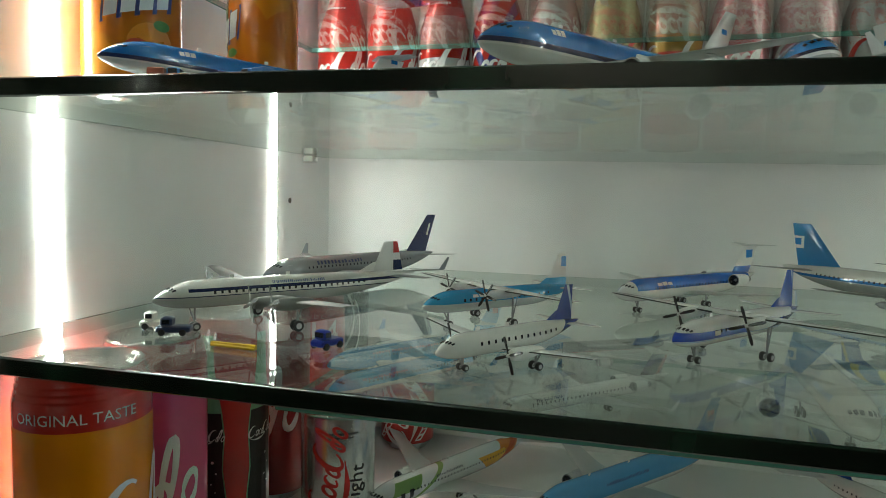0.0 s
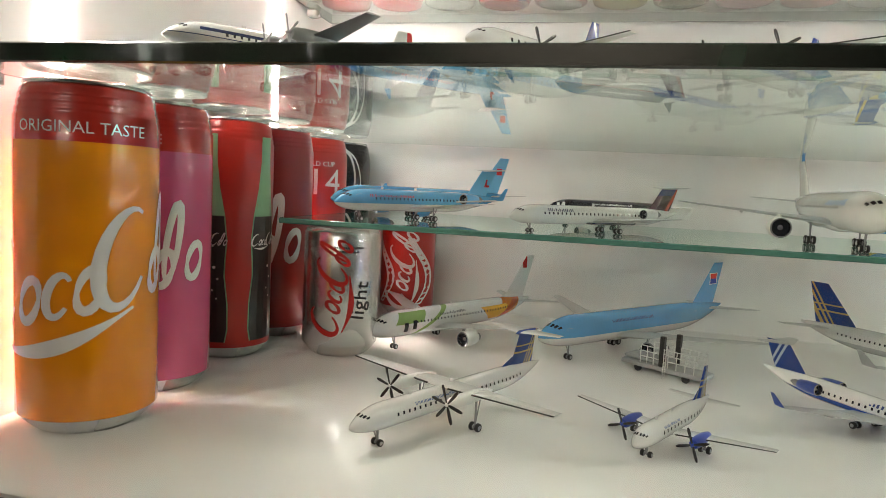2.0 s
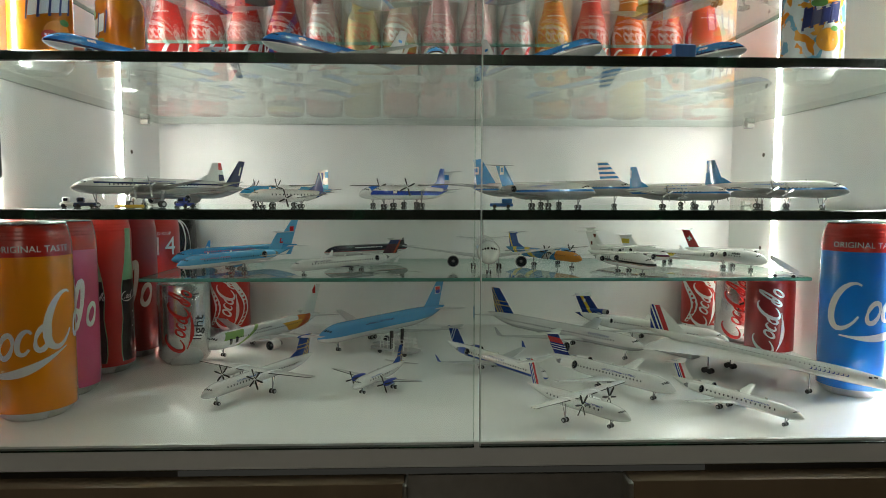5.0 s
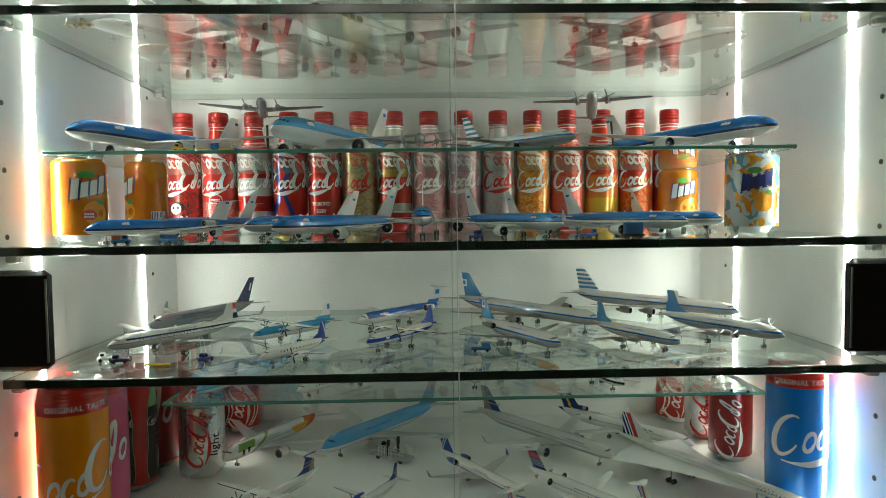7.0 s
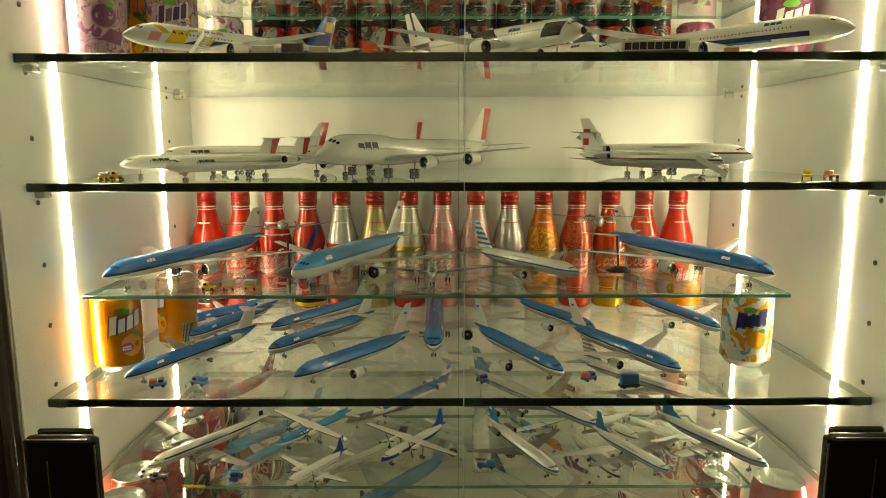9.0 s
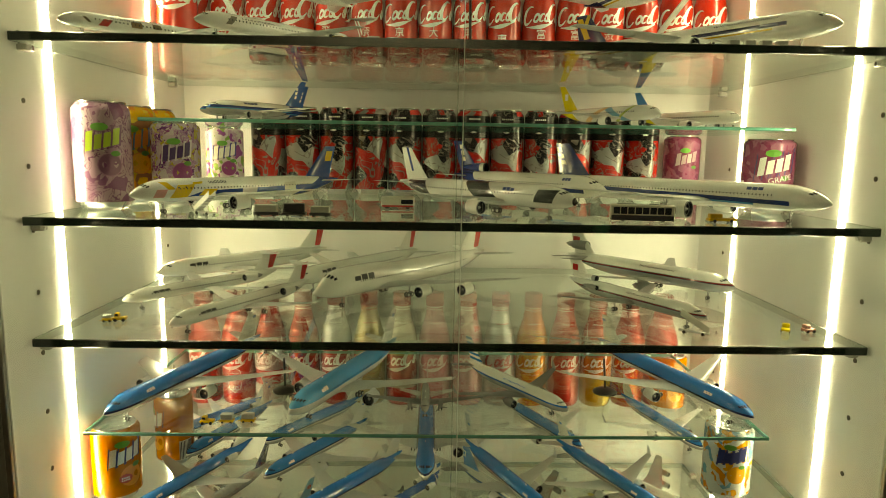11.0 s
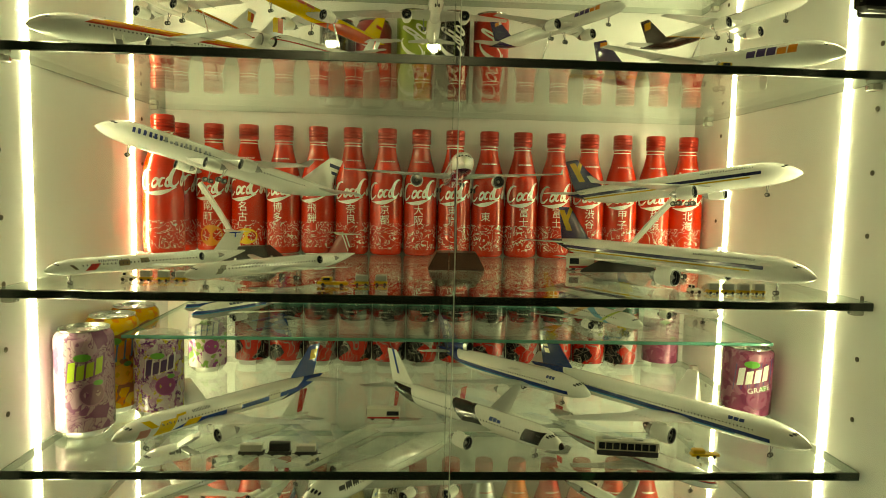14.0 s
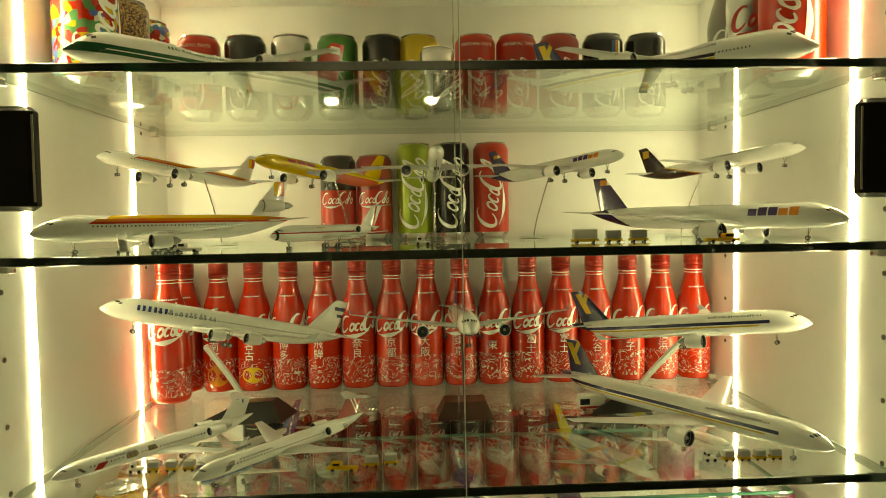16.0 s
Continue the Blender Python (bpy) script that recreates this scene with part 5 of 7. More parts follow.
def concorde(nx, ny, z, head):
    L, R, h = 0.3085, 0.0072, 0.027
    rot = pose(0, 0, 0, 0, 0, head)
    base = Vector((nx, ny, z)) - rot.to_3x3() @ Vector((L / 2, 0, 0))
    t = thing("model_airliner", Matrix.Translation(base) @ rot, "white slender delta-wing supersonic airliner model", "model airliner", "model airliners")
    pb = painted("delta_paint", W, [], 0, h, L, R)
    pf = painted("delta_fin_paint", W, AFFIN, 0, h, L, R * 1.6)
    k = dict(L=L, D=2 * R, h=h, nose=6.0, tailn=7.0, hump=0)
    prof, surf = body_profile(k)
    s = Shape()
    xs = [L / 2 - 0.0864 * (i / 12) ** 1.4 for i in range(13)] + [0.0679 + (-0.0535 - 0.0679) * i / 10 for i in range(1, 11)] + [-0.0535 + (-L / 2 + 0.0535) * i / 10 for i in range(1, 11)]
    s.loft([[surf(x, 2 * math.pi * j / 24) for j in range(24)] for x in xs])
    part("fuselage", s, pb, t, sharp=60)
    s = Shape()
    for sd in (1, -1):
        st = []
        for y, xl, xt in ((0.003, 0.078, -0.118), (0.012, 0.045, -0.117), (0.022, 0.008, -0.115), (0.036, -0.035, -0.112), (0.050, -0.068, -0.106), (0.064, -0.098, -0.104)):
            c = xl - xt
            th = min(0.0032, 0.018 * c) + 0.0003
            zz = h - R * 0.45 - y * 0.03
            st.append([Vector((xl - u * c, sd * y, zz + w * th)) for u, w in ((0, 0), (0.1, 0.6), (0.4, 1), (0.8, 0.6), (1, 0.05), (1, -0.05), (0.8, -0.3), (0.4, -0.5), (0.1, -0.3))])
        s.loft(st)
    part("delta_wing", s, WHITE, t, sharp=60)
    s = Shape()
    for sd in (1, -1):
        s.box(-0.115, -0.055, sd * 0.028 - 0.008, sd * 0.028 + 0.008, h - R * 0.45 - 0.009, h - R * 0.45 - 0.001, 0, 0.001)
    part("engine_box", s, GREY, t)
    s = Shape()
    wing_panel(s, (-0.085, 0, h + R * 0.5), 0.058, (-0.128, 0, h + R * 0.5 + 0.031), 0.016, 0.06, n=4, vert=True)
    part("tail_fin", s, pf, t)
    s = Shape()
    n = 9
    for q in (0, 1):
        for i in range(n):
            x = 0.095 - i * 0.0042
            a = 0.15 if not q else math.pi - 0.15
            for dx, a0, a1 in ((0.0009, a - 0.16, a + 0.16), (0.0029, a + 0.08, a + 0.16)):
                s.face([surf(x, a0, 0.0002), surf(x - dx, a0, 0.0002), surf(x - dx, a1, 0.0002), surf(x, a1, 0.0002)])
    part("title_blocks", s, ink((0.012, 0.03, 0.25)), t)
    s = Shape()
    for q in (0, 1):
        for i in range(30):
            x = 0.078 - i * 0.0048
            a = 0.55 if not q else math.pi - 0.55
            s.face([surf(x, a - 0.06, 0.0002), surf(x - 0.0013, a - 0.06, 0.0002), surf(x - 0.0013, a + 0.06, 0.0002), surf(x, a + 0.06, 0.0002)])
        for x, a in ((0.118, 0.9), (0.114, 0.65)):
            a = a if not q else math.pi - a
            s.face([surf(x, a - 0.16, 0.0002), surf(x - 0.003, a - 0.16, 0.0002), surf(x - 0.003, a + 0.16, 0.0002), surf(x, a + 0.16, 0.0002)])
    part("cabin_window_row", s, DARK, t)
    for gx, gy, r in ((0.055, 0, 0.0022), (-0.045, 0.02, 0.003), (-0.045, -0.02, 0.003)):
        s = Shape()
        s.rod((gx, gy, r), (gx, gy, h - R * 0.6), 0.0007, 8)
        g = part("landing_gear", s, SILVER, t)
        for sx in ((0,) if gy == 0 else (-0.0035, 0.0035)):
            for sd in (1, -1):
                w = Shape()
                w.lathe([(r * 0.5, -0.001), (r, -0.0006), (r, 0.0006), (r * 0.5, 0.001)], 14, m=pose(gx + sx, gy + sd * 0.0022, r, 90, 0, 0))
                part("wheel", w, RUBBER, g)
    return t

# ---- drink cans and bottles ----
RED = (0.50, 0.016, 0.008)
RED_TIN = plain("red_tin", RED, 0.30, 0.0, coat=0.35, grain=0.05, scale=70)
DARKRED_TIN = plain("dark_red_tin", (0.28, 0.008, 0.007), 0.30, 0.0, coat=0.35, grain=0.05, scale=70)
CAP_RED = plain("red_cap", (0.36, 0.010, 0.006), 0.30, 0.35, coat=0.5, grain=0.06, scale=70)
BLACK_TIN = plain("black_tin", (0.012, 0.011, 0.011), 0.26, 0.2, coat=0.4, grain=0.1, scale=70)


def ribbon(pts, widths):
    """A flat stroke of changing width: left and right points along a line."""
    out = []
    for i, p in enumerate(pts):
        a, b = pts[max(i - 1, 0)], pts[min(i + 1, len(pts) - 1)]
        d = Vector((b[0] - a[0], b[1] - a[1]))
        d = d.normalized() if d.length else Vector((1, 0))
        w = widths(i / (len(pts) - 1)) / 2
        out.append(((p[0] - d.y * w, p[1] + d.x * w), (p[0] + d.y * w, p[1] - d.x * w)))
    return out


def arc(cx, cy, rx, ry, a0, a1, n=18, shear=0.38):
    r = []
    for i in range(n + 1):
        a = radians(a0 + (a1 - a0) * i / n)
        y = ry * math.sin(a)
        r.append((cx + rx * math.cos(a) + shear * y, cy + y))
    return r


def swash_strokes():
    """A flowing mark of loops and a trailing wave, one unit wide."""
    thick = lambda t: 0.015 + 0.040 * math.sin(math.pi * t) ** 1.5
    thin = lambda t: 0.016 + 0.020 * math.sin(math.pi * t)
    loop = lambda t: 0.017 + 0.022 * abs(math.sin(2 * math.pi * t))
    S = [(arc(0.13, 0.20, 0.11, 0.17, 60, 330), thick), (arc(0.30, 0.13, 0.045, 0.075, 0, 360), loop), (arc(0.42, 0.13, 0.045, 0.075, 40, 320), thin), (arc(0.53, 0.13, 0.045, 0.075, 0, 360), loop)]
    S += [(arc(0.68, 0.22, 0.10, 0.18, 60, 330), thick), (arc(0.82, 0.13, 0.04, 0.075, 0, 360), loop), (arc(0.885, 0.24, 0.028, 0.17, -80, 250), thin), (arc(0.97, 0.13, 0.04, 0.075, 0, 360), loop)]
    S.append(([(0.05 + 0.62 * t, -0.02 - 0.05 * math.sin(math.pi * 1.15 * t) + 0.02 * t) for t in [i / 20 for i in range(21)]], lambda t: 0.012 + 0.05 * math.sin(math.pi * t) ** 2))
    return S


SWASH = swash_strokes()


def wrap(r, u, v, off=0.00025):
    return Vector(((r + off) * math.sin(u / r), -(r + off) * math.cos(u / r), v))


def mark(s, r, u0, v0, width, rot=0.0, mat=0, off=0.00025, bold=1.0):
    c, sn = math.cos(rot), math.sin(rot)
    rad = r if callable(r) else (lambda v: r)
    cuts = (0.0, 0.25, 0.5, 0.75, 1.0) if width > 0.1 else (0.0, 0.5, 1.0)
    for pts, wd in SWASH:
        rb = ribbon(pts, lambda q, wd=wd: wd(q) * bold)
        q = []
        for a, b in rb:
            row = []
            for f in cuts:
                x, y = (a[0] + (b[0] - a[0]) * f - 0.5) * width, (a[1] + (b[1] - a[1]) * f - 0.15) * width
                u, v = u0 + c * x - sn * y, v0 + sn * x + c * y
                row.append(wrap(rad(v), u, v, off))
            q.append(row)
        for i in range(len(q) - 1):
            for j in range(len(cuts) - 1):
                s.face([q[i][j], q[i][j + 1], q[i + 1][j + 1], q[i + 1][j]], mat)


def words(text, size, r, u0, v0, mat, parent, name="lettering", rot=0.0, off=0.0003):
    cu = bpy.data.curves.new(name, "FONT")
    cu.body, cu.size, cu.align_x, cu.align_y = text, size, "CENTER", "CENTER"
    cu.resolution_u = 2
    tmp = new("tmp_text", cu)
    bpy.context.view_layer.update()
    me = bpy.data.meshes.new_from_object(tmp.evaluated_get(bpy.context.evaluated_depsgraph_get()))
    bpy.data.objects.remove(tmp)
    bm = bmesh.new()
    bm.from_mesh(me)
    bmesh.ops.triangulate(bm, faces=bm.faces[:])
    bmesh.ops.subdivide_edges(bm, edges=[e for e in bm.edges if e.calc_length() > r * 0.25], cuts=2)
    c, sn = math.cos(rot), math.sin(rot)
    for v in bm.verts:
        x, y = v.co.x, v.co.y
        v.co = wrap(r, u0 + c * x - sn * y, v0 + sn * x + c * y, off)
    bm.to_mesh(me)
    bm.free()
    me.materials.clear()
    me.materials.append(mat)
    ob = new(name, me)
    ob.parent = parent
    return ob


def bars(s, r, u0, v0, n, w, h, gap, mat=0, off=0.0003):
    for i in range(n):
        u = u0 + (i - n / 2) * (w + gap)
        s.face([wrap(r, u, v0, off), wrap(r, u + w, v0, off), wrap(r, u + w, v0 + h, off), wrap(r, u, v0 + h, off)], mat)


def disc(s, r, u0, v0, ru, rv, mat=0, n=18, off=0.0003, inner=0.0):
    for i in range(n):
        a0, a1 = 2 * math.pi * i / n, 2 * math.pi * (i + 1) / n
        pts = [(inner * math.cos(a0), inner * math.sin(a0)), (math.cos(a0), math.sin(a0)), (math.cos(a1), math.sin(a1)), (inner * math.cos(a1), inner * math.sin(a1))]
        s.face([wrap(r, u0 + ru * p, v0 + rv * q, off) for p, q in pts], mat)


def can(x, y, z, r, h, mat, label, turn=0.0, ribs=False, group="drink cans", lidmat=None, slim=False):
    t = thing("drink_can", pose(x, y, z, 0, 0, turn), label, "drink can", group)
    s = Shape()
    nk = 0.011 if h > 0.1 else 0.006
    prof = [(r * 0.86, 0.0035), (r, 0.009)]
    n = 14
    if ribs:
        prof += [(r, 0.04), (r, 0.07), (r, 0.10), (r, 0.13)]
        for i in range(4):
            zz = h - 0.0165 + i * 0.0034
            prof += [(r * (0.995 - 0.02 * i), zz), (r * (0.972 - 0.02 * i), zz + 0.0012), (r * (0.975 - 0.02 * i), zz + 0.0024)]
        nk = 0.003
    else:
        prof += [(r, h * 0.5), (r, h - nk)]
    prof += [(r * 0.96, h - nk * 0.62), (r * 0.84, h - nk * 0.22)] if not ribs else [(r * 0.87, h - 0.002)]
    s.lathe(prof, 64 if ribs else 48, cap0=False, cap1=False)
    part("body", s, mat, t, sharp=50)
    s = Shape()
    s.lathe([(r * 0.55, 0.002), (r * 0.70, 0.0), (r * 0.74, 0.0), (r * 0.86, 0.0034), (r * 0.998, 0.0088)], 40, cap0=True, cap1=False)
    part("base", s, TIN, t, "bare aluminium base", sharp=50)
    s = Shape()
    s.lathe([(r * 0.845, h - nk * 0.22), (r * 0.88, h - 0.0012), (r * 0.87, h), (r * 0.83, h - 0.0003), (r * 0.80, h - 0.004), (r * 0.76, h - 0.0036), (r * 0.02, h - 0.0034)], 40, cap0=False, cap1=True)
    lid = part("lid", s, lidmat or TIN, t, "bare aluminium lid", sharp=50)
    s = Shape()
    s.box(-r * 0.20, r * 0.20, -r * 0.30, r * 0.34, h - 0.0033, h - 0.0022, 0, 0.0006)
    s.lathe([(r * 0.1, h - 0.0022), (r * 0.1, h - 0.0016)], 12)
    part("pull_tab", s, TIN, lid)
    return t


def deco(t, name, mats, fn, label=""):
    s = Shape()
    fn(s)
    return part(name, s, mats, t, label)


def script_can(x, y, z, r, h, mat, label, turn=0, rot=90, width=None, inkm=None, ribs=False, extra=None, group="script drink cans", both=False, v=None, u=0.0):
    t = can(x, y, z, r, h, mat, label, turn, ribs, group)
    w = width or (h * 0.62 if rot else r * 2.2)

    def f(s):
        mark(s, r, u, v or h * 0.47, w, radians(rot), off=0.0004)
        if both:
            mark(s, r, u + math.pi * r, v or h * 0.47, w, radians(rot), off=0.0004)
    deco(t, "script_mark", [inkm or INKWHITE], f)
    if extra:
        extra(t, r, h)
    return t


def bottle_profile(k):
    r, h = 0.0264, 0.186
    P = [(0.74, 0.0), (0.90, 0.006), (0.97, 0.03), (1.0, 0.10), (1.0, 0.40), (0.955, 0.47), (0.99, 0.53), (0.96, 0.60), (0.82, 0.68), (0.64, 0.76), (0.53, 0.83), (0.50, 0.885)]
    if k == "city":
        r, h = 0.0264, 0.1945
    if k == "big":
        r, h = 0.0290, 0.200
    return [(r * a, h * b) for a, b in P], r, h


def bottle(x, y, z, mat, label, turn=0, kindb="", ink_m=None, capm=None, script_v=0.47, group="aluminium bottles", width=2.7, extra=None):
    P, r, h = bottle_profile(kindb)
    t = thing("aluminium_bottle", pose(x, y, z, 0, 0, turn), label, "bottle", group)
    s = Shape()
    s.lathe(P, 32, cap0=True, cap1=True)
    part("body", s, mat, t, sharp=60)
    s = Shape()
    rn = r * 0.50
    s.lathe([(rn * 1.08, h * 0.887), (rn * 1.12, h * 0.895), (rn * 1.12, h * 0.912), (rn * 1.02, h * 0.918), (rn * 1.12, h * 0.923), (rn * 1.12, h * 0.936), (rn * 1.06, h * 0.940), (rn * 1.12, h * 0.944), (rn * 1.12, h * 0.958), (rn * 1.06, h * 0.962), (rn * 1.12, h * 0.966), (rn * 1.11, h * 0.990), (rn * 1.02, h)], 28)
    part("cap", s, capm or CAP_RED, t, "red screw cap")
    s = Shape()
    for q in (0.852, 0.874):
        a = np.interp(q * h, [b for _, b in P], [a for a, _ in P])
        a2 = np.interp((q + 0.006) * h, [b for _, b in P], [a for a, _ in P])
        s.lathe([(a + 0.0002, q * h), (a2 + 0.0002, (q + 0.006) * h)], 24, cap0=False, cap1=False)
    part("neck_ring", s, ink_m or INKWHITE, t)

    def rad(v):
        return float(np.interp(v, [b for _, b in P], [a for a, _ in P]))

    def f(s):
        mark(s, rad, 0.004, h * script_v, r * width, 0.08, bold=1.4)
        for i in range(9):
            u = -0.9 + 0.225 * i
            v = h * 0.735
            w = r * 0.04
            s.face([wrap(rad(v), u * r * 0.45, v, 0.0003), wrap(rad(v), u * r * 0.45 + w * 1.6, v, 0.0003), wrap(rad(v + 0.002), u * r * 0.45 + w * 1.6, v + 0.002, 0.0003), wrap(rad(v + 0.002), u * r * 0.45, v + 0.002, 0.0003)])
    deco(t, "script_mark", [ink_m or INKWHITE], f)
    if extra:
        extra(t, r, h)
    return t


# ---- small airport vehicles, stands and carts ----
def wheelset(t, xs, w, r, mat=RUBBER):
    for x in xs:
        for sd in (1, -1):
            s = Shape()
            s.lathe([(r * 0.5, -0.0008), (r, -0.0006), (r, 0.0006), (r * 0.5, 0.0008)], 12, m=pose(x, sd * w, r, 90, 0, 0))
            part("wheel", s, mat, t)


def tug(x, y, z, turn, col, label, L=0.018, cab=True, load=None, group="airport vehicles"):
    t = thing("toy_tug", pose(x, y, z, 0, 0, turn), label, "model vehicle", group)
    m = ink(col)
    wheelset(t, (-L * 0.3, L * 0.3), 0.0042, 0.0018)
    s = Shape()
    s.box(-L / 2, L / 2, -0.0042, 0.0042, 0.0016, 0.0048, 0, 0.0006)
    part("chassis", s, m, t)
    if cab:
        s = Shape()
        s.box(L * 0.02, L * 0.36, -0.0038, 0.0038, 0.0048, 0.0095, 0, 0.0008)
        c = part("cab", s, m, t)
        s = Shape()
        s.box(L * 0.355, L * 0.365, -0.0030, 0.0030, 0.0062, 0.0088)
        for sd in (1, -1):
            s.box(L * 0.08, L * 0.30, sd * 0.0038 - 0.0001, sd * 0.0038 + 0.0001, 0.0062, 0.0088)
        part("window", s, DARK, c)
    if load:
        s = Shape()
        s.box(-L * 0.46, -L * 0.02, -0.0036, 0.0036, 0.0048, 0.0092, 0, 0.0005)
        part("load", s, ink(load), t)
    return t


def cart(x, y, z, turn, label, box=(0.5, 0.5, 0.48), bed=(0.65, 0.40, 0.03), L=0.012, tall=0.008):
    t = thing("baggage_cart", pose(x, y, z, 0, 0, turn), label, "model vehicle", "airport vehicles")
    wheelset(t, (-L * 0.3, L * 0.3), 0.0032, 0.0014)
    s = Shape()
    s.box(-L / 2, L / 2, -0.0038, 0.0038, 0.0014, 0.0044, 0, 0.0003)
    s.rod((L / 2, 0, 0.002), (L / 2 + 0.004, 0, 0.0016), 0.0004, 6)
    part("bed", s, ink(bed), t)
    s = Shape()
    s.box(-L * 0.44, L * 0.44, -0.0034, 0.0034, 0.0046, 0.0032 + tall, 0, 0.0006)
    for i in range(3):
        s.box(-L * 0.42 + i * L * 0.28, -L * 0.42 + i * L * 0.28 + 0.0005, -0.0036, 0.0036, 0.0048, 0.0030 + tall)
    part("box", s, ink(box), t)
    return t


def van(x, y, z, turn, label, col=(0.7, 0.68, 0.6), L=0.040, hh=0.015, dark=False, bus=False):
    t = thing("toy_bus" if bus else "toy_van", pose(x, y, z, 0, 0, turn), label, "model vehicle", "airport vehicles")
    wheelset(t, (-L * 0.3, L * 0.32), 0.0048, 0.0026)
    s = Shape()
    s.box(-L / 2, L / 2, -0.0055, 0.0055, 0.0022, hh, 0, 0.0012)
    part("body", s, ink(col), t)
    s = Shape()
    if bus:
        n = 8
        for i in range(n):
            for sd in (1, -1):
                a = -L / 2 + 0.003 + i * (L - 0.006) / n
                s.box(a, a + (L - 0.006) / n * 0.86, sd * 0.0055 - 0.0002, sd * 0.0055 + 0.0002, hh * 0.44, hh * 0.84)
    else:
        for sd in (1, -1):
            s.box(-L * 0.46, -L * 0.1, sd * 0.0055 - 0.0002, sd * 0.0055 + 0.0002, hh * 0.4, hh * 0.75)
    s.box(L / 2 - 0.0002, L / 2 + 0.0002, -0.0045, 0.0045, hh * 0.5, hh * 0.88)
    part("window", s, DARK, t)
    s = Shape()
    for sd in (1, -1):
        s.box(-L / 2 + 0.001, L / 2 - 0.001, sd * 0.0055 - 0.0003, sd * 0.0055 + 0.0003, hh * (0.05 if bus else 0.16), hh * (0.36 if bus else 0.30))
    part("stripe", s, ink((0.02, 0.02, 0.03) if bus else (0.5, 0.02, 0.02)), t)
    if bus:
        s = Shape()
        s.box(-L * 0.40, -L * 0.1, -0.003, 0.003, hh, hh + 0.0016, 0, 0.0004)
        s.box(L * 0.1, L * 0.25, -0.003, 0.003, hh, hh + 0.0014, 0, 0.0004)
        part("roof_unit", s, GREY, t)
    return t


def stairs(x, y, z, turn, label, L=0.032, top=0.020):
    t = thing("boarding_stairs", pose(x, y, z, 0, 0, turn), label, "model vehicle", "airport vehicles")
    wheelset(t, (-L * 0.3, L * 0.3), 0.0042, 0.0018)
    s = Shape()
    s.box(-L / 2, L / 2, -0.004, 0.004, 0.0018, 0.0034, 0, 0.0003)
    part("chassis", s, ink((0.6, 0.6, 0.58)), t)
    s = Shape()
    for i in range(10):
        f = i / 9
        s.box(-L * 0.45 + f * L * 0.8, -L * 0.45 + f * L * 0.8 + 0.003, -0.0035, 0.0035, 0.003 + f * (top - 0.004), 0.004 + f * (top - 0.004))
    part("steps", s, GREY, t)
    for sd in (1, -1):
        s = Shape()
        m = [Vector((-L * 0.48, sd * 0.0038, 0.003)), Vector((L * 0.45, sd * 0.0038, top)), Vector((L * 0.45, sd * 0.0038, top + 0.006)), Vector((-L * 0.48, sd * 0.0038, 0.008))]
        s.loft([[p + Vector((0, -0.0003, 0)) for p in m], [p + Vector((0, 0.0003, 0)) for p in m]])
        part("side_panel", s, ink((0.72, 0.70, 0.64)), t)
    return t


def loader(x, y, z, turn):
    t = thing("cargo_loader", pose(x, y, z, 0, 0, turn), "grey cargo loader with white railings and dark lift posts", "model vehicle", "airport vehicles")
    wheelset(t, (-0.018, 0.020), 0.0085, 0.003)
    s = Shape()
    s.box(-0.032, 0.032, -0.010, 0.010, 0.004, 0.0075, 0, 0.0006)
    s.box(-0.030, 0.004, -0.009, 0.009, 0.009, 0.0115, 0, 0.0005)
    part("platform", s, ink((0.36, 0.36, 0.36)), t)
    s = Shape()
    for yy in (-0.0095, 0.0095):
        for xa, xb in ((-0.016, 0.0), (0.006, 0.026)):
            for zz in (0.0125, 0.0165, 0.0205):
                s.rod((xa, yy, zz), (xb, yy, zz), 0.0004, 6)
            for i in range(4):
                xx = xa + (xb - xa) * i / 3
                s.rod((xx, yy, 0.0075), (xx, yy, 0.0205), 0.0004, 6)
    part("railing", s, WHITE, t)
    for i, (px, py) in enumerate(((0.001, -0.009), (0.004, 0.009))):
        s = Shape()
        s.box(px - 0.0018, px + 0.0018, py - 0.0018, py + 0.0018, 0.0075, 0.030, 0, 0.0004)
        part("lift_post", s, BLACK, t)
    s = Shape()
    for sd in (1, -1):
        s.rod((0.0045 + 0, sd * 0.0015 - 0.0115, 0.0), (0.0045, sd * 0.0015 - 0.0115, 0.022), 0.0004, 6)
    for i in range(7):
        s.rod((0.0045, -0.013, 0.003 + i * 0.003), (0.0045, -0.010, 0.003 + i * 0.003), 0.0003, 6)
    part("ladder", s, WHITE, t)
    return t


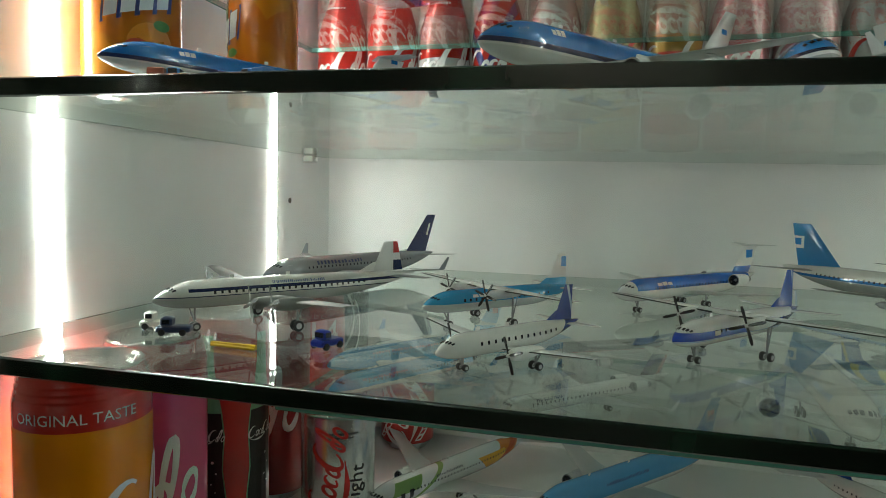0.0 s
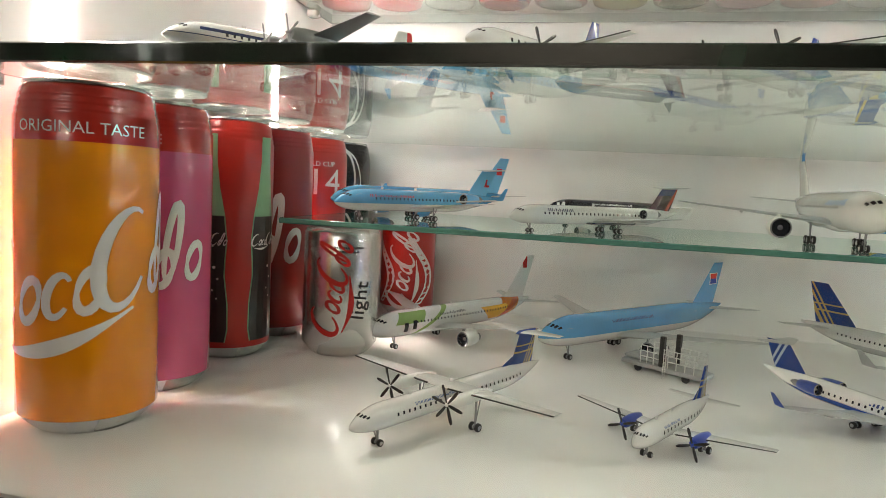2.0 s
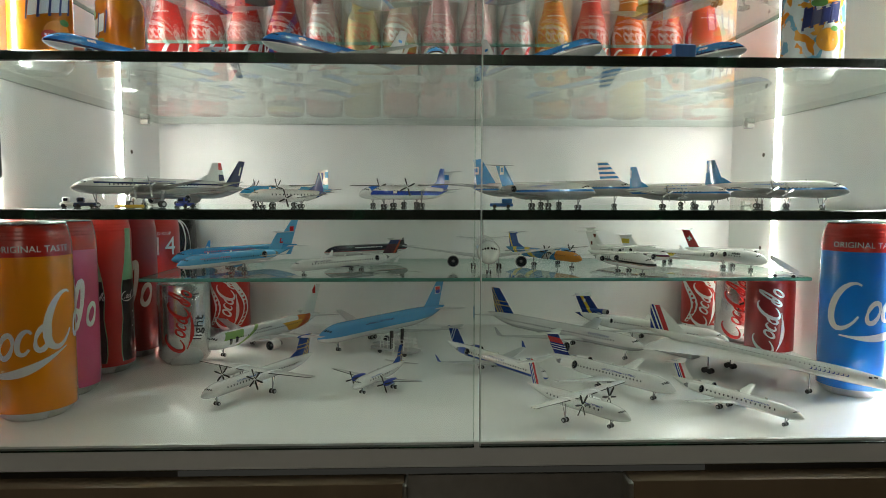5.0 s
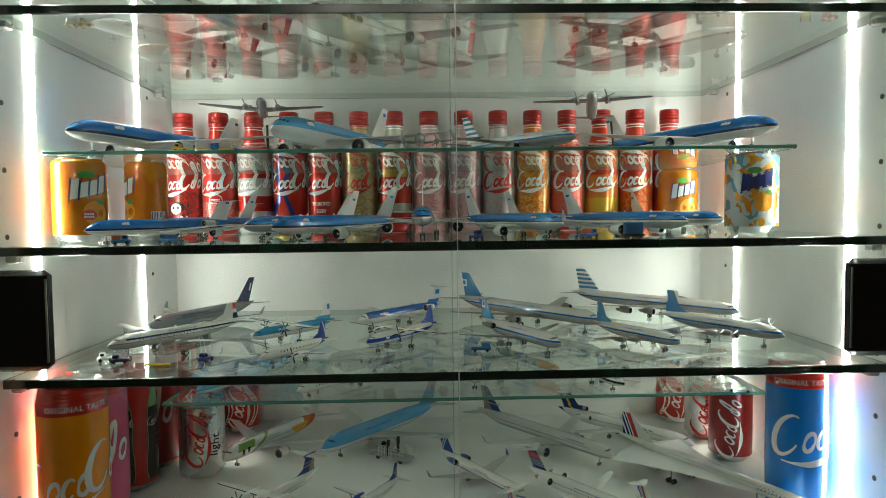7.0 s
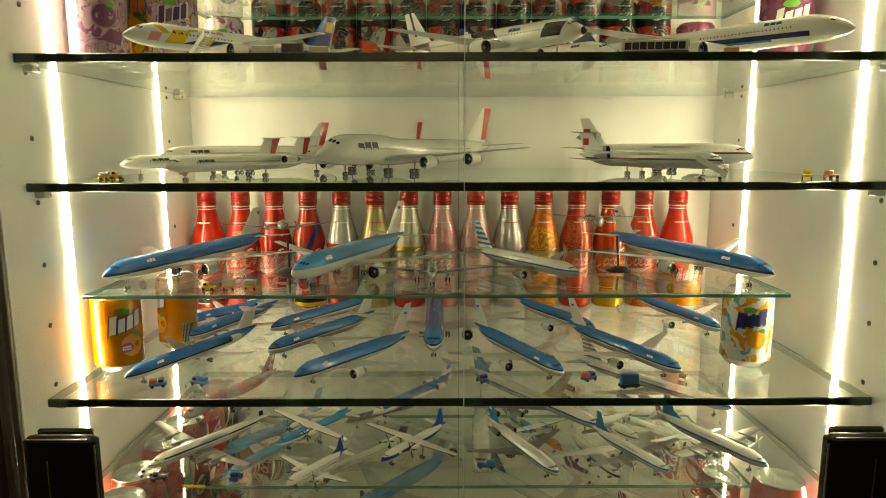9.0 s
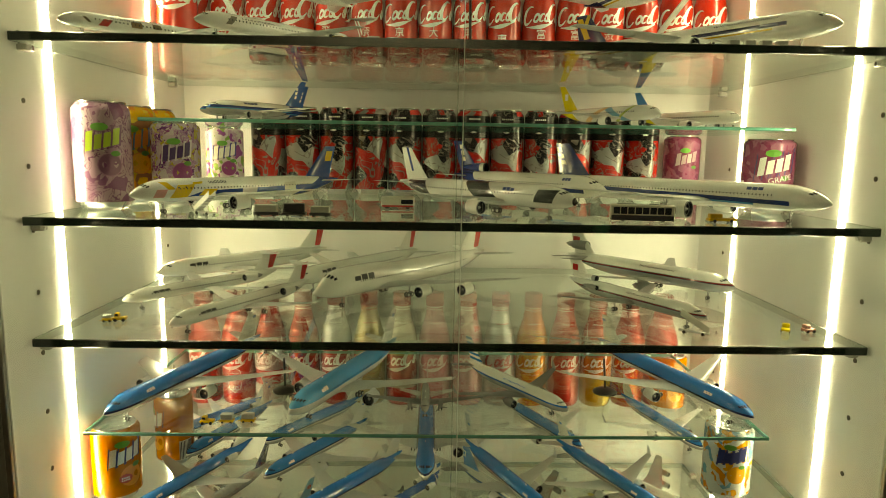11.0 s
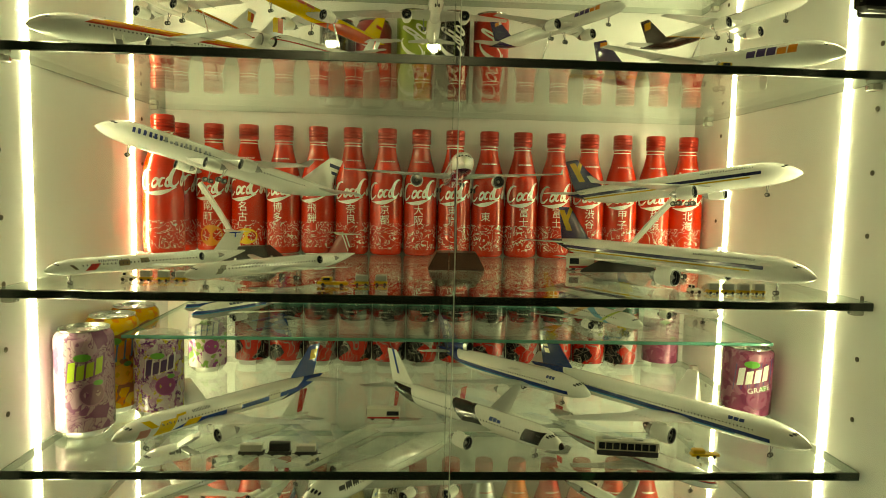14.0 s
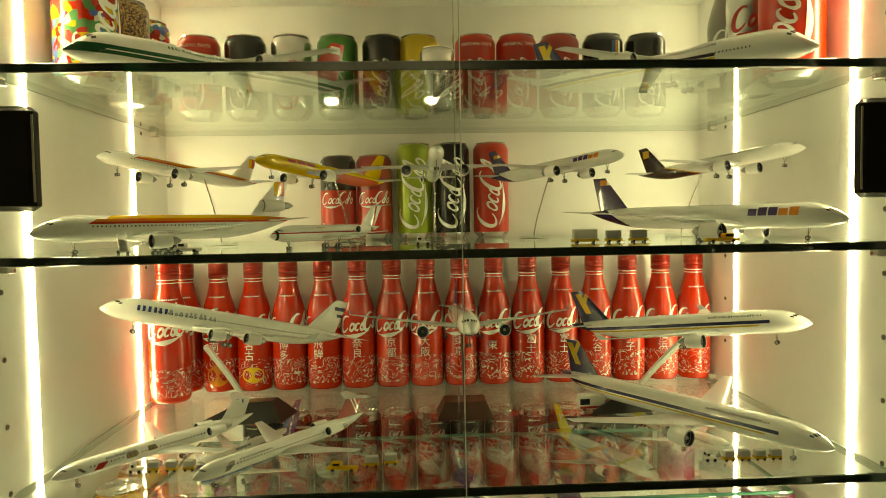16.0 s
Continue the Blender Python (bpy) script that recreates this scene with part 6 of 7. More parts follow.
def wire_stand(px, py, ptop, bx, by, z, label, rad=0.0011, base="plate", mat=None):
    """A display stand: a leaning rod up to the model and its foot."""
    t = thing("display_stand", pose(bx, by, z), label, "display stand", "display stands")
    s = Shape()
    dx, dy, dz = px - bx, py - by, ptop - z
    hb = 0.006 if base != "pyramid" else 0.014
    a, c, b = Vector((0, 0, hb - 0.001)), Vector((dx * 0.15, dy * 0.15, dz * 0.35)), Vector((dx, dy, dz))
    pts = [a * (1 - q) ** 2 + c * 2 * q * (1 - q) + b * q * q for q in [i / 10 for i in range(11)]]
    for i in range(10):
        s.rod(pts[i], pts[i + 1], rad, 4 if base == "fin" else 10)
    part("rod", s, mat or CHROME, t)
    s = Shape()
    if base == "plate":
        s.lathe([(0.021, 0.0), (0.0215, 0.0015), (0.020, 0.004), (0.006, 0.006)], 6)
        part("foot", s, CRYSTAL, t, "clear acrylic foot")
    elif base == "fin":
        s.loft([[Vector(p) for p in ((-0.062, -0.034, 0), (0.045, -0.026, 0), (0.058, 0.022, 0), (-0.02, 0.036, 0))], [Vector(p) for p in ((-0.058, -0.031, 0.004), (0.042, -0.023, 0.004), (0.054, 0.020, 0.004), (-0.018, 0.033, 0.004))], [Vector(p) for p in ((-0.012, -0.010, 0.022), (0.030, -0.010, 0.024), (0.034, 0.008, 0.024), (-0.004, 0.010, 0.022))]])
        part("foot", s, BLACK, t, "black angular foot")
    elif base == "round":
        s.lathe([(0.016, 0.0), (0.016, 0.002), (0.010, 0.0055), (0.003, 0.007)], 28)
        part("foot", s, BLACK, t, "black round foot")
    else:
        s.box(-0.036, 0.036, -0.024, 0.024, 0.0, 0.003, 0, 0.0006)
        rings = [[Vector((sx * a, sy * b2, zz)) for sx, sy in ((-1, -1), (1, -1), (1, 1), (-1, 1))] for a, b2, zz in ((0.036, 0.024, 0.003), (0.026, 0.016, 0.022))]
        s.loft(rings)
        part("foot", s, WOODDARK, t, "dark wooden pyramid foot")
    return t

# ---- bottom board: tall cans along the sides, small cans under the thin shelf ----
ORANGE_CAN = painted("orange_tin", (0.86, 0.28, 0.0), [(RED, (0, 1, 0, 0.1415, 9))], rough=0.24, metal=0.0)
PINK_CAN = painted("pink_tin", (0.62, 0.08, 0.20), [(RED, (0, 1, 0, 0.1415, 9))], rough=0.24, metal=0.0)
BLUE_CAN = painted("blue_tin", (0.01, 0.20, 0.66), [(RED, (0, 1, 0, 0.1415, 9))], rough=0.24, metal=0.0)
TALL_R, TALL_H = 0.030, 0.170


def tall(x, y, mat, label, turn, u, v, tu, rot=13, r=0.0315):
    def original(t, r, h):
        words("ORIGINAL TASTE", 0.0078, r, tu, 0.1478, INKWHITE, t)
    return script_can(x, y, BASE, r, TALL_H, mat, label, turn, rot, 0.125, INKWHITE, True, original, both=False, v=v, u=u)


def green_bottles(t, r, h):
    prof = [(0.0115, 0.013), (0.0130, 0.022), (0.0128, 0.040), (0.0105, 0.060), (0.0108, 0.070), (0.0118, 0.085), (0.0100, 0.102), (0.0062, 0.122), (0.0042, 0.140), (0.0040, 0.158)]

    def strip(s, u0, grow, off, lo, hi):
        for (a, za), (b, zb) in zip(prof[:-1], prof[1:]):
            if za < lo or zb > hi:
                continue
            for k in range(4):
                q0, q1 = -1 + k / 2, -0.5 + k / 2
                s.face([wrap(r, u0 + (a + grow) * q0, za, off), wrap(r, u0 + (a + grow) * q1, za, off), wrap(r, u0 + (b + grow) * q1, zb, off), wrap(r, u0 + (b + grow) * q0, zb, off)])
    for u0 in (0.002, 0.0435):
        deco(t, "bottle_outline", [ink((0.22, 0.45, 0.24))], lambda s: strip(s, u0, 0.0009, 0.0002, 0, 1))
        deco(t, "bottle_picture", [ink((0.015, 0.012, 0.010))], lambda s: strip(s, u0, 0.0, 0.0003, 0, 0.105))
        deco(t, "script_mark", [INKWHITE], lambda s: mark(s, r, u0, 0.084, 0.024, 0, off=0.0005))
        for du, dv, q in ((0.004, 0.066, 0.0011), (0.0065, 0.058, 0.0008), (0.003, 0.050, 0.0007), (0.006, 0.044, 0.0006)):
            deco(t, "bubble", [INKWHITE], lambda s: disc(s, r, u0 + du, dv, q, q, off=0.0005))


tall(-0.3860, 0.0470, ORANGE_CAN, "tall orange and red drink can with white script mark", 0, 0.020, 0.074, 0.020, 12, 0.033)
tall(-0.3945, 0.1120, PINK_CAN, "tall pink and red drink can with white script mark", 0, -0.016, 0.068, -0.008)
green_bottles(can(-0.3950, 0.195, BASE, TALL_R, TALL_H, RED_TIN, "tall red drink can with dark contour bottle pictures", 0, True, "script drink cans"), TALL_R, TALL_H)
script_can(-0.3965, 0.268, BASE, TALL_R, TALL_H, DARKRED_TIN, "tall red drink can with large white script mark", 0, 13, 0.150, INKWHITE, True, None, both=False, v=0.063, u=-0.040)


def fourteen(t, r, h):
    words("WORLD CUP", 0.0062, r, 0.013, 0.145, INKWHITE, t)
    words("14", 0.034, r, 0.022, 0.1275, INKWHITE, t)
    deco(t, "printed_figure", [ink((0.55, 0.42, 0.03)), INKBLACK], lambda s: (disc(s, r, 0.003, 0.115, 0.0055, 0.022, 1), disc(s, r, 0.003, 0.110, 0.003, 0.013, 0, off=0.0005)))
    deco(t, "code_panel", [INKWHITE], lambda s: bars(s, r, -0.004, 0.10, 8, 0.0004, 0.020, 0.0004))


script_can(-0.3965, 0.345, BASE, TALL_R, TALL_H, RED_TIN, "tall red tournament can with white numerals", 0, 0, 0.11, INKWHITE, True, fourteen, both=False, v=0.055, u=0.01)


def white_loops(t, r, h):
    deco(t, "printed_loop", [INKWHITE], lambda s: disc(s, r, 0.008, 0.132, 0.019, 0.034, 0, 28, inner=0.90))
    deco(t, "printed_loop", [INKWHITE], lambda s: disc(s, r, 0.014, 0.124, 0.020, 0.038, 0, 28, off=0.0004, inner=0.94))
    deco(t, "printed_dot", [INKWHITE], lambda s: disc(s, r, 0.014, 0.082, 0.002, 0.002))


white_loops(can(-0.3965, 0.411, BASE, TALL_R, TALL_H, BLACK_TIN, "tall black drink can with thin white loop pattern", 0, True, "script drink cans"), TALL_R, TALL_H)


def light_word(t, r, h):
    words("light", 0.017, r, 0.0155, h * 0.44, INKBLACK, t, rot=radians(82))
    deco(t, "small_print", [INKBLACK], lambda s: (bars(s, r, 0.006, h - 0.0165, 14, 0.0011, 0.0014, 0.0005), bars(s, r, 0.006, h - 0.0195, 9, 0.0011, 0.0014, 0.0005)))


script_can(-0.3205, 0.2310, BASE, 0.0287, 0.098, TIN, "small silver drink can with red script mark", 20, 80, 0.068, INKRED, False, light_word, v=0.052, u=-0.004)


def swoosh_white(t, r, h):
    for a in (0.012, -0.03):
        deco(t, "printed_wave", [INKWHITE], lambda s: [s.face([wrap(r, a + 0.011 * math.sin(i * 0.35), 0.012 + i * 0.0055, 0.0003), wrap(r, a + 0.006 + 0.011 * math.sin(i * 0.35) + 0.004 * math.sin(i * 0.25), 0.012 + i * 0.0055, 0.0003), wrap(r, a + 0.006 + 0.011 * math.sin(i * 0.35 + 0.35) + 0.004 * math.sin(i * 0.25 + 0.25), 0.0175 + i * 0.0055, 0.0003), wrap(r, a + 0.011 * math.sin(i * 0.35 + 0.35), 0.0175 + i * 0.0055, 0.0003)]) for i in range(12)])


script_can(-0.318, 0.408, BASE, 0.0275, 0.097, RED_TIN, "small red drink can with white script and wave", 8, 80, 0.075, INKWHITE, False, swoosh_white)
script_can(0.372, 0.412, BASE, 0.0275, 0.097, RED_TIN, "small red drink can with white script and wave", -12, 80, 0.075, INKWHITE, False, swoosh_white)


def diet_word(t, r, h):
    words("Diet", 0.022, r, 0.010, h * 0.62, INKBLACK, t, rot=radians(85))


script_can(0.386, 0.330, BASE, 0.0275, 0.097, TIN, "small silver drink can with red lettering marks", -25, 82, 0.075, INKRED, False, diet_word)
script_can(0.385, 0.245, BASE, 0.0275, 0.097, DARKRED_TIN, "small red drink can with vertical white script", -25, 80, 0.075, INKWHITE, False, None)
tall(0.386, 0.091, BLUE_CAN, "tall blue and red drink can with white script mark", -30, 0.038, 0.090, 0.006, 8)
glass_plate("thin_glass_shelf", -0.358, 0.408, 0.198, 0.438, HALF0 + 0.0005, 0.004, "thin clear glass shelf resting on small cans", GLASS_EDGE_THIN, THIN_GLASS)

airliner(DASH, CONT, "white turboprop model with navy and gold tail", -0.241, 0.046, BASE, -118)
airliner(SAAB, CONTS, "small white turboprop model with blue engines", -0.109, 0.082, BASE, -119)
airliner(A330S, CHINA, "white airliner model with bamboo print and orange swirl", -0.297, 0.226, BASE, -120)
airliner(A300, PALE_BLUE, "light blue and silver cargo airliner model", -0.169, 0.25, BASE, -130)
airliner(CRJ, BLUE_BELLY, "white and blue regional jet model with rear engines", 0.085, 0.108, BASE, -57)
airliner(B757W, GREY_GOLD, "white and grey airliner model with blue globe tail", 0.216, 0.203, BASE, -52)
airliner(F70, TRICOLOUR_SMALL, "white regional jet model with striped tail", 0.192, 0.05, BASE, -53)
airliner(ATR42, TRICOLOUR, "white high-wing turboprop model with striped tail", 0.127, -0.022, BASE, -52)
concorde(0.388, -0.002, BASE, -60.5)
airliner(B727, STARRY, "white three-engine airliner model with navy tail", 0.336, 0.245, BASE, -47)
airliner(ERJS, TRICOLOUR, "small white regional jet model with striped tail", 0.272, -0.02, BASE, -60)
loader(-0.075, 0.262, BASE, -35)

# ---- thin shelf above the bottom board ----
H0 = HALF0 + 0.0005
airliner(F100, JET_BLUE, "sky blue regional jet model with red lettering blocks", -0.316, 0.2, H0, -121)
airliner(B737W, LIGHT_BLUE, "blue twin-jet airliner model", -0.345, 0.262, H0, -128)
airliner(CRJ, RED_NAVY, "white regional jet model with dark red tail", -0.191, 0.203, H0, -134)
airliner(E170, DARK_GREY, "black and white regional jet model with red-tipped tail", -0.178, 0.375, H0, -147)
airliner(A310, GLOBE, "cream airliner model with blue lettering, facing front", 0.035, 0.196, H0, -93)
airliner(DASH, COLOUR, "turboprop model in blue, orange and yellow print", 0.16, 0.28, H0, -62)
airliner(BAE, VIOLET, "white four-engine high-wing jet model with purple stripe", 0.285, 0.312, H0, -57)
airliner(BAE, BAE2, "white four-engine high-wing jet model with black stripe", 0.224, 0.195, H0, -72)
airliner(CRJ, MAPLE, "white regional jet model with yellow leaf pattern", 0.37, 0.3, H0, -48)
airliner(BAE, RED_FIN, "white high-wing jet model with red tail", 0.38, 0.245, H0, -70)
stairs(0.375, 0.20, H0, 160, "white boarding stairs on the thin shelf")

# ---- first thick glass shelf: vintage and commuter models ----
airliner(DC7, VINTAGE, "silver and white four-propeller airliner model, vintage", -0.357, 0.063, S1, -128)
airliner(B737W, SKY, "metallic grey twin-jet model with navy tail", -0.374, 0.209, S1, -115)
airliner(F50, CITY, "light blue and white turboprop model", -0.226, 0.13, S1, -130)
airliner(SAAB, CITY2, "white commuter turboprop model with navy tail", -0.193, 0.036, S1, -125)
airliner(F100, CITYF70, "blue and white regional jet model with T-tail", -0.115, 0.225, S1, -130)
airliner(F27, F27L, "white and dark blue high-wing turboprop model", -0.091, 0.086, S1, -128)
airliner(DC8, SKYBLUE_OLD, "silver and white four-engine jet model with blue line", 0.188, 0.168, S1, -53)
airliner(DC9, SKYBLUE_OLD, "silver and white small jet model with rear engines", 0.113, 0.05, S1, -64)
airliner(DC8, SKYBLUE_STRIPE, "silver four-engine jet model with blue striped tail", 0.386, 0.225, S1, -50)
airliner(VISC, SKYBLUE_OLD, "silver and white four-propeller airliner model", 0.241, 0.057, S1, -61)
airliner(ELEC, SKYBLUE_OLD, "silver four-propeller airliner model with blue tail", 0.357, 0.064, S1, -60)
tug(-0.366, 0.078, S1, 200, (0.72, 0.70, 0.64), "small white tug on the glass shelf", 0.016)
tug(-0.347, 0.068, S1, 200, (0.015, 0.03, 0.09), "small navy tug on the glass shelf", 0.018)
t = thing("tow_bar", pose(-0.300, 0.050, S1, 0, 0, -5), "yellow tow bar lying on the glass shelf", "tow bar")
s = Shape()
s.rod((-0.013, 0, 0.0018), (0.013, 0, 0.0022), 0.0011, 8)
s.box(-0.013, 0.013, -0.0016, 0.0016, 0.0004, 0.0020, 0, 0.0004)
part("bar", s, ink((0.65, 0.40, 0.01)), t)
tug(-0.258, 0.068, S1, -110, (0.012, 0.03, 0.28), "small dark blue truck on the glass shelf", 0.016)
tug(0.034, 0.095, S1, 175, (0.02, 0.10, 0.32), "flat blue dolly on the glass shelf", 0.022, cab=False, load=(0.03, 0.16, 0.42))

# ---- second thick glass shelf: blue airliners, bottles and cans ----
ORANGE_ART = artwork("orange_print", (0.56, 0.17, 0.004), [(0.60, 0.21, 0.006), (0.52, 0.14, 0.004)], 45, 0.5)
SWIRL_ART = artwork("citrus_print", (0.60, 0.63, 0.60), [(0.74, 0.33, 0.02), (0.70, 0.24, 0.01), (0.16, 0.36, 0.48), (0.60, 0.63, 0.60)], 120, 0.62, 2.5)
GRAPE_ART = artwork("grape_print", (0.50, 0.38, 0.48), [(0.24, 0.06, 0.20), (0.38, 0.20, 0.36), (0.52, 0.44, 0.50), (0.13, 0.03, 0.16), (0.48, 0.38, 0.05)], 190, 0.72, 1.8, lines=(0.58, 0.52, 0.50))
LILAC_ART = artwork("lilac_print", (0.62, 0.56, 0.60), [(0.50, 0.34, 0.48), (0.62, 0.56, 0.60), (0.30, 0.08, 0.30), (0.24, 0.40, 0.12)], 150, 0.6, 1.6)
GRAPE2_ART = artwork("dark_grape_print", (0.25, 0.045, 0.11), [(0.30, 0.07, 0.15), (0.20, 0.03, 0.09), (0.34, 0.12, 0.20)], 130, 0.6, 1.3)
SHAKER_ART = artwork("mauve_print", (0.42, 0.27, 0.35), [(0.46, 0.32, 0.39), (0.36, 0.20, 0.30), (0.50, 0.38, 0.42), (0.22, 0.08, 0.18)], 70, 0.6, 1.3, lines=(0.20, 0.07, 0.16))
YELLOW_ART = artwork("yellow_print", (0.68, 0.36, 0.02), [(0.70, 0.22, 0.02), (0.66, 0.46, 0.06), (0.30, 0.12, 0.05)], 120, 0.5)
CLOVER_ART = artwork("medley_print", (0.45, 0.014, 0.007), [(0.10, 0.30, 0.12), (0.08, 0.15, 0.42), (0.65, 0.62, 0.55), (0.55, 0.04, 0.04), (0.65, 0.45, 0.05)], 130, 0.75)


def fruit_badge(bcol, lcol, size=1.0, low=True, fill=(0.75, 0.75, 0.72), fruit=(0.74, 0.33, 0.02), u0=0.004, rim=0.0024, flavour=""):
    """A leaning row of pale blocks outlined in a dark colour, a leaf above, a fruit below."""
    def f(t, r, h):
        v0 = h * 0.64
        lw = 0.0094 * size
        hs = (1.35, 1.0, 1.0, 1.15, 1.0)

        def block(s, i, grow, off, mat):
            x = (i - 2.2) * lw
            ya, yb = -0.0075 * size - grow, (-0.0075 + 0.0150 * hs[i]) * size + grow
            xa, xb = x - grow + lw * 0.12, x + lw * 0.9 + grow
            q = []
            for xx, yy in ((xa, ya), (xb, ya), (xb + (yb - ya) * 0.16, yb), (xa + (yb - ya) * 0.16, yb)):
                q.append(wrap(r, u0 + xx * 0.97 - yy * 0.05, v0 + yy + xx * 0.24, off))
            s.face(q, mat)
        deco(t, "badge_outline", [ink(bcol)], lambda s: [block(s, i, rim * size, 0.0003 + 0.00004 * i, 0) for i in range(4)])
        deco(t, "badge_blocks", [ink(fill)], lambda s: [block(s, i, 0.0, 0.0007, 0) for i in range(4)])
        deco(t, "leaf_print", [ink((0.10, 0.32, 0.05))], lambda s: disc(s, r, u0 - 0.003, v0 + 0.0145 * size, 0.0085 * size, 0.0042 * size, off=0.0007))
        deco(t, "fruit_print", [ink(fruit), ink(lcol)], lambda s: (disc(s, r, u0 + 0.006, v0 - 0.026 * size, 0.013 * size, 0.013 * size, 1), disc(s, r, u0 + 0.006, v0 - 0.026 * size, 0.0118 * size, 0.0118 * size, 0, off=0.0004)))
        deco(t, "leaf_print", [ink((0.08, 0.26, 0.04))], lambda s: disc(s, r, u0 + 0.012, v0 - 0.014 * size, 0.005 * size, 0.003 * size, off=0.0006))
        if flavour:
            words(flavour, 0.0095, r, u0 + 0.007, v0 - 0.0150 * size, INKWHITE, t, "flavour_lettering", 0.22, 0.0010)
        if low:
            deco(t, "round_label", [ink((0.50, 0.05, 0.02)), INKWHITE], lambda s: (disc(s, r, u0 - 0.001, h * 0.33, 0.0075, 0.0055, 0, off=0.0006), bars(s, r, u0 - 0.001, h * 0.33, 4, 0.0016, 0.002, 0.0008, 1, 0.0008), bars(s, r, u0 - 0.001, h * 0.30, 5, 0.0014, 0.0018, 0.0006, 1, 0.0008)))
    return f


def soda(x, y, z, r, h, mat, label, turn, badge):
    t = can(x, y, z, r, h, mat, label, turn, False, "fruit soda cans")
    badge(t, r, h)
    return t


FB = (0.015, 0.03, 0.16)
soda(-0.3975, 0.100, S2, 0.0270, 0.0905, ORANGE_ART, "orange fruit soda can with dark blue badge", 30, fruit_badge(FB, (0.72, 0.26, 0.02), fruit=(0.72, 0.24, 0.01), u0=0.008))
t = soda(-0.3640, 0.190, S2, 0.0240, 0.0940, ORANGE_ART, "orange fruit soda can with white code panel", 26, fruit_badge(FB, (0.7, 0.3, 0.02), 1.0, False, u0=-0.034))
deco(t, "code_panel", [INKWHITE, INKBLACK], lambda s: (bars(s, 0.0240, 0.012, 0.008, 4, 0.0045, 0.026, 0), bars(s, 0.0240, 0.012, 0.009, 9, 0.0009, 0.024, 0.0010, 1, 0.0006)))
soda(0.3440, 0.114, S2, 0.0282, 0.0905, SWIRL_ART, "white and orange fruit soda can with citrus pattern", -22, fruit_badge((0.02, 0.03, 0.15), (0.7, 0.3, 0.02), 0.85, False, fill=(0.02, 0.03, 0.15)))
soda(0.366, 0.385, S2, 0.0290, 0.092, ORANGE_ART, "orange fruit soda can with dark blue badge", -10, fruit_badge(FB, (0.7, 0.35, 0.02), 1.0, False))
glass_plate("thin_glass_shelf", -0.415, 0.366, 0.062, 0.372, HALF2, 0.004, "thin clear glass shelf resting on soda cans", GLASS_EDGE_THIN, THIN_GLASS)

LINE_RED = printed("red_bottle_print", RED, (0.66, 0.60, 0.54), 0.010, 0.050, 62, 0.17, 0.26, 0.0)
GREYW = (0.60, 0.59, 0.56)
B_RED = [printed("red_art_bottle", RED, (0.02, 0.02, 0.02), 0.01, 0.065, 90, 0.45), printed("red_badge_bottle", RED, GREYW, 0.02, 0.05, 200, 0.25),
         painted("white_wrapped_bottle", RED, [(GREYW, (0, 1, 0, -1, 0.035)), (GREYW, (0, 1, 0, 0.058, 0.085))], metal=0.3), painted("striped_bottle", RED, [((0.02, 0.03, 0.2), (1, 0.4, 0, 0.015, 0.022)), ((0.02, 0.02, 0.02), (0, 1, 0, 0.010, 0.018)), ((0.65, 0.45, 0.03), (0, 1, 0, 0.003, 0.010)), ((0.02, 0.03, 0.2), (1, -0.4, 0, -0.04, -0.032))], metal=0.3),
         painted("games_bottle", (0.55, 0.54, 0.52), [(RED, (0, 1, 0, 0.0, 0.105))], metal=0.4), printed("gold_bottle", (0.50, 0.40, 0.20), (0.30, 0.18, 0.05), 0.0, 0.11, 110, 0.3, metal=0.5),
         painted("red_gold_bottle", (0.58, 0.52, 0.42), [(RED, (0, 1, 0, 0.045, 0.085)), ((0.5, 0.3, 0.05), (0, 1, 0, 0.085, 0.10)), (RED, (0, 1, 0, 0.0, 0.03))], metal=0.4), printed("pink_bottle", (0.62, 0.35, 0.36), (0.55, 0.12, 0.14), 0.0, 0.13, 120, 0.35),
         printed("pale_pink_bottle", (0.62, 0.42, 0.42), (0.60, 0.20, 0.22), 0.0, 0.13, 120, 0.3), printed("silver_bottle", (0.55, 0.54, 0.53), (0.55, 0.25, 0.22), 0.0, 0.12, 110, 0.15, metal=0.6),
         printed("orange_bottle", (0.62, 0.14, 0.01), (0.70, 0.40, 0.05), 0.0, 0.13, 60, 0.4), printed("firework_bottle", RED, (0.65, 0.25, 0.15), 0.03, 0.14, 160, 0.3),
         painted("sunset_bottle", (0.60, 0.05, 0.01), [((0.68, 0.42, 0.03), (0, 1, 0, -1, 0.05)), ((0.66, 0.2, 0.02), (0, 1, 0, 0.05, 0.085))], metal=0.3), printed("leaf_bottle", (0.50, 0.03, 0.01), (0.60, 0.25, 0.03), 0.0, 0.08, 70, 0.4), RED_TIN]


def tokyo(t, r, h):
    words("TOKYO", 0.0085, r, 0.0, 0.045, INKWHITE, t)
    words("2020", 0.0075, r, 0.0, 0.034, INKWHITE, t)


def forty(t, r, h):
    words("40", 0.0125, r, 0.0, 0.027, INKWHITE, t)
    deco(t, "badge_outline", [INKWHITE], lambda s: disc(s, r, 0.0, 0.042, 0.0125, 0.022, 0, 8, inner=0.92))
    deco(t, "badge_blocks", [INKWHITE], lambda s: (bars(s, r, 0.0, 0.052, 6, 0.0016, 0.002, 0.0007), bars(s, r, 0.0, 0.047, 7, 0.0013, 0.0016, 0.0006)))


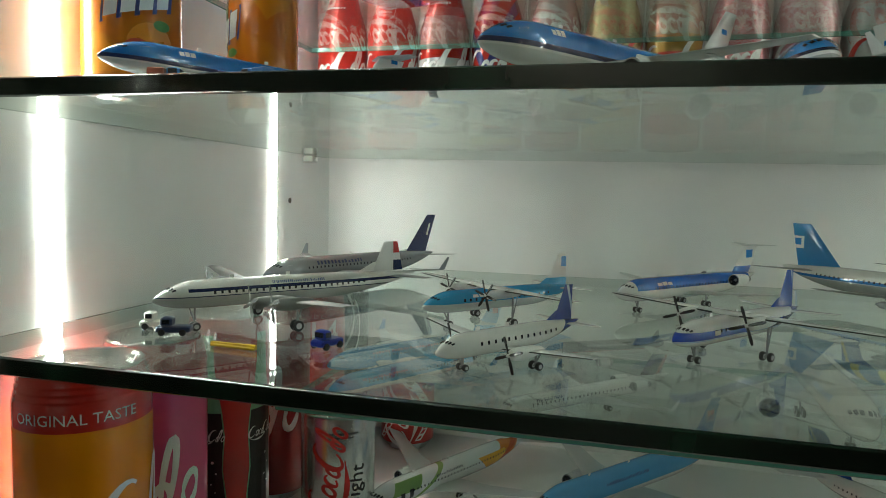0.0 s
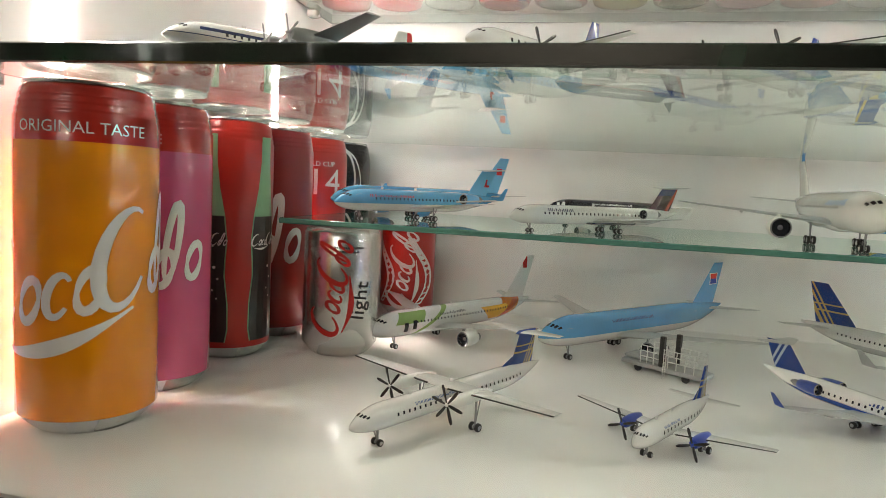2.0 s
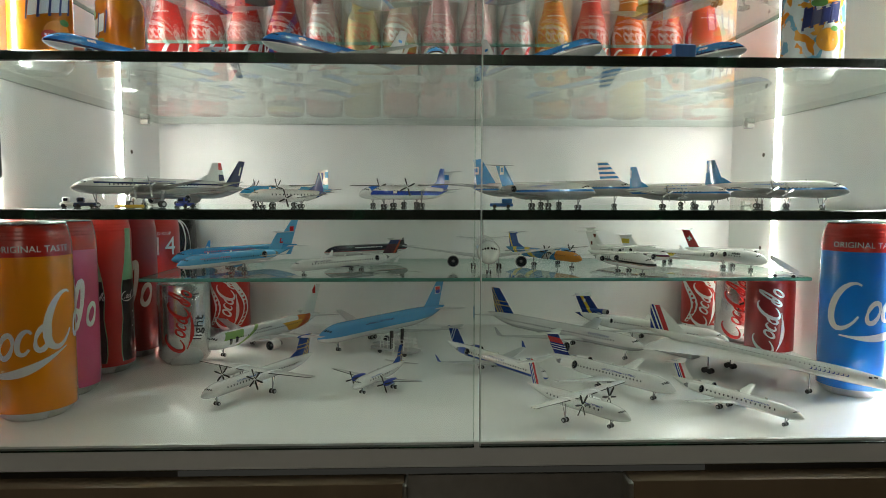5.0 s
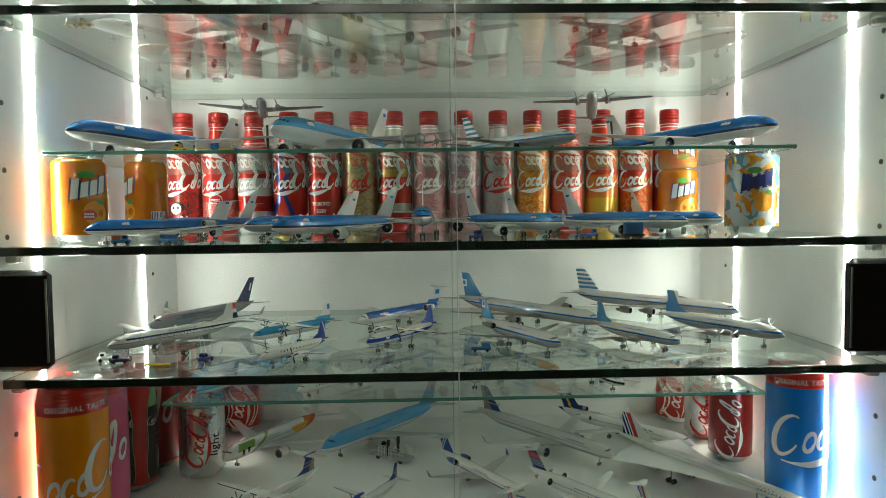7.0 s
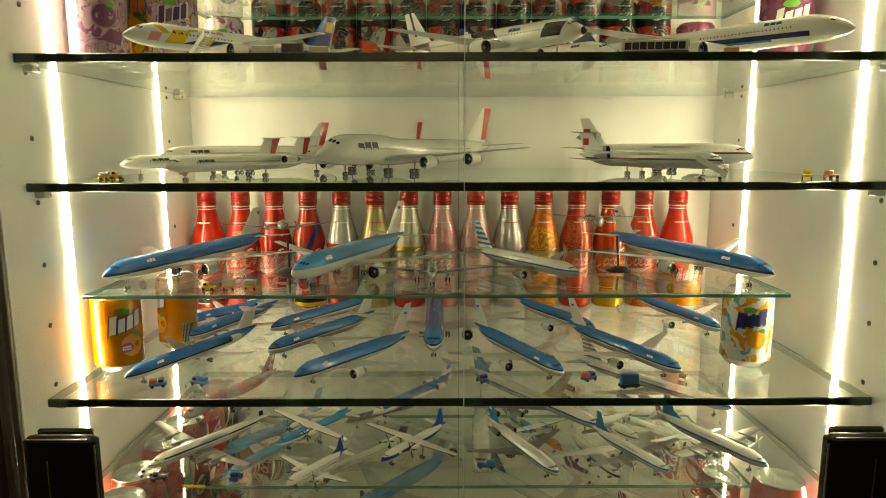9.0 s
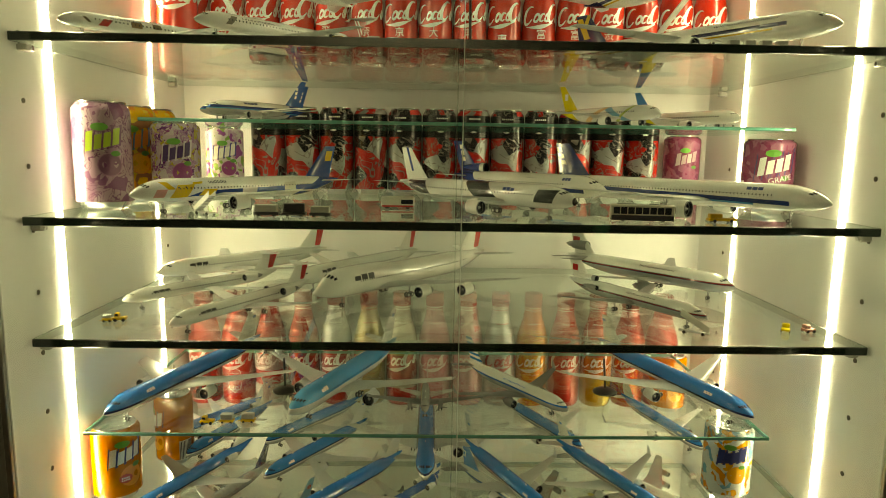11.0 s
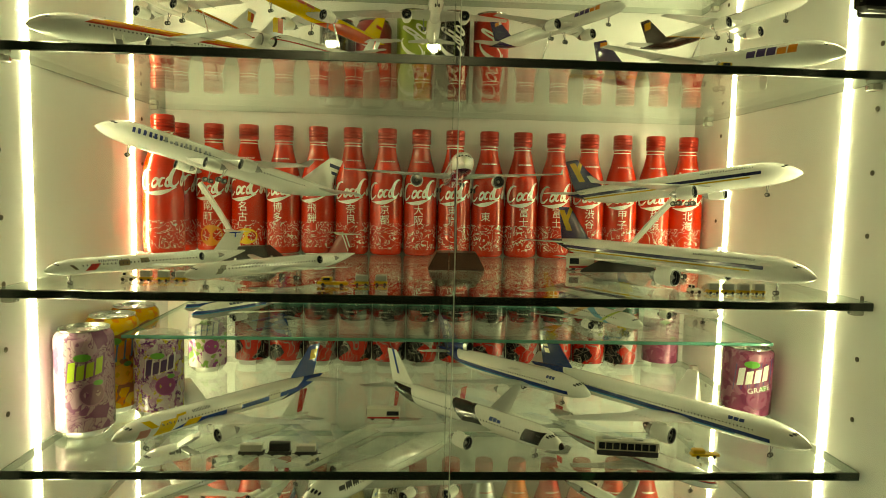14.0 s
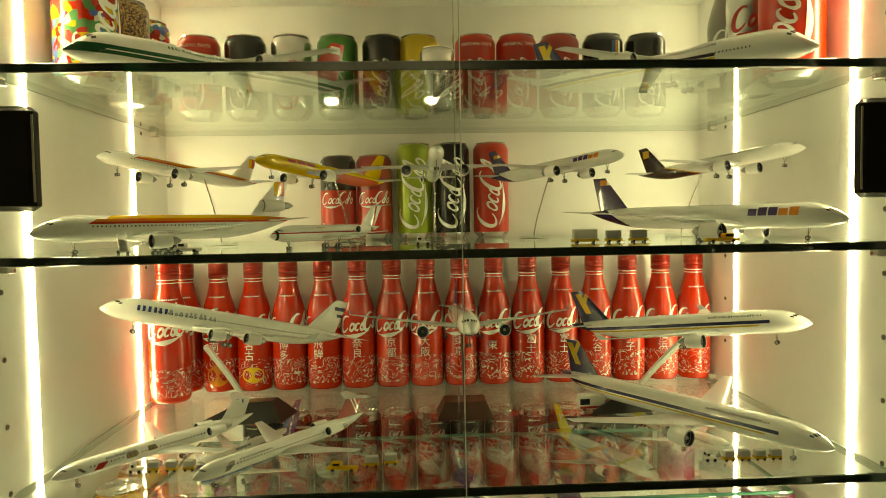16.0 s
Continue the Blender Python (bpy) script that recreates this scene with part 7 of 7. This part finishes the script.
def bear(t, r, h):
    deco(t, "printed_figure", [INKBLACK, INKWHITE], lambda s: (disc(s, r, 0.002, 0.030, 0.0165, 0.021, 0, 14), disc(s, r, 0.000, 0.040, 0.0085, 0.0085, 1, 12, off=0.0005), disc(s, r, 0.008, 0.022, 0.0045, 0.007, 1, 10, off=0.0005), disc(s, r, -0.0035, 0.0415, 0.0018, 0.0022, 0, 8, off=0.0007), disc(s, r, 0.0035, 0.0415, 0.0018, 0.0022, 0, 8, off=0.0007)))
    deco(t, "small_print", [INKWHITE], lambda s: bars(s, r, 0.0, 0.008, 12, 0.0013, 0.0022, 0.0006))


NAMES2 = ["red bottle with black and white drawing", "red bottle with white badge", "red and white banded bottle", "red bottle with flag-like stripes", "red and silver games bottle", "gold-toned bottle with script", "red and gold banded bottle", "pink blossom bottle", "pale pink blossom bottle", "silver bottle with red print", "orange leaf bottle", "red firework bottle", "red to yellow sunset bottle", "dark red leaf bottle", "plain red bottle"]
for i in range(15):
    inkm = INKRED if i in (5, 9) else INKWHITE
    bottle(-0.3950 + 0.0539 * i, 0.405, S2, B_RED[i], "aluminium " + NAMES2[i] + " on the glass shelf", (i * 37) % 24 - 12, "", inkm, None, 0.415, extra={0: bear, 1: forty, 4: tokyo}.get(i))

for k, lv, nx, ny, hd, lb in ((DC95, SKYBLUE_BAND, -0.356, 0.026, -116, "dark blue and silver airliner model with rear engines"), (B737, SKYBLUE_NEW, -0.342, 0.168, -112, "bright blue and silver twin-jet model"), (DC9, SKYBLUE_BAND, -0.376, 0.243, -126, "dark blue small jet model"),
                              (B737, SKYBLUE_BAND, -0.176, 0.024, -128, "dark blue and silver twin-jet model"), (B737W, SKYBLUE_NEW, -0.227, 0.112, -124, "bright blue twin-jet model"), (B737W, SKYBLUE_NEW, -0.249, 0.208, -126, "bright blue twin-jet model"),
                              (B767, SKYBLUE_NEW, -0.029, 0.100, -90, "blue wide-body airliner model facing front"), (B737W, SKYBLUE_NEW, 0.112, 0.032, -64, "bright blue twin-jet model"), (B737, SKYBLUE_NEW, 0.185, 0.198, -62, "bright blue twin-jet model"),
                              (B737W, SKYBLUE_NEW, 0.241, 0.038, -63, "bright blue twin-jet model"), (B737W, SKYBLUE_NEW, 0.352, 0.200, -72, "bright blue airliner model beside the soda can")):
    airliner(k, lv, lb, nx, ny, S2, hd)
tug(-0.326, 0.036, S2, 20, (0.03, 0.20, 0.48), "small blue tug with red front on the glass shelf", 0.018, load=(0.5, 0.12, 0.05))
tug(-0.283, 0.042, S2, 160, (0.02, 0.14, 0.42), "small blue truck on the glass shelf", 0.020, load=(0.02, 0.12, 0.35))
tug(0.026, 0.048, S2, -60, (0.015, 0.05, 0.25), "small dark blue tug on the glass shelf", 0.014)
tug(0.144, 0.053, S2, 30, (0.02, 0.10, 0.42), "small blue truck on the glass shelf", 0.018, load=(0.5, 0.1, 0.05))
cart(0.182, 0.030, S2, 8, "flat trailer with blue and grey container", (0.06, 0.18, 0.45), (0.03, 0.03, 0.03), 0.022, 0.013)

# thin shelf above the blue models
airliner(MD11K, SKYBLUE_BAND, "long dark blue and silver airliner model", -0.39, 0.062, HALF2, -109)
airliner(B787, SKYBLUE_LIGHT, "light blue airliner model", -0.184, 0.068, HALF2, -112)
airliner(B737W, SKYBLUE_STRIPE, "white and silver airliner model with blue striped tail", 0.141, 0.101, HALF2, -55)
airliner(MD11K, SKYBLUE_BAND, "long dark blue and silver airliner model", 0.349, 0.068, HALF2, -69)
airliner(DC3, liv(LOWSILVER, [], metal=0.6), "silver twin-propeller airliner model facing front", -0.030, 0.095, HALF2, -90)
airliner(DC3, liv((0.35, 0.36, 0.36), [], metal=0.2), "silver twin-propeller airliner model on a black stand", -0.214, 0.150, 0, -79, 6, False, nz=0.969)
airliner(F27, liv((0.40, 0.41, 0.41), [((0.6, 0.6, 0.58), *band(0.2, 9))], fin=W, metal=0.2), "silver high-wing propeller airliner model on a black stand", 0.172, 0.150, 0, -104, 8, False, nz=0.974)
wire_stand(-0.219, 0.200, 0.946, -0.217, 0.195, HALF2, "black round display stand with thin post", 0.0015, "round", BLACK)
wire_stand(0.210, 0.205, 0.948, 0.212, 0.200, HALF2, "black round display stand with thin post", 0.0015, "round", BLACK)
tug(-0.284, 0.089, HALF2, 180, (0.65, 0.40, 0.02), "small yellow tug on the thin glass shelf", 0.016)
cart(-0.262, 0.092, HALF2, 180, "grey baggage cart on a yellow bed", L=0.016)
cart(-0.238, 0.094, HALF2, 180, "grey baggage cart on a yellow bed", L=0.016)

# ---- third thick glass shelf: white airliners with red tails ----
airliner(B747, JAL747, "large white jumbo jet model with red tail", -0.163, 0.115, S3, -129)
airliner(B767, RED_DISC, "white wide-body airliner model with red tail", -0.402, 0.25, S3, -138)
airliner(MD90, RED_DISC, "white airliner model with red tail", -0.384, 0.108, S3, -128)
airliner(MD90, RED_DISC, "white airliner model with rear engines and red tail", -0.289, 0.006, S3, -117)
airliner(B767, RED_DISC, "white wide-body airliner model with red tail", -0.205, 0.205, S3, -125)
airliner(DC10, RED_BAND, "silver and white three-engine airliner model", 0.372, 0.185, S3, -51)
airliner(B727, RED_BAND, "silver and white three-engine airliner model with rear stairs", 0.276, 0.045, S3, -60)
tug(-0.371, 0.074, S3, 190, (0.65, 0.40, 0.02), "small yellow tug on the glass shelf", 0.014)
cart(-0.383, 0.070, S3, 190, "small grey cart on a yellow bed", L=0.010, tall=0.005)
tug(0.370, 0.058, S3, 60, (0.68, 0.50, 0.02), "tiny yellow car on the glass shelf", 0.013)
tug(0.395, 0.057, S3, 10, (0.60, 0.22, 0.16), "tiny pink car on the glass shelf", 0.013, cab=False, load=(0.6, 0.3, 0.25))
stairs(0.262, 0.045, S3, 150, "white boarding stairs against the model")

# ---- fourth thick glass shelf ----
airliner(B767, YELLOW_PRINT, "white airliner model with yellow and blue print", -0.331, 0.025, S4, -131)
airliner(B767, BLACK_PATCH, "white airliner model with black patches and black nose", 0.121, 0.01, S4, -47)
airliner(L1011, NAVY_BAND, "white three-engine airliner model with navy tail", 0.195, 0.178, S4, -47)
airliner(B777, NAVY_BAND, "long white airliner model with navy band and tail", 0.378, 0.009, S4, -50)
stairs(-0.262, 0.045, S4, -40, "cream boarding stairs beside the model")
cart(-0.197, 0.041, S4, 0, "flat trailer with white container", (0.7, 0.68, 0.62), (0.03, 0.03, 0.03), 0.026, 0.009)
cart(-0.168, 0.041, S4, 0, "flat trailer with dark container", (0.03, 0.03, 0.03), (0.03, 0.03, 0.03), 0.024, 0.011)
cart(-0.141, 0.041, S4, 0, "flat trailer with white container", (0.6, 0.58, 0.52), (0.03, 0.03, 0.03), 0.022, 0.008)
van(-0.066, 0.150, S4, 180, "white catering van with dark windows")
van(0.197, 0.044, S4, -8, "white and black airport bus", (0.55, 0.53, 0.46), 0.066, 0.0175, bus=True)
tug(0.280, 0.039, S4, 0, (0.65, 0.36, 0.01), "low yellow tow tractor on the glass shelf", 0.030, cab=False, load=(0.55, 0.30, 0.02))

soda(-0.394, 0.105, S4, 0.0300, 0.118, SHAKER_ART, "tall mauve fruit soda can with green and yellow print", 20, fruit_badge((0.16, 0.05, 0.14), (0.30, 0.14, 0.24), 1.0, False, fill=(0.40, 0.52, 0.06), fruit=(0.17, 0.06, 0.13)))
soda(-0.397, 0.180, S4, 0.0300, 0.118, YELLOW_ART, "tall yellow and orange fruit soda can", 25, fruit_badge((0.06, 0.16, 0.35), (0.65, 0.2, 0.02), 1.0, False, fill=(0.66, 0.18, 0.02)))
soda(-0.397, 0.245, S4, 0.0300, 0.118, YELLOW_ART, "tall yellow fruit soda can behind another", 25, fruit_badge((0.06, 0.16, 0.35), (0.65, 0.2, 0.02), 1.0, False, fruit=(0.2, 0.04, 0.2)))
soda(-0.338, 0.170, S4, 0.0285, 0.0985, GRAPE_ART, "purple and white fruit soda can", 15, fruit_badge((0.60, 0.56, 0.58), (0.3, 0.05, 0.25), 0.9, False, fill=(0.05, 0.02, 0.10), fruit=(0.22, 0.03, 0.16)))
soda(-0.339, 0.363, S4, 0.0275, 0.0985, LILAC_ART, "white and purple fruit soda can", 8, fruit_badge((0.04, 0.04, 0.22), (0.5, 0.35, 0.45), 0.9, False, fruit=(0.24, 0.03, 0.18)))
soda(0.393, 0.172, S4, 0.0300, 0.0905, GRAPE2_ART, "purple fruit soda can with dark blue badge", -20, fruit_badge((0.02, 0.02, 0.13), (0.18, 0.03, 0.09), 1.05, False, fruit=(0.24, 0.05, 0.12), rim=0.0050, flavour="GRAPE"))
soda(0.376, 0.415, S4, 0.0285, 0.0985, GRAPE2_ART, "dark purple fruit soda can", -12, fruit_badge((0.20, 0.03, 0.10), (0.22, 0.04, 0.12), 0.9, False, fill=(0.50, 0.36, 0.40), fruit=(0.26, 0.06, 0.14)))
glass_plate("thin_glass_shelf", -0.366, 0.402, 0.132, 0.374, HALF4 + 0.0005, 0.004, "thin clear glass shelf resting on soda cans", GLASS_EDGE_THIN, THIN_GLASS)
ZERO_ART = [artwork("hero_print", (0.42, 0.012, 0.010), [(0.012, 0.011, 0.011), (0.015, 0.012, 0.012), (0.35, 0.34, 0.33)], 34 + 7 * i, 0.42 + 0.05 * i, 2.2, lines=(0.20, 0.17, 0.16)) for i in range(3)]
ZBLACK = painted("black_top_tin", (0.012, 0.011, 0.011), [], metal=0.2)
for i in range(12):
    t = can(-0.2830 + 0.0536 * i, 0.405, S4, 0.0262, 0.134, ZERO_ART[i % 3], "slim red and black drink can with abstract figure art", (i * 53) % 30 - 15, False, "slim cola cans")

    def f(s, r=0.0262):
        s.lathe([(r + 0.0003, 0.090), (r + 0.0003, 0.124)], 36, cap0=False, cap1=False)
    deco(t, "black_band", [BLACK_TIN], f)
    deco(t, "script_mark", [INKWHITE], lambda s: (mark(s, 0.0262, 0.002, 0.103, 0.022, off=0.0006), bars(s, 0.0262, 0.0, 0.118, 6, 0.002, 0.002, 0.001, off=0.0006)))
for k, lv, nx, ny, hd, lb in ((B737C, NAVY_SMALL, -0.302, 0.178, -127, "small silver and white airliner model with navy tail"), (B737, NAVY_SMALL, -0.325, 0.222, -125, "white and navy twin-jet model"), (B737, YELLOW1, 0.247, 0.148, -62, "white airliner model with yellow tail and colourful print"), (B737, YELLOW2, 0.378, 0.222, -62, "white airliner model with blue and yellow tail")):
    airliner(k, lv, lb, nx, ny, HALF4 + 0.0005, hd)

# ---- fifth thick glass shelf ----
airliner(MD90, WHITE_BLUE, "white rear-engined airliner model with winter print", -0.387, 0.018, S5, -130)
airliner(MD90, HARLEQUIN, "white airliner model with rear engines and red tail", -0.252, 0.006, S5, -130)
airliner(B777, GOLD_NAVY, "white airliner model with navy and gold stripes", 0.369, 0.008, S5, -57)
airliner(A340, PLAIN_TITLE, "white four-engine airliner model climbing on a stand", -0.388, 0.13, 0, -143, 15, nz=1.494)
airliner(A330, GOLD_NAVY, "white airliner model with navy and gold stripes, on stand", 0.404, 0.102, 0, -45, 8, nz=1.462)
airliner(A330, CREAM, "white airliner model facing front on a stand", 0.021, 0.105, 0, -90, 4, nz=1.462)
wire_stand(-0.300, 0.208, 1.430, -0.258, 0.250, S5, "flat chrome display stand with black angular foot", 0.0040, "fin", POLISHED)
wire_stand(0.298, 0.192, 1.428, 0.246, 0.250, S5, "flat chrome display stand with dark foot", 0.0040, "fin", POLISHED)
wire_stand(0.022, 0.262, 1.432, 0.022, 0.232, S5, "slim display stand with dark wooden pyramid foot", 0.0018, "pyramid", BLACK)
tug(-0.330, 0.070, S5, 180, (0.7, 0.69, 0.63), "small white tug on the glass shelf", 0.014)
for i in range(3):
    cart(-0.312 + 0.018 * i, 0.070, S5, 180, "grey baggage cart on a yellow bed", L=0.012)
tug(-0.117, 0.055, S5, 175, (0.65, 0.36, 0.01), "yellow tow truck on the glass shelf", 0.032)
cart(-0.088, 0.064, S5, 178, "grey baggage cart on a yellow bed", L=0.015)
cart(-0.068, 0.068, S5, 178, "grey baggage cart on a yellow bed", L=0.014)
van(0.190, 0.238, S5, 5, "white catering truck with dark windows", hh=0.022, L=0.036)
tug(0.262, 0.048, S5, 180, (0.7, 0.69, 0.63), "small white tug on the glass shelf", 0.013)
for i in range(4):
    cart(0.281 + 0.0165 * i, 0.046, S5, 180, "grey baggage cart on a yellow bed", L=0.012)

CITYNAMES = ["", "福岡", "南町", "名古屋", "博多", "飛騨", "奈良", "京都", "大阪", "東京", "東", "富士", "富士", "渋谷", "甲子", "横浜", "北海"]
for i in range(17):
    x = -0.3930 + 0.0529 * (i - 1)
    if i == 0:
        bottle(-0.3955, 0.348, S5, LINE_RED, "red aluminium bottle with white line drawing", 20, "big", None, None, 0.53, "city bottles")
        continue
    deep = 0.4085 if i == 1 else 0.405

    def city(t, r, h, i=i):
        words("\n".join(CITYNAMES[i][:2]), 0.0155, r, -0.003, 0.062, INKWHITE, t)
        if i in (2, 3):
            deco(t, "printed_figure", [ink((0.72, 0.42, 0.03) if i == 3 else (0.62, 0.20, 0.02))], lambda s: disc(s, r * 1.003, 0.002, 0.026, 0.017, 0.012 if i == 3 else 0.016))
    bottle(x, deep, S5, LINE_RED, "red aluminium city bottle with white drawing and characters", (i * 29) % 16 - 8, "city", None, None, 0.50, "city bottles", extra=city)

# ---- sixth thick glass shelf: freighters on stands ----
airliner(DC10, ORANGE_LINES, "white three-engine airliner model with orange bands", -0.402, 0.026, S6, -139)
airliner(B777F, PURPLE_FIN, "white cargo airliner model with purple tail", 0.393, 0.024, S6, -53)
airliner(DC9, MAT, "white small jet model with red line and T-tail", -0.179, 0.034, S6, -128)
airliner(B757, ORANGE_LINES, "white airliner model with orange bands on a stand", -0.396, 0.152, 0, -124, 7, nz=1.662)
airliner(B757, YELLOW_RED, "yellow cargo airliner model on a stand", -0.223, 0.166, 0, -127, 6, nz=1.657)
airliner(B757, PURPLE_FIN, "white cargo airliner model with purple tail on a stand", 0.216, 0.176, 0, -53, 5, nz=1.658)
airliner(B757, BROWN_FIN, "white and brown cargo airliner model on a stand", 0.415, 0.134, 0, -58, 6, nz=1.660)
airliner(B757, liv(W, []), "white airliner model facing front on a stand", -0.012, 0.130, 0, -90, 6, nz=1.662)
for px, py, bx, by in ((-0.292, 0.200, -0.284, 0.235), (-0.140, 0.236, -0.125, 0.275), (0.142, 0.262, 0.128, 0.300), (0.326, 0.206, 0.312, 0.240), (-0.012, 0.245, -0.012, 0.225)):
    wire_stand(px, py, 1.635, bx, by, S6, "thin wire display stand with clear acrylic foot", 0.0009)
stairs(-0.322, 0.040, S6, 120, "small white boarding stairs", 0.018, 0.014)
tug(-0.262, 0.045, S6, 180, (0.7, 0.69, 0.63), "small white tow truck on the glass shelf", 0.026)
tug(-0.030, 0.120, S6, 180, (0.7, 0.69, 0.63), "small white car on the glass shelf", 0.018)
cart(0.147, 0.100, S6, 0, "white cargo box on a yellow bed", (0.66, 0.64, 0.58), L=0.030, tall=0.012)
cart(0.178, 0.098, S6, 0, "grey cargo box on a yellow bed", (0.32, 0.31, 0.28), L=0.018, tall=0.010)
cart(0.205, 0.096, S6, 0, "grey cargo box on a yellow bed", (0.32, 0.31, 0.28), L=0.020, tall=0.010)
tug(0.268, 0.035, S6, 0, (0.65, 0.38, 0.02), "yellow tow tractor beside the cargo model", 0.034)
GREEN_TIN = plain("green_tin", (0.28, 0.36, 0.04), 0.28, 0.35, coat=0.3, grain=0.06, scale=70)
for x, h, m, lb in ((-0.154, 0.128, BLACK_TIN, "black and red"), (-0.099, 0.128, DARKRED_TIN, "dark red"), (-0.037, 0.145, GREEN_TIN, "light green"), (0.021, 0.145, BLACK_TIN, "black"), (0.081, 0.145, RED_TIN, "red")):
    r = 0.0270
    t = script_can(x, 0.405, S6, r, h, m, lb + " drink can with white script mark", 0, 80 if h > 0.13 else 0, h * 0.7 if h > 0.13 else 0.05, INKWHITE, False, None, "drink cans")
    if h < 0.13:
        deco(t, "red_band", [RED_TIN], lambda s, r=r: s.lathe([(r + 0.0002, 0.012), (r + 0.0002, 0.075)], 36, cap0=False, cap1=False))

# ---- top glass shelf ----
airliner(B747, GREEN_FIN, "white jumbo jet model with dark green band", -0.376, 0.048, S7, -135)
airliner(B747, GOLD_NAVY_LARGE, "white jumbo jet model with black and gold stripes", 0.376, 0.048, S7, -45)
cans7 = ((-0.334, RED_TIN, "red"), (-0.270, BLACK_TIN, "black"), (-0.206, TIN, "silver"), (-0.142, plain("deep_green_tin", (0.06, 0.22, 0.04), 0.28, 0.3, coat=0.3), "green"), (-0.079, BLACK_TIN, "black"), (-0.028, plain("gold_tin", (0.55, 0.38, 0.05), 0.28, 0.5, coat=0.3), "gold"), (0.052, RED_TIN, "red"), (0.111, RED_TIN, "red"), (0.172, DARKRED_TIN, "dark red"), (0.235, BLACK_TIN, "black"), (0.297, BLACK_TIN, "black"))
for i, (x, m, lb) in enumerate(cans7):
    t = script_can(x, 0.330, S7, 0.0285, 0.112, m, lb + " drink can on the top glass shelf", 0, 80, 0.066, INKWHITE if lb != "silver" else INKRED, False, None, "drink cans", v=0.042)
    if lb == "red":
        words("ORIGINAL TASTE", 0.0062, 0.0285, 0.0, 0.096, INKWHITE, t)
    if i == 9:
        deco(t, "stripe", [ink((0.03, 0.15, 0.5)), ink((0.6, 0.2, 0.02)), INKWHITE], lambda s: [bars(s, 0.0285, 0.008 + 0.005 * q, 0.02, 1, 0.004, 0.08, 0, q) for q in range(3)])
can(-0.005, 0.270, S7, 0.0225, 0.080, TIN, "small plain silver drink can on the top shelf", 0)
t = script_can(-0.386, 0.120, S7, 0.033, 0.168, CLOVER_ART, "tall can with colourful badge pattern", 60, 80, 0.12, INKWHITE, False, None, "drink cans")
can(-0.386, 0.212, S7, 0.029, 0.122, printed("black_red_print", (0.04, 0.01, 0.01), (0.5, 0.3, 0.1), 0.0, 0.12, 120, 0.4), "dark printed drink can on the top shelf", 10)
can(-0.386, 0.285, S7, 0.027, 0.120, CLOVER_ART, "slim can with colourful badge pattern", 10)
t = script_can(0.388, 0.118, S7, 0.034, 0.168, RED_TIN, "tall red drink can with large white script", -40, 80, 0.13, INKWHITE, False, None, "drink cans")
bottle(0.380, 0.192, S7, TIN, "silver aluminium bottle on the top shelf", 0, "big", INKRED, TIN, 0.44)
bottle(0.386, 0.262, S7, plain("grey_tin", (0.25, 0.24, 0.22), 0.35, 0.5), "dark grey aluminium bottle on the top shelf", 0, "", INKWHITE, TIN, 0.44)
